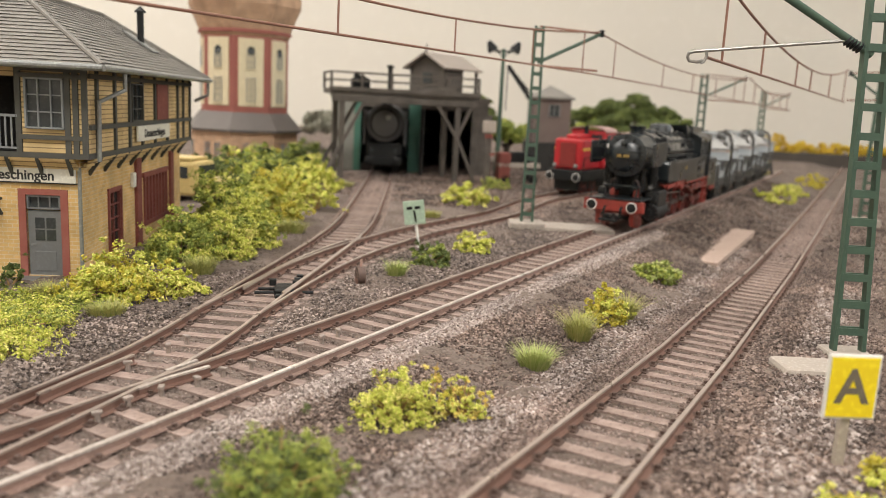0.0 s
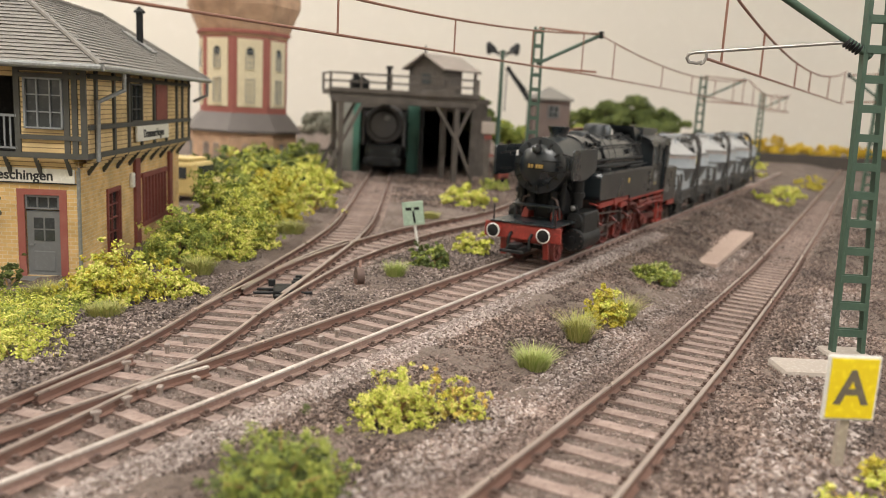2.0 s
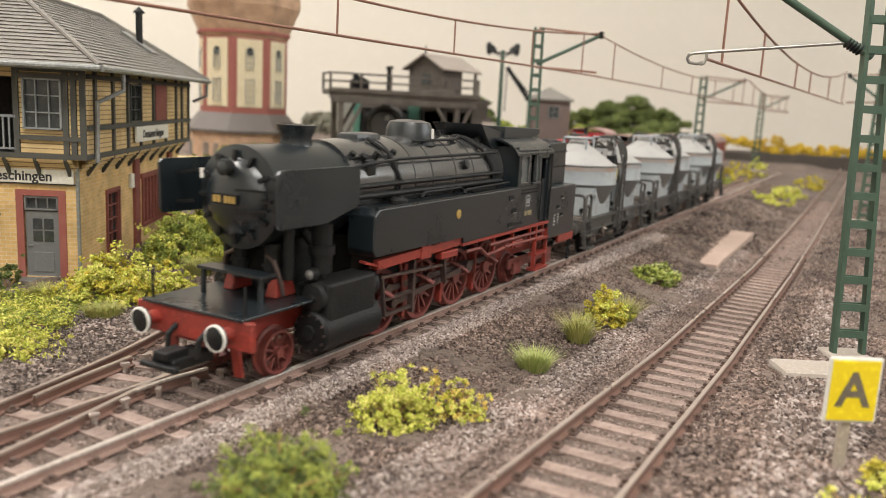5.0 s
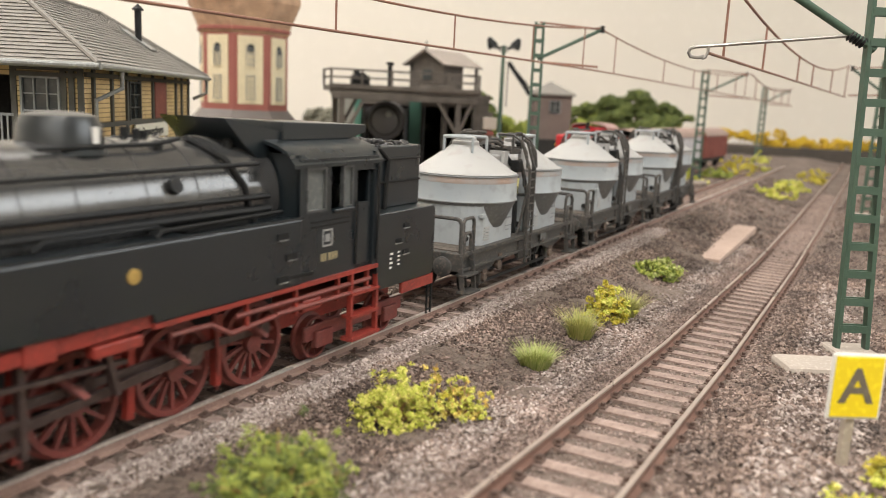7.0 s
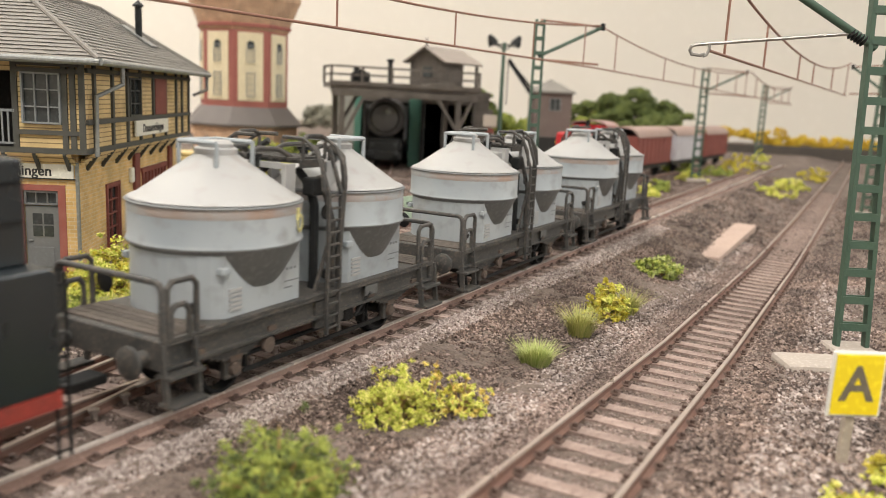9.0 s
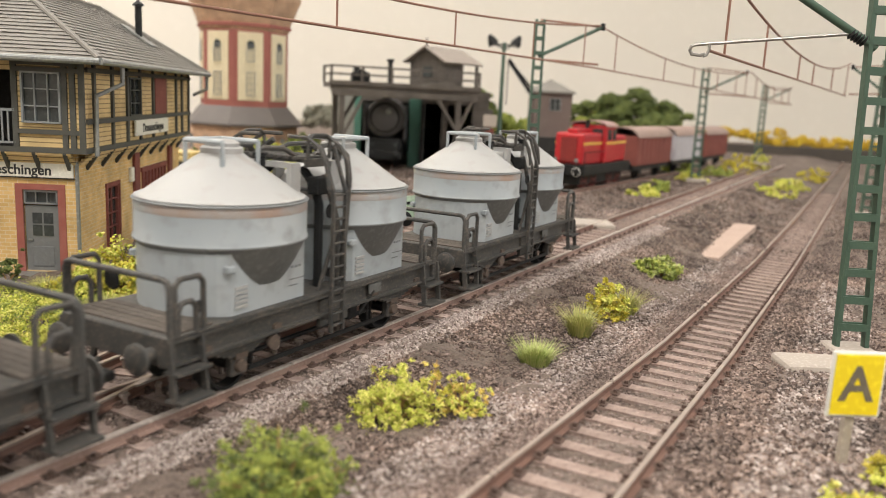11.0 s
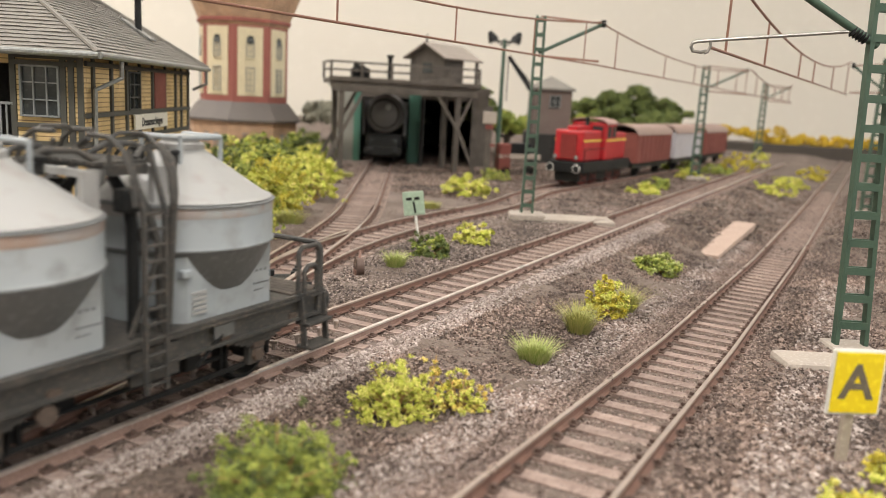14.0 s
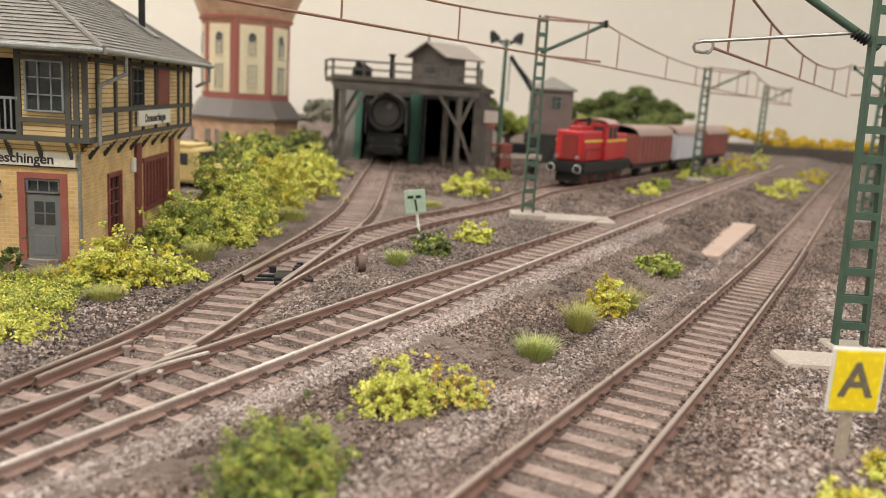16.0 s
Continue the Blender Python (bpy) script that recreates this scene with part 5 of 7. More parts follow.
    # upper storey: frame of posts and rails, infill behind
    U, z0, z1 = 4.6, 40.5, 66.5
    up = part("upper_floor_beam", Bm().box(-W - U, -U, 38.9, U, L, z0), TIMBER, h, "dark timber floor beam")
    part("front_infill", wall_with_holes(-W - U, U - 0.8, z0, z1, [(-13.8, -2.2, 47.6, 63.2), (-40.0, -16.2, z0, 63.0)], 1.2, "x"), YBOARD, h, "yellow ribbed infill").matrix_basis = at(0, -U + 0.7, 0)
    part("side_infill", wall_with_holes(-U + 1.9, L - 1, z0, z1, [(38.2, 51.6, 49.2, 63.2)], 1.2, "y"), YBOARD, h, "yellow ribbed infill").matrix_basis = at(U - 0.7, 0, 0)
    part("upper_back", Bm().box(-W - U, L - 2, z0, U - 2, L - 0.8, z1), YBOARD, h)
    part("upper_far", Bm().box(-W - U, -U + 2, z0, -W - U + 1.2, L - 2, z1), YBOARD, h)
    # near-black sheet across the storey stands in for the unlit room
    part("room_back", Bm().box(-W, 20, z0, U - 2.4, 21, z1), DARKIN, h, "dark sheet in place of the unlit room behind the balcony")
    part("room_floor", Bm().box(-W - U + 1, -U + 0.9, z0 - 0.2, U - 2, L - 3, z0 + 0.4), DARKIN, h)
    for x in (-W - U, -40.6, -15.8, -1.4, 1.0, 3.6):
        part("post", Bm().box(x - 0.8, -U - 0.1, z0, x + 0.8, -U + 1.0, z1), TIMBER, h)
    for z in (45.2, 63.6, 65.6):
        part("rail", Bm().box(-15.0, -U - 0.25, z - 0.7, U - 1.8, -U + 0.65, z + 0.7), TIMBER, h)
    for y in (4.6, 21.5, 37.2, 52.2, 69, 87, 104, 114, L - 1.6):
        part("post", Bm().box(U - 1.0, y - 0.9, z0, U + 0.1, y + 0.9, z1), TIMBER, h)
    for z in (48.6, 64.2):
        part("rail", Bm().box(U - 0.7, -U + 2.6, z - 0.75, U + 0.25, L, z + 0.75), TIMBER, h)
    part("shutter", Bm().box(U - 0.6, 70, 49.5, U + 0.35, 86, 63.4), REDWOOD, h, "dull red shutter")
    window(h, at(-8.0, -U + 0.2, 47.8), 11.4, 15.2, 3, 3)
    window(h, at(U - 0.4, 44.9, 49.4, 0, 0, 90), 13.2, 13.6, 2, 3, TIMBER)
    bal = Bm().box(-40, -U - 0.1, 51.0, -16, -U + 0.5, 51.8).box(-40, -U - 0.1, 41.4, -16, -U + 0.5, 42.0)
    brail = part("balcony_rail", bal, FRAMEM, h, "grey balcony railing")
    for k in range(14):
        part("baluster", Bm().box(-39.2 + k * 1.75, -U, 41.6, -38.7 + k * 1.75, -U + 0.4, 51.2), FRAMEM, brail)
    for x in (-46, -36, -26, -20, -11, -2):
        part("bracket", Bm().bar((x, 0, 33), (x, -U + 0.4, 39), 1.2, 1.0, up=(1, 0, 0)), TIMBER, h)
    for k in range(9):
        part("bracket", Bm().bar((0, 8 + k * 14, 33.2), (U - 0.6, 8 + k * 14, 39), 1.2, 1.0, up=(0, 1, 0)), TIMBER, h)
    for k in range(4):
        part("soffit_board", Bm().box(-W, -0.9 - k * 1.1, 35.2 + k, -0.2, 0.1 - k * 1.1, 36.1 + k), YBOARD, h)
        part("soffit_board", Bm().box(-0.1 + k * 1.1, 1.0, 35.2 + k, 0.9 + k * 1.1, L - 6, 36.1 + k), YBOARD, h)
    # signs
    sg = part("name_board", Bm().box(-39.5, -1.0, 31.0, -1.0, -0.1, 35.4, bevel=0.12), SIGNW, h, "cream station name board")
    lettering("lettering", "Donaueschingen", 4.3, sg, at(-21.6, -1.05, 33.1, 90, 0, 0), INK)
    part("board_edge", Bm().box(-39.9, -0.8, 30.6, -0.6, -0.2, 31.0).box(-39.9, -0.8, 35.4, -0.6, -0.2, 35.8), INK, sg)
    s2 = part("side_name_board", Bm().box(U + 0.1, 43, 42.2, U + 0.9, 86, 47.8, bevel=0.12), SIGNW, h, "cream station name board")
    lettering("lettering", "Donaueschingen", 4.2, s2, at(U + 0.95, 64.5, 44.8, 90, 0, 90), INK)
    # roof, gutter, pipes, chimneys
    rb = Bm()
    hip_roof(rb, -W - U - 7, U + 7, -U - 7, L + 7, 67.0, 91.0, 33.0, 21, 3.3)
    rf = part("roof", rb, SLATE, h, "grey tiled hipped roof")
    part("roof_board", Bm().box(-W - U - 6.6, -U - 6.6, 66.2, U + 6.6, L + 6.6, 66.9), TIMBER, rf)
    rc = Bm()
    cx = (-W) / 2
    for a, c in (((U + 7, -U - 7, 67.4), (cx, 21.4, 91.3)), ((U + 7, L + 7, 67.4), (cx, L - 26, 91.3)), ((cx, 21.4, 91.4), (cx, L - 26, 91.4)), ((-W - U - 7, -U - 7, 67.4), (cx, 21.4, 91.3))):
        rc.rod(a, c, 0.9, n=8)
    part("ridge", rc, SLATE, rf, smooth=True)
    gt = Bm().rod((-W - U - 7, -U - 7.4, 66.6), (U + 7.4, -U - 7.4, 66.6), 1.0, n=10).rod((U + 7.4, -U - 7.4, 66.6), (U + 7.4, L + 7.4, 66.6), 1.0, n=10)
    part("gutter", gt, ZINC, h, "weathered zinc gutter", smooth=True)
    part("downpipe", Bm().tube([(U + 7, 9, 66), (U + 7, 9, 60.5), (U + 1.4, 1.5, 56.5), (U + 1.2, 1.2, 38)], 0.75), ZINC, h, smooth=True)
    part("downpipe", Bm().tube([(U + 7, L + 3, 66), (U + 7, L + 3, 60), (U + 1.2, L + 1, 57)], 0.75), ZINC, h, smooth=True)
    part("stove_pipe", Bm().rod((-8, 94, 76), (-8, 94, 92.4), 1.4, n=12).lathe([(2.4, 92.4), (2.3, 93), (0.2, 95)], 12, Matrix.Translation((-8, 94, 0))), SOOT, h, "black stove pipe", smooth=True)
    part("pipe_flashing", Bm().bar((-2, 94, 76.6), (-14, 94, 84.4), 9, 0.6, up=(0.6, 0, 0.7)), ZINC, h)
    part("chimney", Bm().box(-58, 22, 72, -50, 30, 97, bevel=0.3), REDBRICK, h, "red brick chimney")
    return h


signal_box()


def water_tower():
    t = thing("water_tower", -196, 760, -4, 0, "octagonal water tower with cream panels and salmon brick base", "tower")
    t.matrix_basis = t.matrix_basis @ Matrix.Diagonal((0.9, 0.9, 1.0, 1.0))
    rot = radians(-67 - 22.5)

    def octagon(prof, m):
        return Bm().lathe(prof, 8, Matrix.Rotation(rot, 4, "Z"))
    k = 1 / math.cos(radians(22.5))
    part("base", octagon([(52 * k, -8), (52 * k, 29), (52 * k, 30)], 0), TBRICK, t, "salmon brick octagonal base")
    part("ring_roof", octagon([(56 * k, 29), (56.5 * k, 31), (43.5 * k, 46), (43 * k, 46.5)], 0), mat("dark_slate_ring", (0.13, 0.115, 0.105), (0.17, 0.15, 0.14), rough=0.8), t, "dark slate ring roof")
    part("shaft", octagon([(42 * k, 44), (42 * k, 116)], 0), TRED, t, "dark red octagonal shaft")
    part("cornice", octagon([(42 * k, 114), (43.5 * k, 116), (44 * k, 120), (52 * k, 138), (54 * k, 142), (54 * k, 190)], 0), TBRICK, t, "salmon brick flared tank storey")
    part("cornice_band", octagon([(43.6 * k, 116.5), (45 * k, 117), (45 * k, 119.6), (43.6 * k, 120.2)], 0), TRED, t)
    for i in range(8):
        a = -67 + 45 * i
        m = pose(0, 0, 0, 0, 0, a + 90)
        pn = part("panel", Bm().box(-12.4, -42.9, 52, 12.4, -41.6, 112, bevel=0.3), CREAMW, t, "cream rendered panel")
        pn.matrix_basis = m
        w1 = window(pn, at(0, -43.2, 56), 8.6, 21, 2, 4)
        w2 = window(pn, at(0, -43.2, 86), 7.6, 15, 2, 3)
        part("arch_head", lathe_y([(3.8, 0), (3.8, 0.6)], -43.5, 0, 101, 20), GLASS, w2 and pn)
        for z in (54.6, 84.6):
            part("sill", Bm().box(-5.4, -44, z, 5.4, -42.6, z + 1.0), CREAMW, pn)
        for x in (-6, 6):
            bw = window(t, m @ at(x, -52.3, 6), 5.2, 13, 2, 2)
    return t


water_tower()


def coaling_stage():
    t = thing("coaling_stage", -91, 606, -3.5, 16.0, "weathered timber coaling stage with a hut on its deck", "platform")
    L = 118.0
    part("deck", Bm().box(0, 0, 66.5, L, 44, 69.5), OLDWOOD, t, "grey timber deck")
    part("deck_beam", Bm().box(1, -0.8, 60.5, L - 2, 2.4, 65.0, bevel=0.3), OLDWOOD, t, "dark grey longitudinal beam")
    part("deck_edge", Bm().box(-1, -1.6, 68.4, L + 1, 0, 71.6, bevel=0.2), OLDWOOD, t)
    me = mesh_of("plank", Bm().box(0, -1.0, 69.5, 2.7, 44, 70.2), OLDWOOD)
    for k in range(40):
        pk = new("plank", me)
        pk.parent = t
        pk.matrix_basis = at(k * 2.95, 0, RNG.uniform(-0.1, 0.15))
    for x in (0.6, 24, 47, 70, 93, L - 0.6):
        part("rail_post", Bm().box(x - 0.9, 0.2, 70, x + 0.9, 2.0, 83), OLDWOOD, t)
    part("rail_post", Bm().box(-0.9, 40, 70, 0.9, 42, 83), OLDWOOD, t)
    for z in (76.5, 82.4):
        part("hand_rail", Bm().box(0, 0.4, z - 0.7, L, 1.6, z + 0.7).box(-0.6, 1.6, z - 0.7, 0.6, 41, z + 0.7), OLDWOOD, t)
    for x in (9.0, 101.0):
        for y in (2, 40):
            part("post", Bm().box(x - 2.0, y - 2.0, -5, x + 2.0, y + 2.0, 61, bevel=0.3), OLDWOOD, t, "grey timber post")
    for p, q in (((-10, -8, -5), (26, 1, 61)), ((101, 1, 36), (84, 1, 61)), ((101, 1, 36), (112, 1, 61)), ((118, -6, -5), (101, 1, 37)), ((-10, 36, -5), (26, 40, 61))):
        part("brace", Bm().bar(p, q, 2.4, 2.2, up=(0, 1, 0)), OLDWOOD, t)
    hut = part("hut_wall", Bm().box(0, 0, 0, 24, 36, 20).prism([(0, 20), (36, 20), (18, 31)], 0, 24, Matrix(((0, 0, 1, 0), (1, 0, 0, 0), (0, 1, 0, 0), (0, 0, 0, 1)))), OLDWOOD, t, "grey boarded hut", at=at(90, 6, 70.2, 0, 0, 36))
    bd = Bm()
    for k in range(8):
        bd.box(-0.5, 1.5 + k * 4.6, 0, 0, 1.9 + k * 4.6, 21)
    for k in range(5):
        bd.box(2 + k * 5, -0.5, 0, 2.4 + k * 5, 0, 19.5)
    part("batten", bd, OLDWOOD, hut)
    rf = Bm().bar((20, 18, 31.6), (20, -4, 19.4), 50, 1.3, up=(0, -0.5, 0.9)).bar((20, 18, 31.6), (20, 40, 19.4), 50, 1.3, up=(0, 0.5, 0.9))
    part("hut_roof", rf, mat("pale_felt_roof", (0.3, 0.26, 0.225), (0.24, 0.205, 0.18), rough=0.9), hut, "pale grey felt roof")
    part("hut_post", Bm().box(41, -1, 0, 43, 1, 19.6), OLDWOOD, hut)
    part("finial", Bm().rod((-2, 18, 31), (-2, 18, 38), 1.1, 0.5, n=8), OLDWOOD, hut)
    part("hut_window", Bm().box(-0.7, 13, 8, 0, 22, 16), GLASS, hut, "dark window")
    part("ramp", side_panel([(0, 0), (34, 0), (34, 6)], 0, 26), OLDWOOD, t, "sloping timber ramp", at=at(64, 26, 70.2, 0, 0, -90))
    part("stove_pipe", Bm().rod((48, 14, 70), (48, 14, 88), 1.8, n=10).rod((48, 14, 88), (48, 14, 90), 2.8, n=10), SOOT, t, smooth=True)
    part("winch", Bm().box(18, 10, 70, 32, 22, 79, bevel=1.5).rod((25, 8, 77), (25, 24, 77), 4, n=12).box(20, 12, 79, 24, 20, 83, bevel=0.6), SOOT, t, "dark winch on the deck")
    return t


coaling_stage()


def engine_shed():
    grey = mat("pale_grey_green_boards", (0.3, 0.3, 0.27), (0.24, 0.235, 0.21), rough=0.9, big=50, fine=700)
    t = thing("engine_shed", -30, 705, -3.5, 0, "dark engine shed with green door posts", "shed")
    part("side_wall", Bm().box(-62, 0, -4, -56, 260, 64), grey, t, "pale grey-green boarded wall")
    part("side_wall", Bm().box(57, 0, -4, 63, 260, 64), OLDWOOD, t)
    part("front_wall", Bm().box(-74, -3, -4, -54, 0, 64), grey, t, "pale grey-green boarded wall")
    part("front_wall", Bm().box(55, -3, -4, 63, 0, 64), OLDWOOD, t)
    # back wall, inner roof and door leaf: inner shade painted as near-black
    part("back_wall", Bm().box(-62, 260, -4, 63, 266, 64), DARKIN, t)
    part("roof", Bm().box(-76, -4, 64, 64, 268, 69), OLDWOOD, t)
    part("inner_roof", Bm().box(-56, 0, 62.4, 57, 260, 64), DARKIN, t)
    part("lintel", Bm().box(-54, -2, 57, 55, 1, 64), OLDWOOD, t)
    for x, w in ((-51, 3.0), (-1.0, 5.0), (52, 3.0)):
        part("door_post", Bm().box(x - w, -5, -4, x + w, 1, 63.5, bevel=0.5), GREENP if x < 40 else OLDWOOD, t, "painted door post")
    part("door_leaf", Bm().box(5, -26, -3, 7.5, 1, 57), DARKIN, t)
    return t


engine_shed()


def parked_engine():
    dull = mat("dull_black_smokebox", (0.075, 0.075, 0.08), (0.105, 0.1, 0.1), rough=0.45)
    t = thing("parked_steam_engine", -53.5, 655, -1.0, 0, "dull black steam engine standing in the shed", "locomotive")
    part("smokebox", lathe_y([(0.01, -3.0), (7, -2.4), (11.5, -0.6), (14.4, 0.4), (15.6, 1.6), (15.6, 60)], 0, 0, 41.5, 40), dull, t, smooth=True)
    part("door_ring", lathe_y([(11.2, -0.9), (11.9, -1.0), (12.3, -0.5), (11.4, -0.2)], 0, 0, 42, 40), SOOT, t, smooth=True)
    part("cab", Bm().box(-16, 60, 10, 16, 118, 52, bevel=2), SOOT, t)
    part("frame", Bm().box(-12, -4, 7, 12, 118, 22, bevel=1), SOOT, t)
    part("front_apron", Bm().box(-14.5, -3, 15, 14.5, 6, 26, bevel=2.5), SOOT, t, "dull grey front apron")
    for s in (-1, 1):
        part("smoke_deflector", Bm().box(s * 16.4 - 0.5, -3, 24, s * 16.4 + 0.5, 26, 52, bevel=0.4), dull, t)
        part("side_tank", Bm().box(s * 14 - 3, 28, 20, s * 14 + 3, 80, 38, bevel=0.8), SOOT, t)
        part("lamp", lathe_y([(2.0, 0), (1.8, -1.4), (0.01, -1.8)], -3, s * 9.5, 20, 16), GLASS, t, "dark lamp glass", smooth=True)
        for y in (20, 44, 68, 92):
            part("wheel", wheel_shape(8.0, 12), SOOT, t).matrix_basis = at(s * 8, y, 9.0)
    part("buffer_beam", Bm().box(-15, -6, 9, 15, -4, 15), SOOT, t)
    buffer_pair(t, -6, -1, 10, 12.5, SOOT, None)
    part("chimney", Bm().lathe([(4, 54), (3.6, 57), (4.4, 60)], 20, Matrix.Translation((0, 14, 0))), SOOT, t, smooth=True)
    part("lamp", lathe_y([(2.4, 0), (2.2, -1.6), (0.01, -2.2)], -2.2, 3.0, 47, 16), ZINC, t, smooth=True)
    return t


parked_engine()


def small_hut():
    t = thing("tower_hut", 103, 800, -4, 8, "tall brown boarded hut with grey pyramid roof", "hut")
    part("wall", Bm().box(-19, 0, 28, 17, 34, 74), mat("brown_boards", (0.19, 0.145, 0.125), (0.14, 0.1, 0.09), rough=0.9), t)
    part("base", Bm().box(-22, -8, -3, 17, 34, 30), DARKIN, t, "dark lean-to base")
    part("roof", Bm().lathe([(29, 73), (29, 75), (0.5, 87)], 4, Matrix.Translation((-1, 17, 0)) @ Matrix.Rotation(radians(45), 4, "Z")), SLATE, t, "grey pyramid roof")
    window(t, at(0, -0.5, 56), 11, 12, 2, 2)
    return t


small_hut()


def diesel():
    red = mat("bright_red_loco_paint", (0.42, 0.014, 0.02), (0.34, 0.015, 0.02), rough=0.4, big=50, fine=900)
    yel = mat("yellow_stripe", (0.75, 0.5, 0.08), rough=0.5)
    ang = -math.degrees(math.atan2(0.52, 0.854))
    t = thing("diesel_locomotive", 81, 560, 0, ang, "red diesel locomotive with yellow stripes and black chassis", "locomotive")
    part("front_hood", Bm().box(-11, 8, 17, 11, 44, 39, bevel=1.6), red, t)
    part("hood_grille", Bm().box(-6, 7.4, 19, 6, 8.2, 36), mat("dark_red_grille", (0.2, 0.015, 0.012), rough=0.6), t)
    part("cab", Bm().box(-14, 44, 17, 14, 66, 45, bevel=1.4), red, t)
    for s in (1, -1):
        for y0 in (46.5, 56.5):
            part("cab_window", Bm().box(s * 14 - 0.3, y0, 34, s * 14 + 0.3, y0 + 7, 42), GLASS, t)
        part("front_window", Bm().box(s * 7 - 4, 43.4, 35, s * 7 + 4, 44.2, 42), GLASS, t)
    part("cab_roof", arch(Bm(), 14.6, 42.5, 67.5, 44.4, 3.6, 10, 0.8), mat("dusty_reddish_roof", (0.36, 0.22, 0.2), rough=0.5), t, smooth=True)
    part("rear_hood", Bm().box(-11, 66, 17, 11, 97, 37, bevel=1.6), red, t)
    for y0, y1, x in ((8.6, 43.6, 11), (44.6, 65.6, 14), (66.4, 96.4, 11)):
        for s in (1, -1):
            part("stripe", Bm().box(s * x - 0.2, y0, 31, s * x + 0.2, y1, 32.6), yel, t)
    part("chassis", Bm().box(-14, 4, 9.5, 14, 101, 17, bevel=0.4), SOOT, t)
    part("running_gear", Bm().box(-9, 8, 2.5, 9, 97, 10), SOOT, t)
    buffer_pair(t, 4.5, -1, 10, 12.5, SOOT, WHITE)
    buffer_pair(t, 100.5, 1, 10, 12.5, SOOT, None)
    for s in (1, -1):
        for y in (18, 36, 69, 87):
            part("wheel", wheel_shape(5.4, 0), WHEELR, t).matrix_basis = at(s * 8.2, y, 5.4, 0, 0, 0 if s > 0 else 180)
        part("head_lamp", lathe_y([(1.6, 0), (1.3, -0.8), (0.01, -1)], 4, s * 8, 20, 14), LENS, t)
        part("hand_rail", Bm().rod((s * 13.4, 6, 26), (s * 13.4, 43, 26), 0.35, n=6).rod((s * 13.4, 6, 17), (s * 13.4, 6, 26), 0.35, n=6), SOOT, t)
    part("roof_duct", Bm().box(-4, 12, 39, 4, 40, 42, bevel=0.8), red, t)
    part("exhaust", Bm().rod((0, 40, 40), (0, 40, 48), 1.6, n=12), SOOT, t)
    return t


diesel()


def boxcar(k, s0, body, roofm, label):
    ang = -math.degrees(math.atan2(0.52, 0.854))
    d = (0.52, 0.854)
    t = thing("covered_wagon", 81 + d[0] * s0, 560 + d[1] * s0, 0, ang, label, "freight wagon", "parked wagons behind the diesel")
    part("body", Bm().box(-15, 4, 12, 15, 100, 36, bevel=0.4), body, t)
    part("roof", arch(Bm(), 15.8, 2.5, 101.5, 35.6, 7.5, 12, 0.9), roofm, t, smooth=True)
    for i in range(9):
        for s in (1, -1):
            part("rib", Bm().box(s * 15 - 0.5, 6 + i * 11.4, 12, s * 15 + 0.6, 7.4 + i * 11.4, 36), body, t)
    part("frame", Bm().box(-13, 3, 8, 13, 101, 12), SOOT, t)
    buffer_pair(t, 3, -1, 10, 12, SOOT)
    for s in (1, -1):
        for y in (24, 80):
            part("wheel", wheel_shape(5.6, 0), SOOT, t).matrix_basis = at(s * 8.2, y, 5.6, 0, 0, 0 if s > 0 else 180)
            part("axle_box", Bm().box(s * 11 - 1.2, y - 4, 4, s * 11 + 1.2, y + 4, 9, bevel=0.4), SOOT, t)
    return t


BROWNW = mat("brown_wagon_boards", (0.22, 0.058, 0.042), (0.16, 0.045, 0.035), rough=0.75, big=60)
GREYROOF = mat("brownish_wagon_roof", (0.34, 0.24, 0.2), (0.28, 0.2, 0.17), rough=0.7, big=50)
boxcar(0, 110, BROWNW, GREYROOF, "brown covered freight wagon with arched pinkish-grey roof")
boxcar(1, 222, mat("pale_grey_boards", (0.5, 0.48, 0.5), (0.42, 0.4, 0.42), rough=0.7), GREYROOF, "pale grey covered freight wagon with arched roof")
boxcar(2, 334, BROWNW, GREYROOF, "brown covered freight wagon with arched pinkish-grey roof")


def van():
    cream = mat("cream_van_paint", (0.55, 0.42, 0.17), (0.5, 0.38, 0.15), rough=0.45)
    t = thing("van", -163, 455, -3.2, 80, "cream yellow delivery van parked behind the bushes", "van")
    part("body", Bm().box(-11, -26, 3.5, 11, 22, 23, bevel=2.0), cream, t)
    part("bonnet", Bm().box(-10, -38, 3.5, 10, -24, 14, bevel=2.0), cream, t)
    part("roof_rack", Bm().box(-10, -22, 23, 10, 20, 25, bevel=0.6), cream, t)
    for s in (1, -1):
        for y in (-20, -6, 8):
            part("window", Bm().box(s * 11 - 0.3, y, 13.5, s * 11 + 0.3, y + 11, 20), GLASS, t)
        for y in (-28, 12):
            part("wheel", wheel_shape(4.2, 0, 3.0), SOOT, t).matrix_basis = at(s * 9.6, y, 4.2, 0, 0, 0 if s > 0 else 180)
    part("windscreen", Bm().box(-9, -26.6, 14, 9, -25.8, 21), GLASS, t)
    return t


van()

# ---- overhead line, signs, lineside things ----
WIRE = mat("rusty_overhead_wire", (0.23, 0.11, 0.075), (0.30, 0.16, 0.11), rough=0.55, metal=0.3, big=150)
SILVER = mat("bare_silver_wire", (0.33, 0.32, 0.3), (0.26, 0.25, 0.23), rough=0.35, metal=0.8, big=150)
MAST3 = (382, 990)
MASTG = mat("mast_green_paint", (0.045, 0.088, 0.06), (0.068, 0.115, 0.082), rough=0.5, big=130, fine=1200)


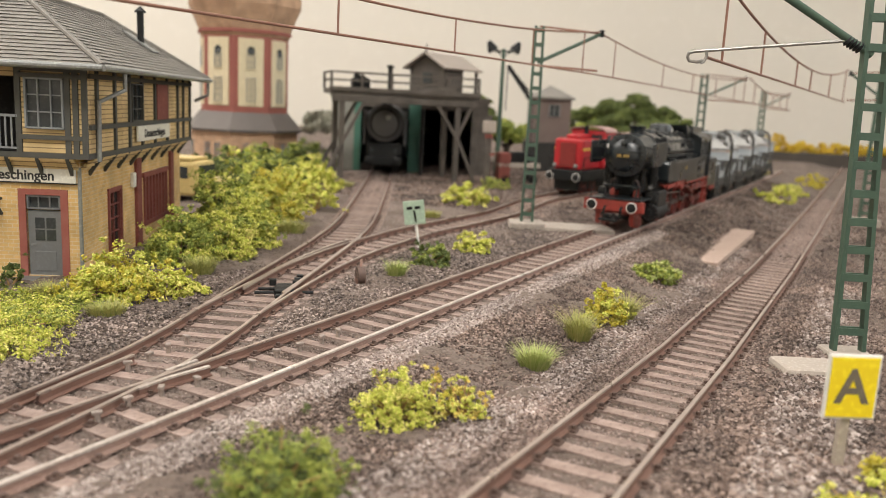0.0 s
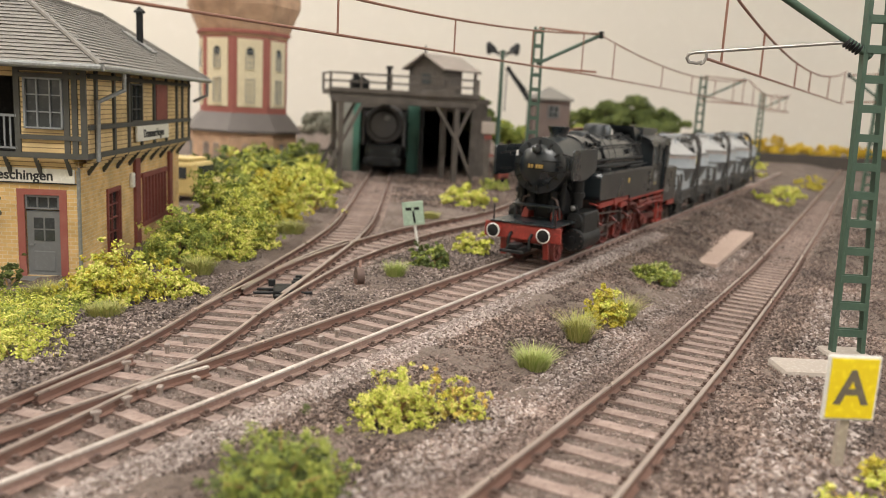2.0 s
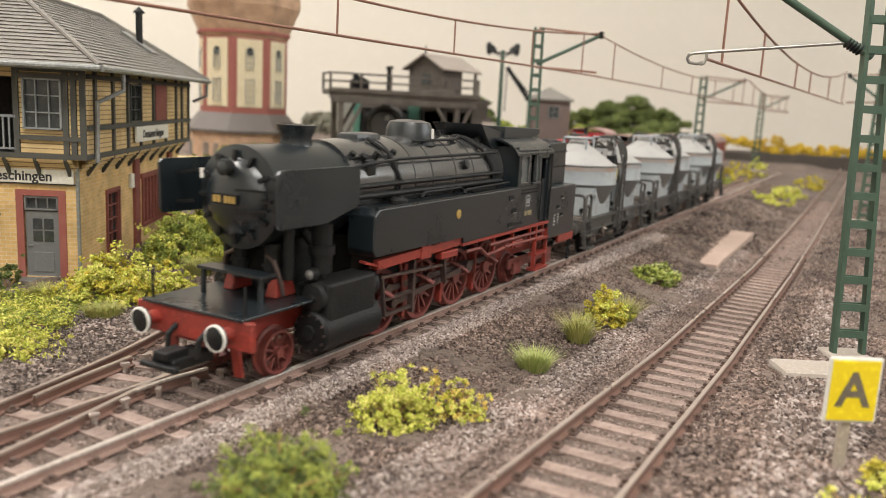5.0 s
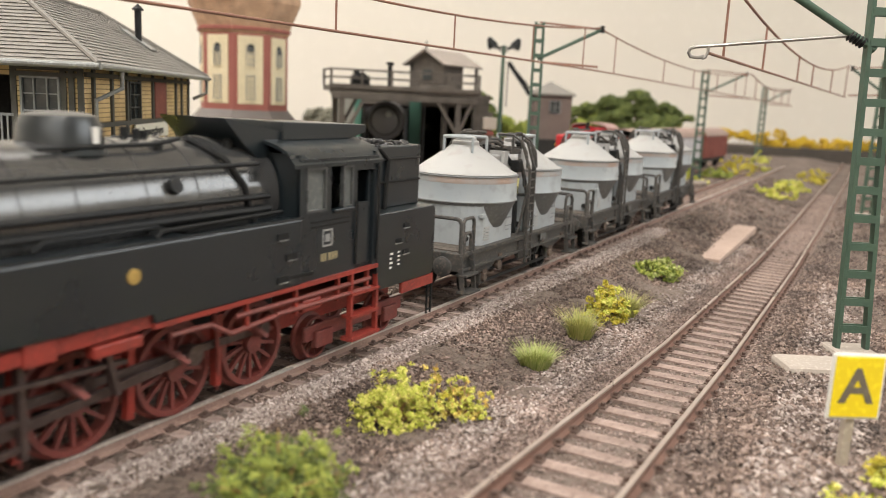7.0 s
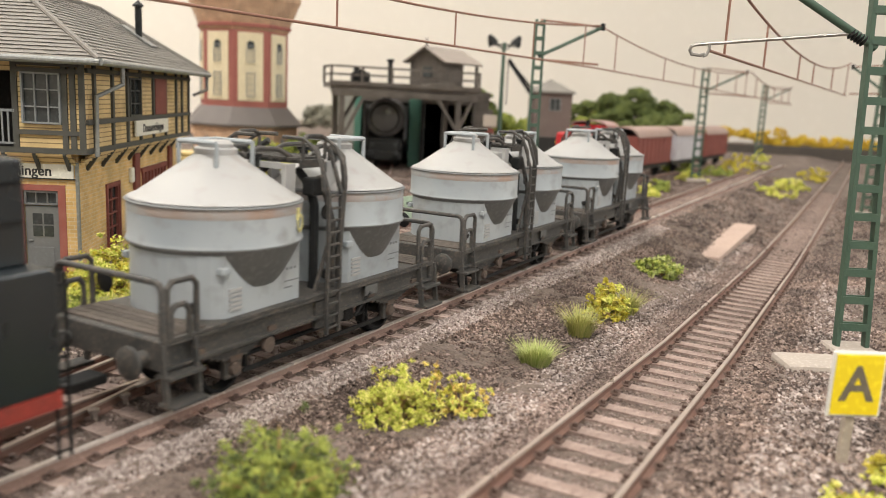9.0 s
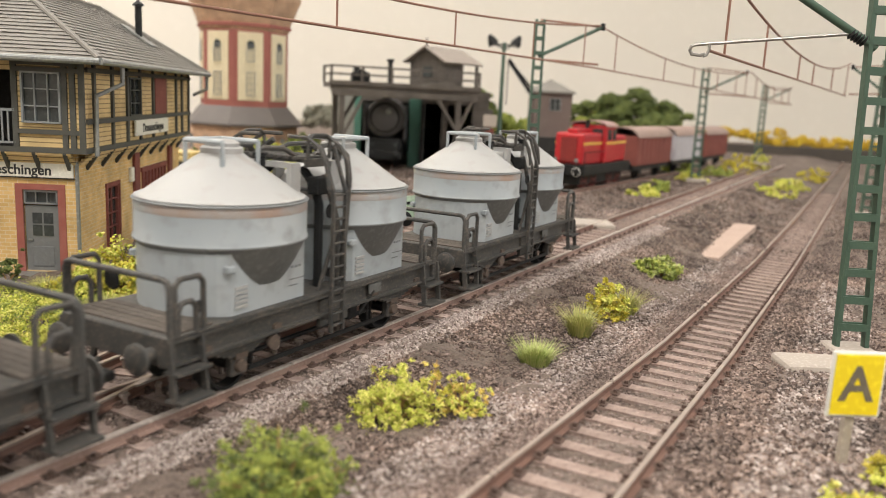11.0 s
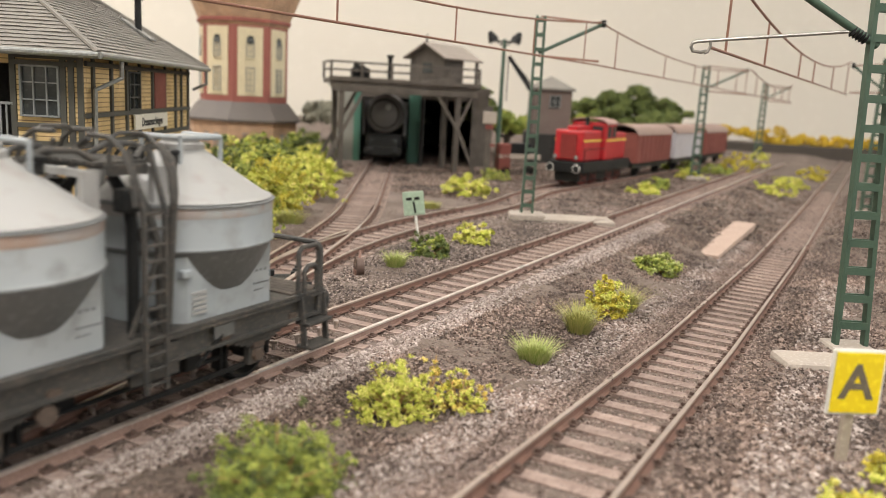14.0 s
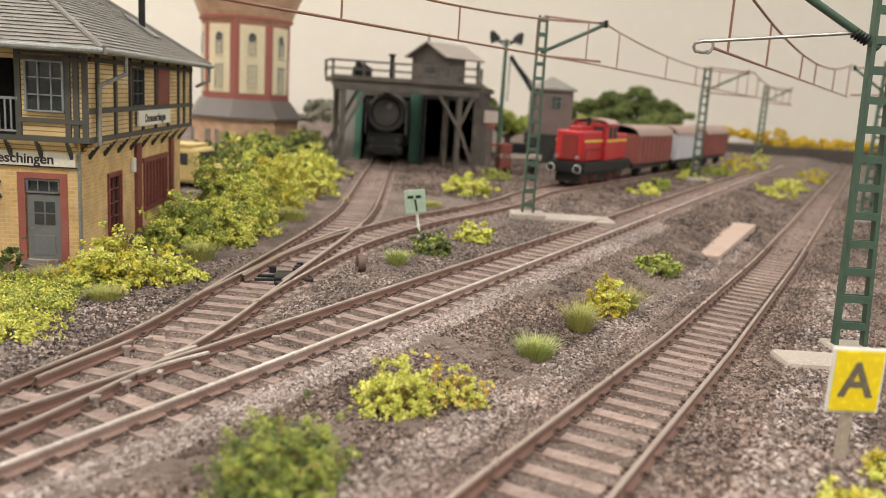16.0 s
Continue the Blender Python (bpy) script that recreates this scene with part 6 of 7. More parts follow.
def mast(x, y, z, height, w0, w1, turn, arm, label, slab=None, arms=((102.0, 39.0), (82.0, 33.0))):
    """Lattice mast: two tapering channel legs joined by battens, on a concrete foot, with its cantilever."""
    t = thing("catenary_mast", x, y, z, turn, label, "catenary mast", "overhead line masts")
    part("foundation", Bm().box(-9, -8, -3, 9, 8, 4.2, bevel=0.8), CONC, t, "pale concrete foot")
    if slab:
        sx0, sy0, sx1, sy1 = slab
        part("foot_slab", Bm().box(sx0, sy0, -2.5, sx1, sy1, 3.0, bevel=0.9), CONC, t, "pale concrete slab")
    for s in (-1, 1):
        leg = Bm().bar((s * w0 / 2, 0, 4), (s * w1 / 2, 0, height), 1.1, 3.4, up=(0, 1, 0))
        part("leg", leg, MASTG, t)
    n = int(height / 7.2)
    for i in range(n):
        zz = 8 + (height - 10) * i / (n - 1)
        w = w0 + (w1 - w0) * (zz - 4) / (height - 4)
        for yy in (-1.7, 1.7):
            part("batten", Bm().box(-w / 2, yy - 0.25, zz - 0.9, w / 2, yy + 0.25, zz + 0.9), MASTG, t)
    if arm:
        zt, lt = arms[0]
        zl, ll = arms[1]
        cl = part("cantilever", Bm().rod((0, 0, zl + 2), (lt, 0, zt), 0.9, n=8), MASTG, t, "green cantilever strut", smooth=True)
        part("top_tie", Bm().rod((0, 0, zt + 2), (lt, 0, zt), 0.5, n=8), WIRE, cl)
        part("steady_arm", Bm().rod((0, 0, zl + 0.6), (ll, 0, zl - 0.6), 0.55, n=8), WIRE, cl)
        part("insulator", Bm().lathe([(0.6, 0), (1.5, 0.6), (0.6, 1.2), (1.5, 1.8), (0.6, 2.4), (1.5, 3.0), (0.6, 3.6)], 12, Matrix.Translation((lt, 0, zt - 1.8))), SOOT, cl, smooth=True)
    return t


mast(42.3, 405, -3.2, 102, 5.6, 3.8, 0, True, "green lattice catenary mast on a concrete foot", slab=(8, -10, 44, 10), arms=((99.8, 31.0), (82.3, 30.0)))
mast(216.5, 696, -3.6, 98.5, 7.0, 4.8, 0, True, "green-grey lattice catenary mast down the line", arms=((96.6, 35.0), (77.0, 40.0)))
mast(MAST3[0], MAST3[1], -4, 98, 7.0, 4.8, 0, True, "grey lattice catenary mast near the hedge", arms=((94.6, 30.0), (77.0, 34.0)))
mast(304, 572, -12, 112, 7.0, 4.8, 180, True, "grey lattice catenary mast of the side track", arms=((106.0, 24.0), (88.0, 24.0)))


def near_mast():
    t = thing("catenary_mast", 114, 211.7, -7, 0, "tall green lattice mast beside the side track", "catenary mast", "overhead line masts")
    part("foundation", Bm().box(-6, -6, -3, 6, 6, 3.4, bevel=1.0), CONC, t, "pale concrete foot")
    part("foot_slab", Bm().box(-27.5, -25, -3, -7, -13, 5.0, bevel=1.2), CONC, t, "pale concrete slab")
    H = 118
    def off(z):
        return -4.6 * (z / 95.0)
    for s in (-1, 1):
        w0, w1 = 8.0, 4.6
        leg = Bm().bar((s * w0 / 2, 0, 3), (off(H) + s * w1 / 2, 0, H), 1.15, 2.4, up=(0, 1, 0))
        part("leg", leg, MASTG, t)
    for i in range(15):
        z = 9 + i * 7.6
        w = 8.0 + (4.6 - 8.0) * z / H
        for yy in (-1.1, 1.1):
            part("batten", Bm().box(off(z) - w / 2, yy - 0.25, z - 1.0, off(z) + w / 2, yy + 0.25, z + 1.0), MASTG, t)
    ins = Bm()
    for k in range(5):
        ins.lathe([(0.9, 0), (1.55, 0.35), (0.9, 0.9)], 14, Matrix.Translation((-8.0 - k * 0.85, 0, 84.6 + k * 0.42)) @ Matrix.Rotation(radians(-63), 4, "Y"))
    part("cantilever", Bm().rod((-5, 0, 83.2), (-40, 0, 103), 1.05, n=12), MASTG, t, "green cantilever tube", smooth=True)
    part("insulator", ins, SOOT, t, "black ribbed insulator", smooth=True)
    sa = Bm().tube([(-10.5, 0, 86.6), (-51, 0, 81.9)], 0.45, 8)
    sa.tube([(-51, 0, 81.9), (-52.3, 0, 81.4), (-52.6, 0, 80.4), (-52, 0, 79.4), (-50, 0, 79.2), (-48.6, 0, 79.6)], 0.45, 8)
    sa.tube([(-47.8, 0, 82.4), (-47.6, 0, 80.8), (-48.2, 0, 79.4), (-49, 0, 79)], 0.4, 8)
    part("steady_arm", sa, SILVER, t, "bare silver steady arm with a hooked end", smooth=True)
    return t


near_mast()


def overhead(name, p, q, sag, top, drops, label, r=0.38, low=None):
    """Contact wire with a sagging carrier above it and droppers between."""
    t = thing(name, 0, 0, 0, 0, label, "overhead wire")
    p, q = Vector(p), Vector(q)
    part("contact_wire", Bm().rod(p, q, r, n=8), WIRE, t, smooth=True)
    pts = []
    for i in range(25):
        u = i / 24
        c = p.lerp(q, u)
        pts.append((c.x, c.y, c.z + top - 4 * sag * u * (1 - u)))
    part("carrier_wire", Bm().tube(pts, r, 8), WIRE, t, smooth=True)
    for u in drops:
        c = p.lerp(q, u)
        part("dropper", Bm().rod(c, (c.x, c.y, c.z + top - 4 * sag * u * (1 - u)), r * 0.85, n=6), WIRE, t)
    return t


M1, M2 = Vector((71.6, 404.6, 76.7)), Vector((255.5, 696.2, 73.0))
D3 = Vector((0.4787, 0.878, 0))
M3 = Vector((MAST3[0] + 33, MAST3[1], 73.0))
overhead("overhead_wire", M1 - D3 * 420 + Vector((0, 0, -3.2)), M1, 10.3, 20.5, (0.3, 0.491, 0.647, 0.806, 0.952), "rusty overhead wire with droppers above the main line")
overhead("overhead_wire", M1, M2, 8.6, 20.5, (0.07, 0.31, 0.5, 0.68, 0.85, 0.95), "rusty overhead wire with droppers above the main line")
overhead("overhead_wire", M2, M3, 8.6, 20.5, (0.1, 0.3, 0.5, 0.7, 0.9), "rusty overhead wire with droppers above the main line", r=0.5)
overhead("overhead_wire", (66.5, 211.7, 73.5), (278, 572, 74), 12.3, 22.3, (0.042, 0.192, 0.398, 0.522, 0.74, 0.97), "rusty overhead wire hooked to the silver arm of the mast", r=0.42)


def board_sign():
    yel = mat("yellow_sign_face", (0.85, 0.66, 0.015), (0.8, 0.6, 0.012), rough=0.45, big=60, bump=0.02)
    t = thing("lineside_sign", 69.0, 125.0, -1.2, 3, "yellow square sign with white edge and letter A on a post", "sign")
    part("post", Bm().box(-0.75, -0.3, -3, 0.75, 0.9, 17.0), mat("pale_post", (0.42, 0.36, 0.29), rough=0.8), t, "pale weathered post")
    bd = part("board", Bm().box(-4.5, -0.9, 11.0, 4.5, -0.3, 22.2, bevel=0.25), WHITE, t, "white edged board")
    part("face", Bm().box(-4.05, -1.1, 11.45, 4.05, -0.88, 21.75, bevel=0.1), yel, bd, "yellow face")
    lettering("letter", "A", 8.2, bd, at(-0.05, -1.14, 16.5, 90, 0, 0), mat("grey_letter", (0.16, 0.135, 0.1), rough=0.6))
    return t


board_sign()


def green_sign():
    g = mat("pale_green_sign", (0.4, 0.52, 0.4), (0.35, 0.46, 0.35), rough=0.6, big=90)
    t = thing("lineside_sign", -9.6, 328, -3.5, 0, "pale green sign on a leaning white post", "sign")
    part("post", Bm().rod((0, 0, -2), (-3.6, 0, 20), 0.6, n=10), WHITE, t, "white leaning post", smooth=True)
    bd = part("board", Bm().box(-4.4, -0.4, -5, 4.4, 0.2, 5, bevel=0.2), g, t, at=at(-3.2, -0.6, 16.6, 0, -8, 0))
    part("mark", Bm().box(-3.0, -0.6, 1.4, -0.6, -0.4, 2.6).box(0.4, -0.6, 1.4, 2.6, -0.4, 2.6).bar((0, -0.5, 1), (0.4, -0.5, -4), 0.8, 0.3, up=(0, 1, 0)), SOOT, bd)
    return t


green_sign()


def twin_lamp():
    t = thing("yard_lamp", 43, 700, -4, 0, "tall green yard lamp with two floodlight heads", "street lamp")
    part("pole", Bm().rod((0, 0, 0), (0, 0, 112), 2.2, 1.5, n=12), MASTG, t, smooth=True)
    part("cross_arm", Bm().bar((-9, 0, 110), (9, 0, 110), 1.6, 1.6).bar((0, 0, 106), (-7, 0, 110), 1, 1).bar((0, 0, 106), (7, 0, 110), 1, 1), SOOT, t)
    for s in (-1, 1):
        hd = part("lamp_head", Bm().lathe([(4.6, 0), (4.2, 3), (2.0, 8), (1.2, 9)], 20, Matrix.Translation((s * 9, 0, 110)) @ Matrix.Rotation(radians(s * 28), 4, "Y")), SOOT, t, "dark lamp head", smooth=True)
        part("lamp_glass", Bm().lathe([(3.9, -0.6), (4.1, 0.1), (0.05, 0.2)], 20, Matrix.Translation((s * 9, 0, 110)) @ Matrix.Rotation(radians(s * 28), 4, "Y")), LENS, hd, smooth=True)
    return t


twin_lamp()


def loading_crane():
    t = thing("loading_crane", 79, 812, -4, 0, "dark loading crane with a slanting jib", "crane")
    part("jib", Bm().bar((8, 0, 62), (-24, 0, 104), 4, 3, up=(0, 1, 0)), SOOT, t)
    part("jib_brace", Bm().bar((8, 0, 70), (-20, 0, 100), 1.4, 1.4, up=(0, 1, 0)), SOOT, t)
    part("cable", Bm().rod((-24, 0, 103), (-24, 0, 60), 0.6, n=6), SOOT, t)
    part("column", Bm().bar((6, 0, 0), (6, 0, 68), 6, 6, up=(0, 1, 0)), SOOT, t)
    return t


loading_crane()


def shunting_signal():
    t = thing("shunting_signal", 30, 604, -4, 0, "weathered signal post with small red plates", "signal")
    part("post", Bm().box(-2, -2, 0, 2, 2, 56), OLDWOOD, t)
    part("plate", Bm().box(-3, -2.8, 39, 3, -2, 42).box(1, -2.8, 26, 5, -2, 28), REDWOOD, t, "red signal plate")
    part("cabinet", Bm().box(-5, -3, 43, 5, 4, 52, bevel=0.6), CONC, t)
    return t


shunting_signal()


def flat_truck():
    t = thing("flat_truck", 58, 660, -4, 15, "small flat truck with pale load beside the shed", "truck")
    part("bed", Bm().box(-18, -6, 14, 18, 6, 18, bevel=0.5), CONC, t)
    part("load", Bm().box(-8, -5, 18, 10, 5, 27, bevel=1.5), SOOT, t)
    part("cab", Bm().box(-18, -6, 4, -8, 6, 26, bevel=1.2), REDWOOD, t)
    for x in (-12, 12):
        part("wheel", Bm().rod((x, -6, 4), (x, 6, 4), 4, n=14), SOOT, t)
    return t


flat_truck()


def slab(x0, y0, x1, y1, w, label):
    d = Vector((x1 - x0, y1 - y0))
    z = ground_z((x0 + x1) / 2, (y0 + y1) / 2)
    t = thing("concrete_slab", x0, y0, z - 1.5, math.degrees(math.atan2(d.y, d.x)) - 90, label, "slab")
    part("plate", Bm().box(-w / 2, 0, -1, w / 2, d.length, 3.0, bevel=0.4), mat("pale_pinkish_board", (0.44, 0.33, 0.27), (0.38, 0.28, 0.23), rough=0.9, big=60), t)
    return t


slab(122, 368, 184, 486, 16, "pale pinkish flat slab lying between the tracks")
slab(272, 400, 300, 470, 22, "pale flat slab lying beside the mast")


def point_lever():
    t = thing("point_lever", -27, 257, -2.6, 20, "rusty point lever with a round counterweight", "point lever")
    part("base", Bm().box(-3.5, -2.5, -0.6, 3.5, 2.5, 0.6, bevel=0.2).box(2, -6, -0.6, 4, 8, 0.3), IRONM, t)
    part("weight", Bm().rod((-1.2, 0, 3.2), (1.2, 0, 3.2), 2.9, n=20).rod((-1.5, 0, 3.2), (1.5, 0, 3.2), 1.1, n=12), IRONM, t, "dark round counterweight", smooth=True)
    part("lever", Bm().bar((0, 0, 3), (1, 3, 8), 0.8, 0.8).box(-1.6, -1.6, 0.4, 1.6, 1.6, 2.4, bevel=0.3), RAILM, t)
    return t


point_lever()


def short_rail(path, label, bright=False, z=0.0):
    """Check rails, wing rails and blades of the turnouts."""
    t = thing("guard_rail", 0, 0, 0, 0, label, "rail")
    pts = line_points(path, 3.0)
    V, F = rail_mesh(pts, 0, lambda x, y: z, 0, 1.7, 0.42)
    r = raw("web", V, F, RAILM)
    r.parent = t
    V, F = rail_mesh(pts, 0, lambda x, y: z + 0.06, 1.55, 3, 0.44)
    hd = raw("head", V, F, BRIGHTM if bright else HEADM)
    hd.parent = t
    return t


short_rail([(-75.5, 141.5), (-72.8, 151.1), (-67.0, 168.3)], "rusty check rail beside the siding rail")
short_rail([(-58.5, 147.2), (-54.6, 154.6), (-47.6, 164.2)], "wing rail with polished head at the crossing", True)
short_rail([(-56.9, 157.8), (-51.3, 168.3)], "short wing rail with polished head", True, 0.05)
short_rail([(-60.0, 233.3), (-57.6, 252.4), (-55.4, 268.2)], "rusty check rail beside the siding rail")
short_rail([(-47.5, 230.8), (-43.3, 266.2), (-39.3, 309.2), (-35.9, 338.8)], "rusty blade rail of the far turnout")
short_rail([(-60.4, 234.8), (-55.8, 270.1), (-49.1, 300.5), (-39.9, 331.2)], "rusty blade rail of the far turnout")


def point_motor():
    t = thing("point_motor_cover", -48.5, 238, -2.2, 12, "black point motor cover between the rails", "point motor")
    part("cover", Bm().box(-3, -4, -0.5, 3, 4, 2.0, bevel=0.4), SOOT, t)
    part("rod", Bm().rod((-9, 0, 0.4), (9, 0, 0.4), 0.5, n=8).rod((-8, 5, 0.4), (8, 5, 0.4), 0.5, n=8), SOOT, t)
    for x, y in ((3.8, 9.5), (4.4, 13.5), (5.2, 18.0), (-3.5, 11.5)):
        part("lock_block", Bm().box(x - 1.1, y - 1.1, -0.5, x + 1.1, y + 1.1, 2.1, bevel=0.25), SOOT, t)
    part("cover_ribs", Bm().box(-2.6, -8, -0.5, 2.4, -5.4, 1.4, bevel=0.3).box(-2.2, 5.6, -0.5, 2.6, 8, 1.6, bevel=0.3), SOOT, t)
    return t


point_motor()

# ---- plants and loose stones ----
LEAF = {
    "yellow": leaf_mat("yellow_green_leaves", (0.36, 0.41, 0.04), (0.56, 0.58, 0.09), (0.78, 0.68, 0.22)),
    "green": leaf_mat("mid_green_leaves", (0.15, 0.2, 0.034), (0.26, 0.31, 0.052), (0.42, 0.44, 0.085)),
    "dark": leaf_mat("dark_green_leaves", (0.06, 0.085, 0.022), (0.10, 0.13, 0.03), (0.17, 0.2, 0.045)),
    "gold": leaf_mat("golden_leaves", (0.42, 0.38, 0.03), (0.54, 0.46, 0.04), (0.6, 0.48, 0.08)),
    "autumn": leaf_mat("orange_yellow_leaves", (0.6, 0.4, 0.02), (0.5, 0.3, 0.02), (0.66, 0.5, 0.04)),
    # greyed leaf colours carry the haze of distance
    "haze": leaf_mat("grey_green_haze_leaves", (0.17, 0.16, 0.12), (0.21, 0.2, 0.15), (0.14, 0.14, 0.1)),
    "amber": leaf_mat("amber_withered_leaves", (0.74, 0.58, 0.12), (0.7, 0.6, 0.14), (0.78, 0.5, 0.14)),
    "straw": leaf_mat("straw_green_blades", (0.36, 0.36, 0.1), (0.46, 0.42, 0.15), (0.24, 0.3, 0.07)),
    "lime": leaf_mat("fresh_green_blades", (0.28, 0.36, 0.09), (0.4, 0.45, 0.14), (0.52, 0.5, 0.22)),
}
TWIG = mat("tan_twigs", (0.42, 0.27, 0.1), (0.3, 0.18, 0.07), rough=0.8)
BARK = mat("brown_bark", (0.1, 0.075, 0.055), rough=0.9)


def leaf_cloud(lobes, count, size):
    """Small folded leaves scattered over the shells of several uneven lobes."""
    V, F = [], []
    weights = np.array([l[3] * l[3] for l in lobes])
    weights = weights / weights.sum()
    picks = RNG.choice(len(lobes), count, p=weights)
    for i in picks:
        cx, cy, cz, r, k = lobes[i]
        d = RNG.normal(0, 1, 3)
        d /= np.linalg.norm(d)
        if d[2] < -0.55:
            d[2] *= -1
        bump = 1 + 0.28 * noise.noise((cx + d[0] * 2.2, cy + d[1] * 2.2, cz + d[2] * 2.2))
        rad = r * bump * (1 - abs(RNG.normal(0, 0.16)))
        c = np.array([cx + d[0] * rad, cy + d[1] * rad, cz + d[2] * rad * k])
        s = size * RNG.uniform(0.6, 1.35)
        n = d + RNG.normal(0, 0.55, 3)
        n /= np.linalg.norm(n)
        a = np.cross(n, RNG.normal(0, 1, 3))
        a /= np.linalg.norm(a)
        b = np.cross(n, a)
        o = len(V)
        V += [c - a * s * 0.55, c + b * s * 0.36 - n * s * 0.12, c + a * s * 0.55, c - b * s * 0.36 - n * s * 0.12, c + n * s * 0.1]
        F += [(o, o + 1, o + 4), (o + 1, o + 2, o + 4), (o + 2, o + 3, o + 4), (o + 3, o, o + 4)]
    return np.array(V), F


def clumps(r, h, stretch, rr, count, size, spiky=0.16):
    """Leaves gathered in little clumps at the ends of unseen sprigs, with gaps between and a ragged outline."""
    n = max(12, count // 24)
    d = rr.normal(0, 1, (n, 3))
    d[:, 2] = np.abs(d[:, 2]) * 0.9 + 0.05
    d /= np.linalg.norm(d, axis=1)[:, None]
    off = rr.uniform(0, 50, 3)
    lump = np.array([noise.noise(Vector(v * 2.1 + off)) + 0.5 * noise.noise(Vector(v * 4.7 + off)) for v in d])
    reach = (0.88 + 0.42 * lump) * rr.uniform(0.25, 1.0, n) ** 0.38
    tips = rr.uniform(0, 1, n) < spiky
    reach[tips] *= rr.uniform(1.05, 1.3, tips.sum())
    C = d * reach[:, None] * np.array([r * stretch, r, h])
    R = r * rr.uniform(0.06, 0.14, n)
    R[tips] *= 0.6
    pick = rr.integers(0, n, count)
    q = rr.normal(0, 0.55, (count, 3))
    c = C[pick] + q * R[pick][:, None] * np.array([1, 1, 0.8])
    c[:, 2] = np.maximum(c[:, 2], 0.15)
    nn = d[pick] * 0.7 + rr.normal(0, 0.6, (count, 3)) + np.array([0, 0, 0.3])
    nn /= np.linalg.norm(nn, axis=1)[:, None]
    a = np.cross(nn, rr.normal(0, 1, (count, 3)))
    a /= np.linalg.norm(a, axis=1)[:, None]
    b = np.cross(nn, a)
    s = (size * rr.uniform(0.55, 1.35, count))[:, None]
    V = np.stack([c - a * s * 0.55, c + b * s * 0.36 - nn * s * 0.12, c + a * s * 0.55, c - b * s * 0.36 - nn * s * 0.12, c + nn * s * 0.1], 1).reshape(-1, 3)
    F = (np.array([(0, 1, 4), (1, 2, 4), (2, 3, 4), (3, 0, 4)])[None] + (np.arange(count) * 5)[:, None, None]).reshape(-1, 3)
    return V, F, C


def bush(x, y, r, h, kind, label, count=1500, leaf=1.15, twigs=10, stretch=1.0, second=None, seed=0, spiky=0.16):
    rr = np.random.default_rng(seed + int(abs(x) * 13 + y * 7))
    z = ground_z(x, y)
    t = thing("bush", x, y, z - 0.3, rr.uniform(0, 360), label, "bush")
    V, F, C = clumps(r, h, stretch, rr, int(count * 1.15), leaf * 0.9, spiky)
    raw("foliage", V, F, LEAF[kind]).parent = t
    if second:
        V, F, C2 = clumps(r * 1.02, h * 1.03, stretch, rr, count // 2, leaf * 0.9, spiky)
        raw("foliage", V, F, LEAF[second]).parent = t
    tw = Bm()
    for i in rr.integers(0, len(C), twigs + 6):
        tip = Vector(C[i])
        knee = Vector((tip.x * 0.45, tip.y * 0.45, tip.z * 0.6))
        tw.rod((tip.x * 0.15, tip.y * 0.15, -0.4), knee, 0.32, 0.22, n=5)
        tw.rod(knee, tip * rr.uniform(0.95, 1.12), 0.2, 0.1, n=5)
    part("brushwood", tw, TWIG, t)
    return t


def tuft(x, y, r, h, kind, label, count=260, z=None):
    z = ground_z(x, y) if z is None else z
    t = thing("grass_tuft", x, y, z, 0, label, "grass")
    V, F = [], []
    for i in range(int(count * 1.7)):
        a, d = RNG.uniform(0, 2 * math.pi), r * 0.45 * math.sqrt(RNG.uniform(0, 1))
        p = np.array([d * math.cos(a), d * math.sin(a), -0.4])
        out = np.array([math.cos(a), math.sin(a), 0]) * (d / r) * 1.9 + RNG.normal(0, 0.28, 3) * (1, 1, 0)
        hh = h * RNG.uniform(0.55, 1.1)
        mid, tip = p + out * hh * 0.3 + (0, 0, hh * 0.62), p + out * hh * 0.85 + (0, 0, hh)
        s = np.cross(out + (0.01, 0, 0), (0, 0, 1))
        s = s / (np.linalg.norm(s) + 1e-6) * 0.1
        o = len(V)
        V += [p - s, p + s, mid + s * 0.8, mid - s * 0.8, tip]
        F += [(o, o + 1, o + 2, o + 3), (o + 3, o + 2, o + 4)]
    me = bpy.data.meshes.new("turf")
    me.from_pydata((np.array(V) * MM).tolist(), [], F)
    me.materials.append(LEAF[kind])
    ob = new("turf", me)
    ob.parent = t
    return t


# beside the signal box
bush(-95, 225, 15, 14.5, "yellow", "ragged yellow-green bush with tan twigs by the signal box", 5200, 1.1, 46, second="gold", spiky=0.3)
bush(-78, 231, 9, 10, "yellow", "small yellow-green bush at the ballast edge", 1300, 1.4, 8)
bush(-94, 278, 14, 20, "green", "leafy green bush against the signal box wall", 7200, 1.15, 12, second="yellow")
bush(-81, 291, 12, 19, "yellow", "yellow-green bush beside the siding", 6200, 1.15, 12, second="green")
bush(-79, 316, 13, 22, "yellow", "bright yellow-green bush beside the siding", 6200, 1.2, 12, second="green")
bush(-96, 345, 18, 30, "green", "tall green bush beside the van", 5600, 1.4, 6, second="yellow")
bush(-85, 388, 18, 30, "yellow", "tall yellow-green bush beside the siding", 6200, 1.4, 8, second="gold")
bush(-72, 432, 15, 20, "yellow", "yellow bush beside the siding", 1500, 2.2, 4)
bush(-104, 470, 24, 34, "dark", "dark green bush behind the yellow ones", 1700, 2.4, 4, second="green")
bush(-92, 540, 22, 18, "yellow", "yellow-green bush by the coaling stage", 1500, 2.8, 4)
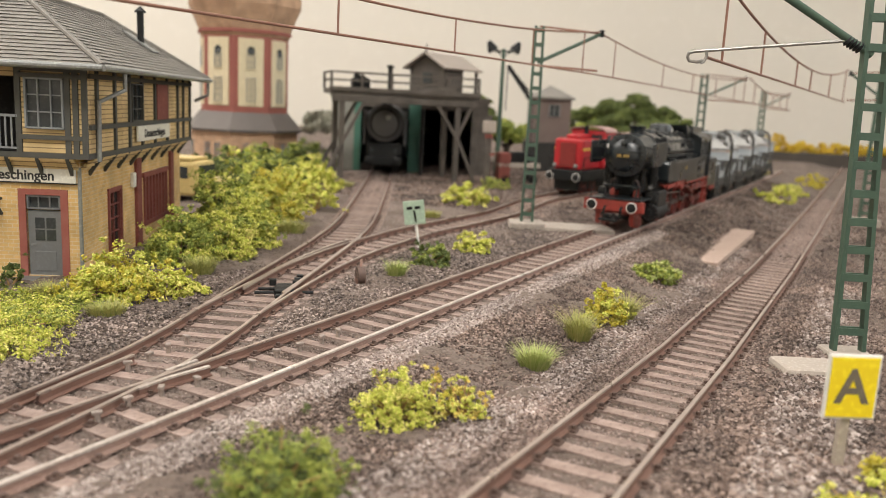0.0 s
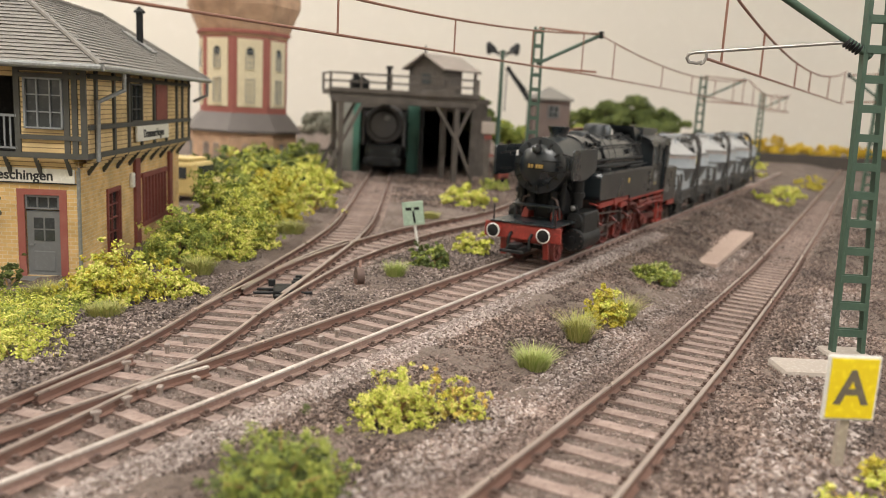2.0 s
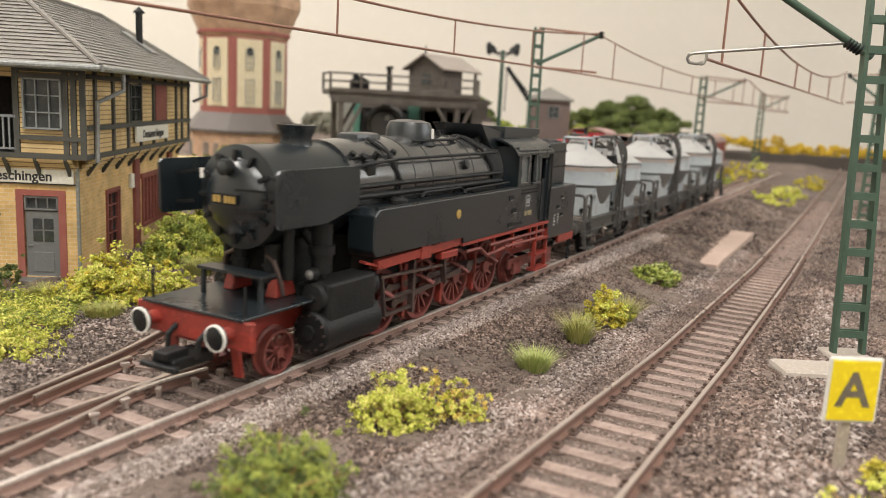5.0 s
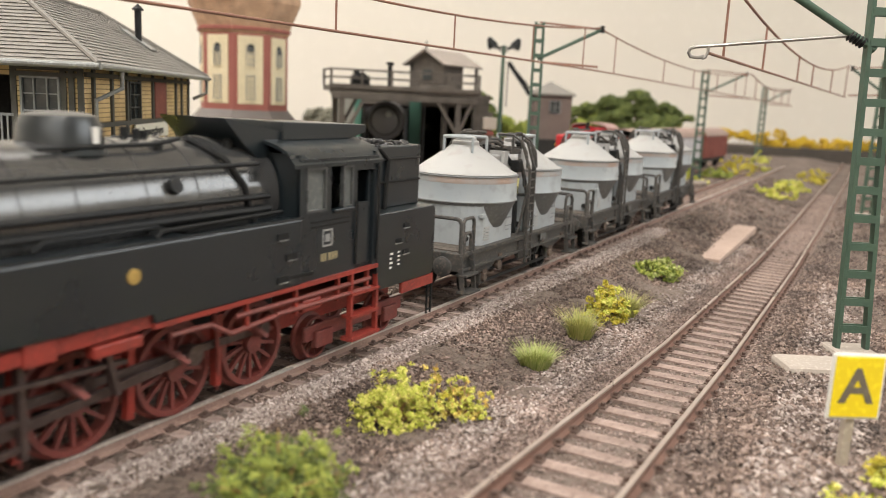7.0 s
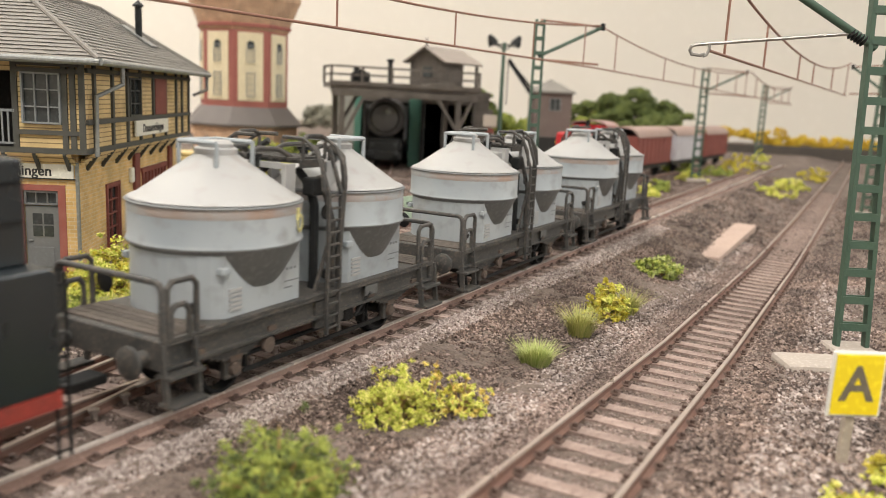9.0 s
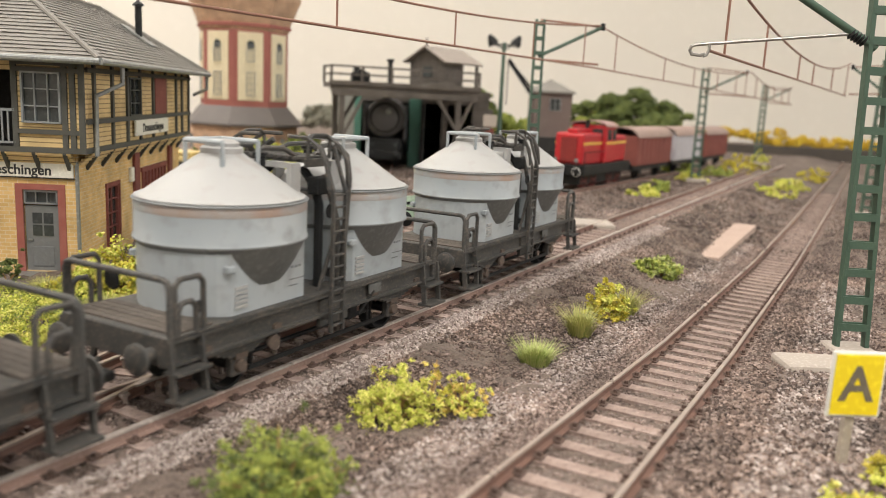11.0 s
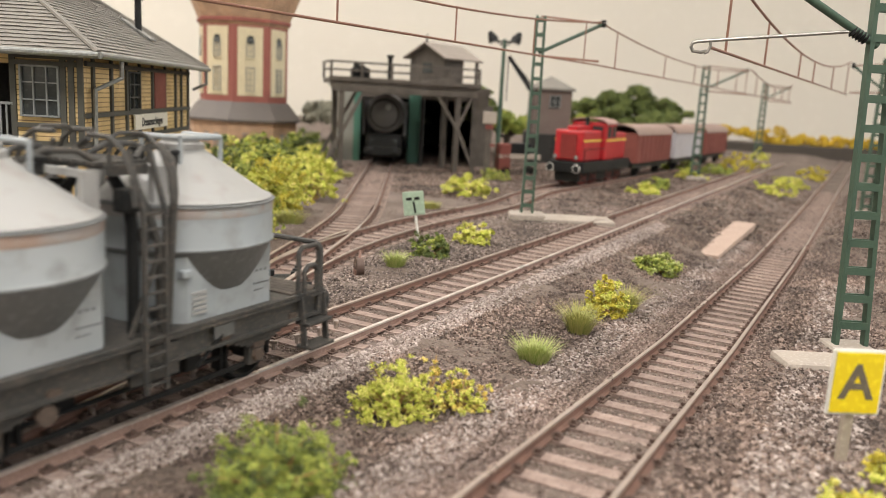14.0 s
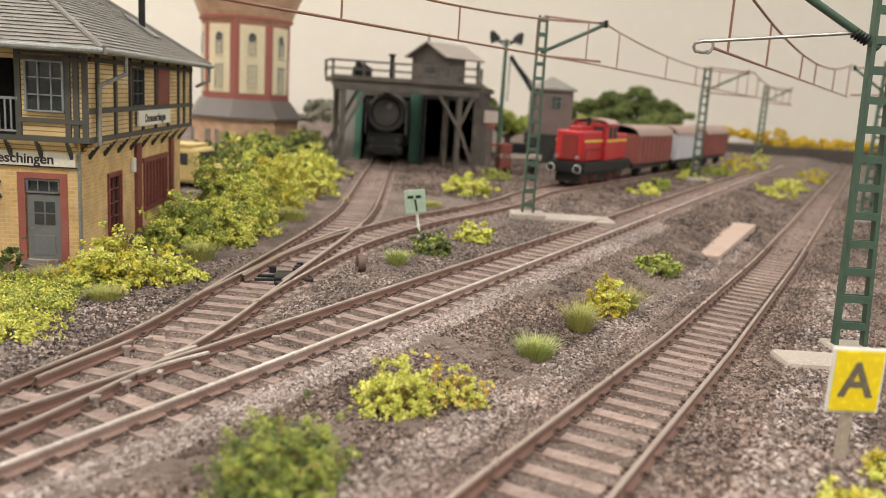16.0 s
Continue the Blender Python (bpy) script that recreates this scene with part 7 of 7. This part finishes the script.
bush(-150, 600, 36, 24, "green", "green undergrowth by the water tower", 1700, 3.2, 4, second="yellow")
bush(-130, 231, 5.5, 9, "dark", "small dark green shrub by the door step", 900, 1.2, 4)
bush(-105, 189, 15, 7, "yellow", "low yellow-green ground cover", 3840, 0.8, 2, second="green")
bush(-96, 170, 11, 6, "yellow", "low yellow-green ground cover", 2720, 0.8, 2)
bush(-118, 205, 18, 4, "yellow", "low green ground cover", 4800, 0.8, 2, second="green")
bush(-132, 186, 22, 5, "yellow", "low yellow-green ground cover", 4800, 0.8, 2, second="green")
bush(-110, 168, 16, 5, "yellow", "low yellow-green ground cover", 4160, 0.8, 2, second="green")
bush(-104, 212, 12, 3.5, "green", "low green ground cover", 2880, 0.8, 2, second="yellow")
tuft(-112, 219, 9, 5, "straw", "dry brownish grass tuft by the door", 420)
tuft(-90, 206, 10, 3.6, "straw", "dry straw-coloured grass at the ballast edge", 460)
tuft(-82, 262, 9, 6, "straw", "pale green grass at the ballast edge", 380)
tuft(-70, 355, 14, 6, "straw", "dry grass beside the siding", 420)
bush(-104, 585, 20, 15, "yellow", "yellow-green growth at the foot of the coaling stage", 1500, 2.4, 4, second="green")
bush(-128, 545, 26, 20, "yellow", "yellow-green bushes before the water tower", 1800, 2.6, 4, second="green")
bush(-150, 500, 26, 26, "dark", "dark green bush beside the van", 1800, 2.4, 4, second="green")
tuft(-82, 480, 18, 5, "straw", "dry grass at the siding's edge", 420)
tuft(-74, 560, 16, 4, "straw", "dry grass before the coaling stage", 360)
bush(-138, 618, 24, 20, "green", "green growth beside the water tower", 1600, 2.4, 4, second="yellow")
bush(-128, 705, 28, 26, "dark", "olive undergrowth between tower and coaling stage", 1800, 2.8, 4, second="green")
bush(-112, 655, 18, 16, "yellow", "yellow-green growth behind the coaling stage", 1200, 2.4, 4, second="green")
bush(38, 600, 12, 9, "green", "green growth beside the signal post", 900, 2.2, 3, second="straw")
# between the tracks
bush(-4, 296, 8.5, 9.5, "dark", "dark green bush at the green sign", 1300, 1.5, 4, second="green")
bush(13, 328, 10, 9.5, "yellow", "yellow-green bush beside the green sign", 1300, 1.7, 4)
tuft(-16, 272, 6, 6, "lime", "green grass tuft beside the point lever", 300)
bush(12, 496, 18, 14, "yellow", "yellow bush before the coaling stage", 1300, 2.6, 3)
tuft(-8, 430, 12, 3.5, "straw", "dry yellow grass between the tracks", 300)
bush(86, 309, 10.5, 9, "green", "green bush with pale tips between the tracks", 1700, 1.5, 8, second="lime")
bush(51, 233, 7.2, 13, "gold", "golden yellow bush between the tracks", 2600, 0.95, 10, second="yellow")
tuft(58.5, 241, 4.5, 9, "straw", "dry grass beside the golden bush", 240)
tuft(39, 211, 5.5, 8.5, "straw", "upright straw-green grass tuft", 330)
tuft(23.5, 180, 6.6, 6.0, "lime", "fresh green grass tuft", 420)
bush(-7.0, 139, 9.0, 11.2, "yellow", "ragged yellow-green bush with orange twigs", 3200, 0.72, 40, second="yellow", spiky=0.3)
bush(-1.0, 142, 5.0, 11.5, "amber", "withered amber sprigs in the yellow bush", 460, 0.7, 30, second="gold", spiky=0.5)
bush(5.5, 143.5, 5.8, 8.6, "yellow", "small golden bush with orange twigs", 1500, 0.7, 30, second="amber", spiky=0.3)
bush(-20.8, 103, 10.4, 11.5, "green", "mid green bush beside the main track", 5600, 0.7, 26, second="dark", spiky=0.25)
bush(62, 102, 9.5, 4.2, "yellow", "yellow-green growth round the sign post", 1600, 1.0, 6, second="gold")
bush(76, 117, 9, 4.0, "yellow", "yellow-green growth round the sign post", 1200, 1.0, 4, second="gold")
# far ones
for x, y, r, h, kd in ((279, 672, 22, 15, "yellow"), (330, 760, 16, 12, "yellow"), (404, 890, 22, 18, "gold"), (140, 561, 15, 9, "yellow"), (160, 600, 13, 11, "green"), (214, 700, 15, 9, "yellow"), (258, 760, 16, 13, "green"), (300, 830, 20, 22, "gold"), (352, 905, 14, 26, "yellow"), (230, 800, 18, 14, "green")):
    bush(x, y, r, h, kd, "yellow-green lineside bush far down the track", 700, 2.8, 2)


def tree(x, y, r, h, kind, label, count, leaf, trunk=30):
    rr = np.random.default_rng(int(abs(x) + y))
    t = thing("tree", x, y, -4, 0, label, "tree")
    tb = Bm().rod((0, 0, 0), (0, 0, trunk), 4.2, 3.0, n=10)
    lobes = []
    for i in range(16):
        a, d = rr.uniform(0, 2 * math.pi), r * math.sqrt(rr.uniform(0, 1))
        s = r * rr.uniform(0.2, 0.36)
        zz = trunk + (h - trunk) * rr.uniform(0.25, 1.0) * (1 - 0.4 * (d / r) ** 2) - s * 0.4
        lobes.append((d * math.cos(a), d * math.sin(a) * 0.6, zz, s, 0.62))
        tb.rod((0, 0, trunk * rr.uniform(0.6, 1)), (d * math.cos(a) * 0.9, d * math.sin(a) * 0.54, zz), 1.6, 0.6, n=6)
    part("trunk", tb, BARK, t)
    V, F = leaf_cloud(lobes, count, leaf)
    ob = raw("crown", V, F, LEAF[kind])
    ob.parent = t
    return t


tree(205, 1095, 46, 84, "dark", "spreading dark green tree behind the freight wagons", 5500, 4.2)
tree(258, 1120, 58, 96, "dark", "broad dark green tree behind the freight wagons", 8000, 4.2)
tree(298, 1105, 36, 80, "dark", "dark green tree at the edge of the wood", 4500, 4.2)
tree(180, 1100, 30, 60, "green", "low green tree at the edge of the wood", 3000, 4.2, trunk=18)
tree(240, 1085, 50, 70, "dark", "rounded green tree before the wood", 6000, 4.0, trunk=20)
tree(30, 780, 16, 78, "dark", "slender dark green tree beside the engine shed", 700, 5.0)
tree(62, 860, 40, 52, "green", "green trees behind the loading crane", 1300, 6.0)
# far trees whose haze is painted into the leaves
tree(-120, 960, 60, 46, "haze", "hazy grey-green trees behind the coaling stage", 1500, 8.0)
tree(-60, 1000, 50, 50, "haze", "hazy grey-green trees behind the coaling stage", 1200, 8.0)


def hedge():
    t = thing("hedge", 0, 1290, 0, 0, "orange-yellow hedge along the far dark embankment", "hedge")
    lobes = []
    for i in range(70):
        lobes.append((385 + i * 7 + RNG.uniform(-4, 4), RNG.uniform(-6, 6), 16 + RNG.uniform(-4, 7) + (10 if i < 22 else 0) * RNG.uniform(0.2, 1), RNG.uniform(6, 12), 0.8))
    for i in range(45):
        lobes.append((875 + i * 12 + RNG.uniform(-6, 6), RNG.uniform(-6, 6), 14 + RNG.uniform(-4, 6), RNG.uniform(6, 11), 0.8))
    V, F = leaf_cloud(lobes, 7500, 5.5)
    ob = raw("foliage", V, F, LEAF["autumn"])
    ob.parent = t
    part("embankment", Bm().box(330, -14, -12, 1500, 10, 11, bevel=1.5), mat("dark_embankment", (0.05, 0.042, 0.036), (0.09, 0.075, 0.06), rough=0.95), t, "dark embankment below the hedge")
    return t


hedge()


def stones(name, count, place, smin, smax, material, label):
    """Loose angular stones, too many to count, as one piece."""
    base = np.array([(1, 0, 0), (-1, 0, 0), (0, 1, 0), (0, -1, 0), (0, 0, 1), (0, 0, -1)], float)
    tri = np.array([(0, 2, 4), (2, 1, 4), (1, 3, 4), (3, 0, 4), (2, 0, 5), (1, 2, 5), (3, 1, 5), (0, 3, 5)])
    P = place(count)
    n = len(P)
    size = RNG.uniform(smin, smax, n) * RNG.uniform(0.7, 1.1, n)
    jit = base[None] * RNG.uniform(0.55, 1.1, (n, 6, 1)) + RNG.normal(0, 0.22, (n, 6, 3))
    jit[:, :, 2] *= 0.72
    a = RNG.uniform(0, 2 * np.pi, n)
    c, s = np.cos(a), np.sin(a)
    x = jit[:, :, 0] * c[:, None] - jit[:, :, 1] * s[:, None]
    y = jit[:, :, 0] * s[:, None] + jit[:, :, 1] * c[:, None]
    V = np.stack([x, y, jit[:, :, 2]], -1) * size[:, None, None] + P[:, None, :]
    F = tri[None] + (np.arange(n) * 6)[:, None, None]
    ob = raw(name, V.reshape(-1, 3), F.reshape(-1, 3), material)
    return tagged(ob, label, "ballast", kind="stuff")


def rows_along(origin, d, lo, hi, y0, y1, power=1.0, near=0.0, far=1e9):
    """Places beside a line, denser towards the camera."""
    def place(n):
        s0, s1 = (y0 - origin[1]) / d[1], (y1 - origin[1]) / d[1]
        s = s0 + (s1 - s0) * RNG.uniform(0, 1, n) ** power
        a = RNG.uniform(lo, hi, n)
        x, y = origin[0] + d[0] * s + d[1] * a, origin[1] + d[1] * s - d[0] * a
        g = gap(x, y)
        keep = (np.abs(x) < 0.62 * y + 12) & (g >= near) & (g <= far)
        x, y = x[keep], y[keep]
        z = np.array([ground_z(i, j) for i, j in zip(x, y)])
        return np.stack([x, y, z - bed(x, y) + np.where(gap(x, y) < 15, 0.02, 0.5) + RNG.normal(0, 0.15, len(x))], -1)
    return place


PALE = leaf_mat("pale_grey_ballast", (0.16, 0.12, 0.103), (0.3, 0.243, 0.217), (0.48, 0.41, 0.372), 0.22)
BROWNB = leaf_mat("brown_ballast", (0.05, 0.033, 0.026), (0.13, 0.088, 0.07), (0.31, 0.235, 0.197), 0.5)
PINKB = leaf_mat("dusty_pinkish_ballast", (0.1, 0.066, 0.053), (0.22, 0.158, 0.132), (0.38, 0.295, 0.255), 0.3)
GREYB = leaf_mat("dark_grey_ballast", (0.05, 0.036, 0.03), (0.17, 0.128, 0.108), (0.4, 0.325, 0.285), 0.4)
stones("pale_ballast", 24000, rows_along(MAIN_AT, MAIN_DIR, 14.2, 23, 75, 420, 1.5), 0.35, 0.8, PALE, "pale grey ballast stones on the shoulder of the main track")
stones("pale_ballast", 10000, rows_along(RIGHT_AT, RIGHT_DIR, -27, -17, 75, 420, 1.5), 0.35, 0.8, PALE, "pale grey ballast stones beside the side track")
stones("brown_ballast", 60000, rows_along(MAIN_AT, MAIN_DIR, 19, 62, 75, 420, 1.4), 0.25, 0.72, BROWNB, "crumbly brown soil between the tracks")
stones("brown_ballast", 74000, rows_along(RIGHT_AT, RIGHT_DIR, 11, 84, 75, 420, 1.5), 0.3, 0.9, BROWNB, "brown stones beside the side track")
stones("pale_ballast", 5000, rows_along(RIGHT_AT, RIGHT_DIR, 22, 40, 110, 330, 1.2), 0.4, 1.0, PALE, "pale stones strewn over the brown ballast")
stones("track_ballast", 30000, rows_along(MAIN_AT, MAIN_DIR, -14, 14, 75, 420, 1.5), 0.22, 0.5, PINKB, "dusty pinkish ballast between the sleepers")
stones("track_ballast", 24000, rows_along(RIGHT_AT, RIGHT_DIR, -13, 13, 75, 420, 1.5), 0.22, 0.5, PINKB, "dusty pinkish ballast between the sleepers")
stones("grey_ballast", 58000, rows_along(MAIN_AT, MAIN_DIR, -75, -14, 75, 460, 1.3, near=13.6), 0.28, 0.72, GREYB, "grey-brown ballast stones round the sidings")
stones("track_ballast", 52000, rows_along(MAIN_AT, MAIN_DIR, -80, -14, 75, 460, 1.3, far=13.6), 0.2, 0.46, PINKB, "dusty pinkish ballast between the siding's sleepers")
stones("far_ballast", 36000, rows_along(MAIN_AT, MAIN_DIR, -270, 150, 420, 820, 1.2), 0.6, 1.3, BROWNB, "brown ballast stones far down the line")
stones("brown_ballast", 14000, rows_along(RIGHT_AT, RIGHT_DIR, -19, -11.5, 75, 420, 1.5), 0.25, 0.6, PINKB, "fine brown ballast on the shoulder of the side track")

WALLM = mat("cream_wall", (0.69, 0.65, 0.578), (0.66, 0.62, 0.545), rough=0.95, big=2, fine=60, bump=0.03, c3=(0.695, 0.655, 0.583))


def room():
    """The hobby room round the layout: cream walls, pale ceiling, floor."""
    for nm, c in (("wall_north", (-2200, 1760, -900, 2600, 1820, 1640)), ("wall_south", (-2200, -1860, -900, 2600, -1800, 1640)), ("wall_west", (-2260, -1860, -900, -2200, 1820, 1640)), ("wall_east", (2600, -1860, -900, 2660, 1820, 1640)), ("ceiling", (-2260, -1860, 1640, 2660, 1820, 1700)), ("floor", (-2260, -1860, -960, 2660, 1820, -900))):
        ob = new(nm, mesh_of(nm, Bm().box(*c), WALLM))
        tagged(ob, "plain cream painted room surface", "wall", kind="structure")


room()
motions()
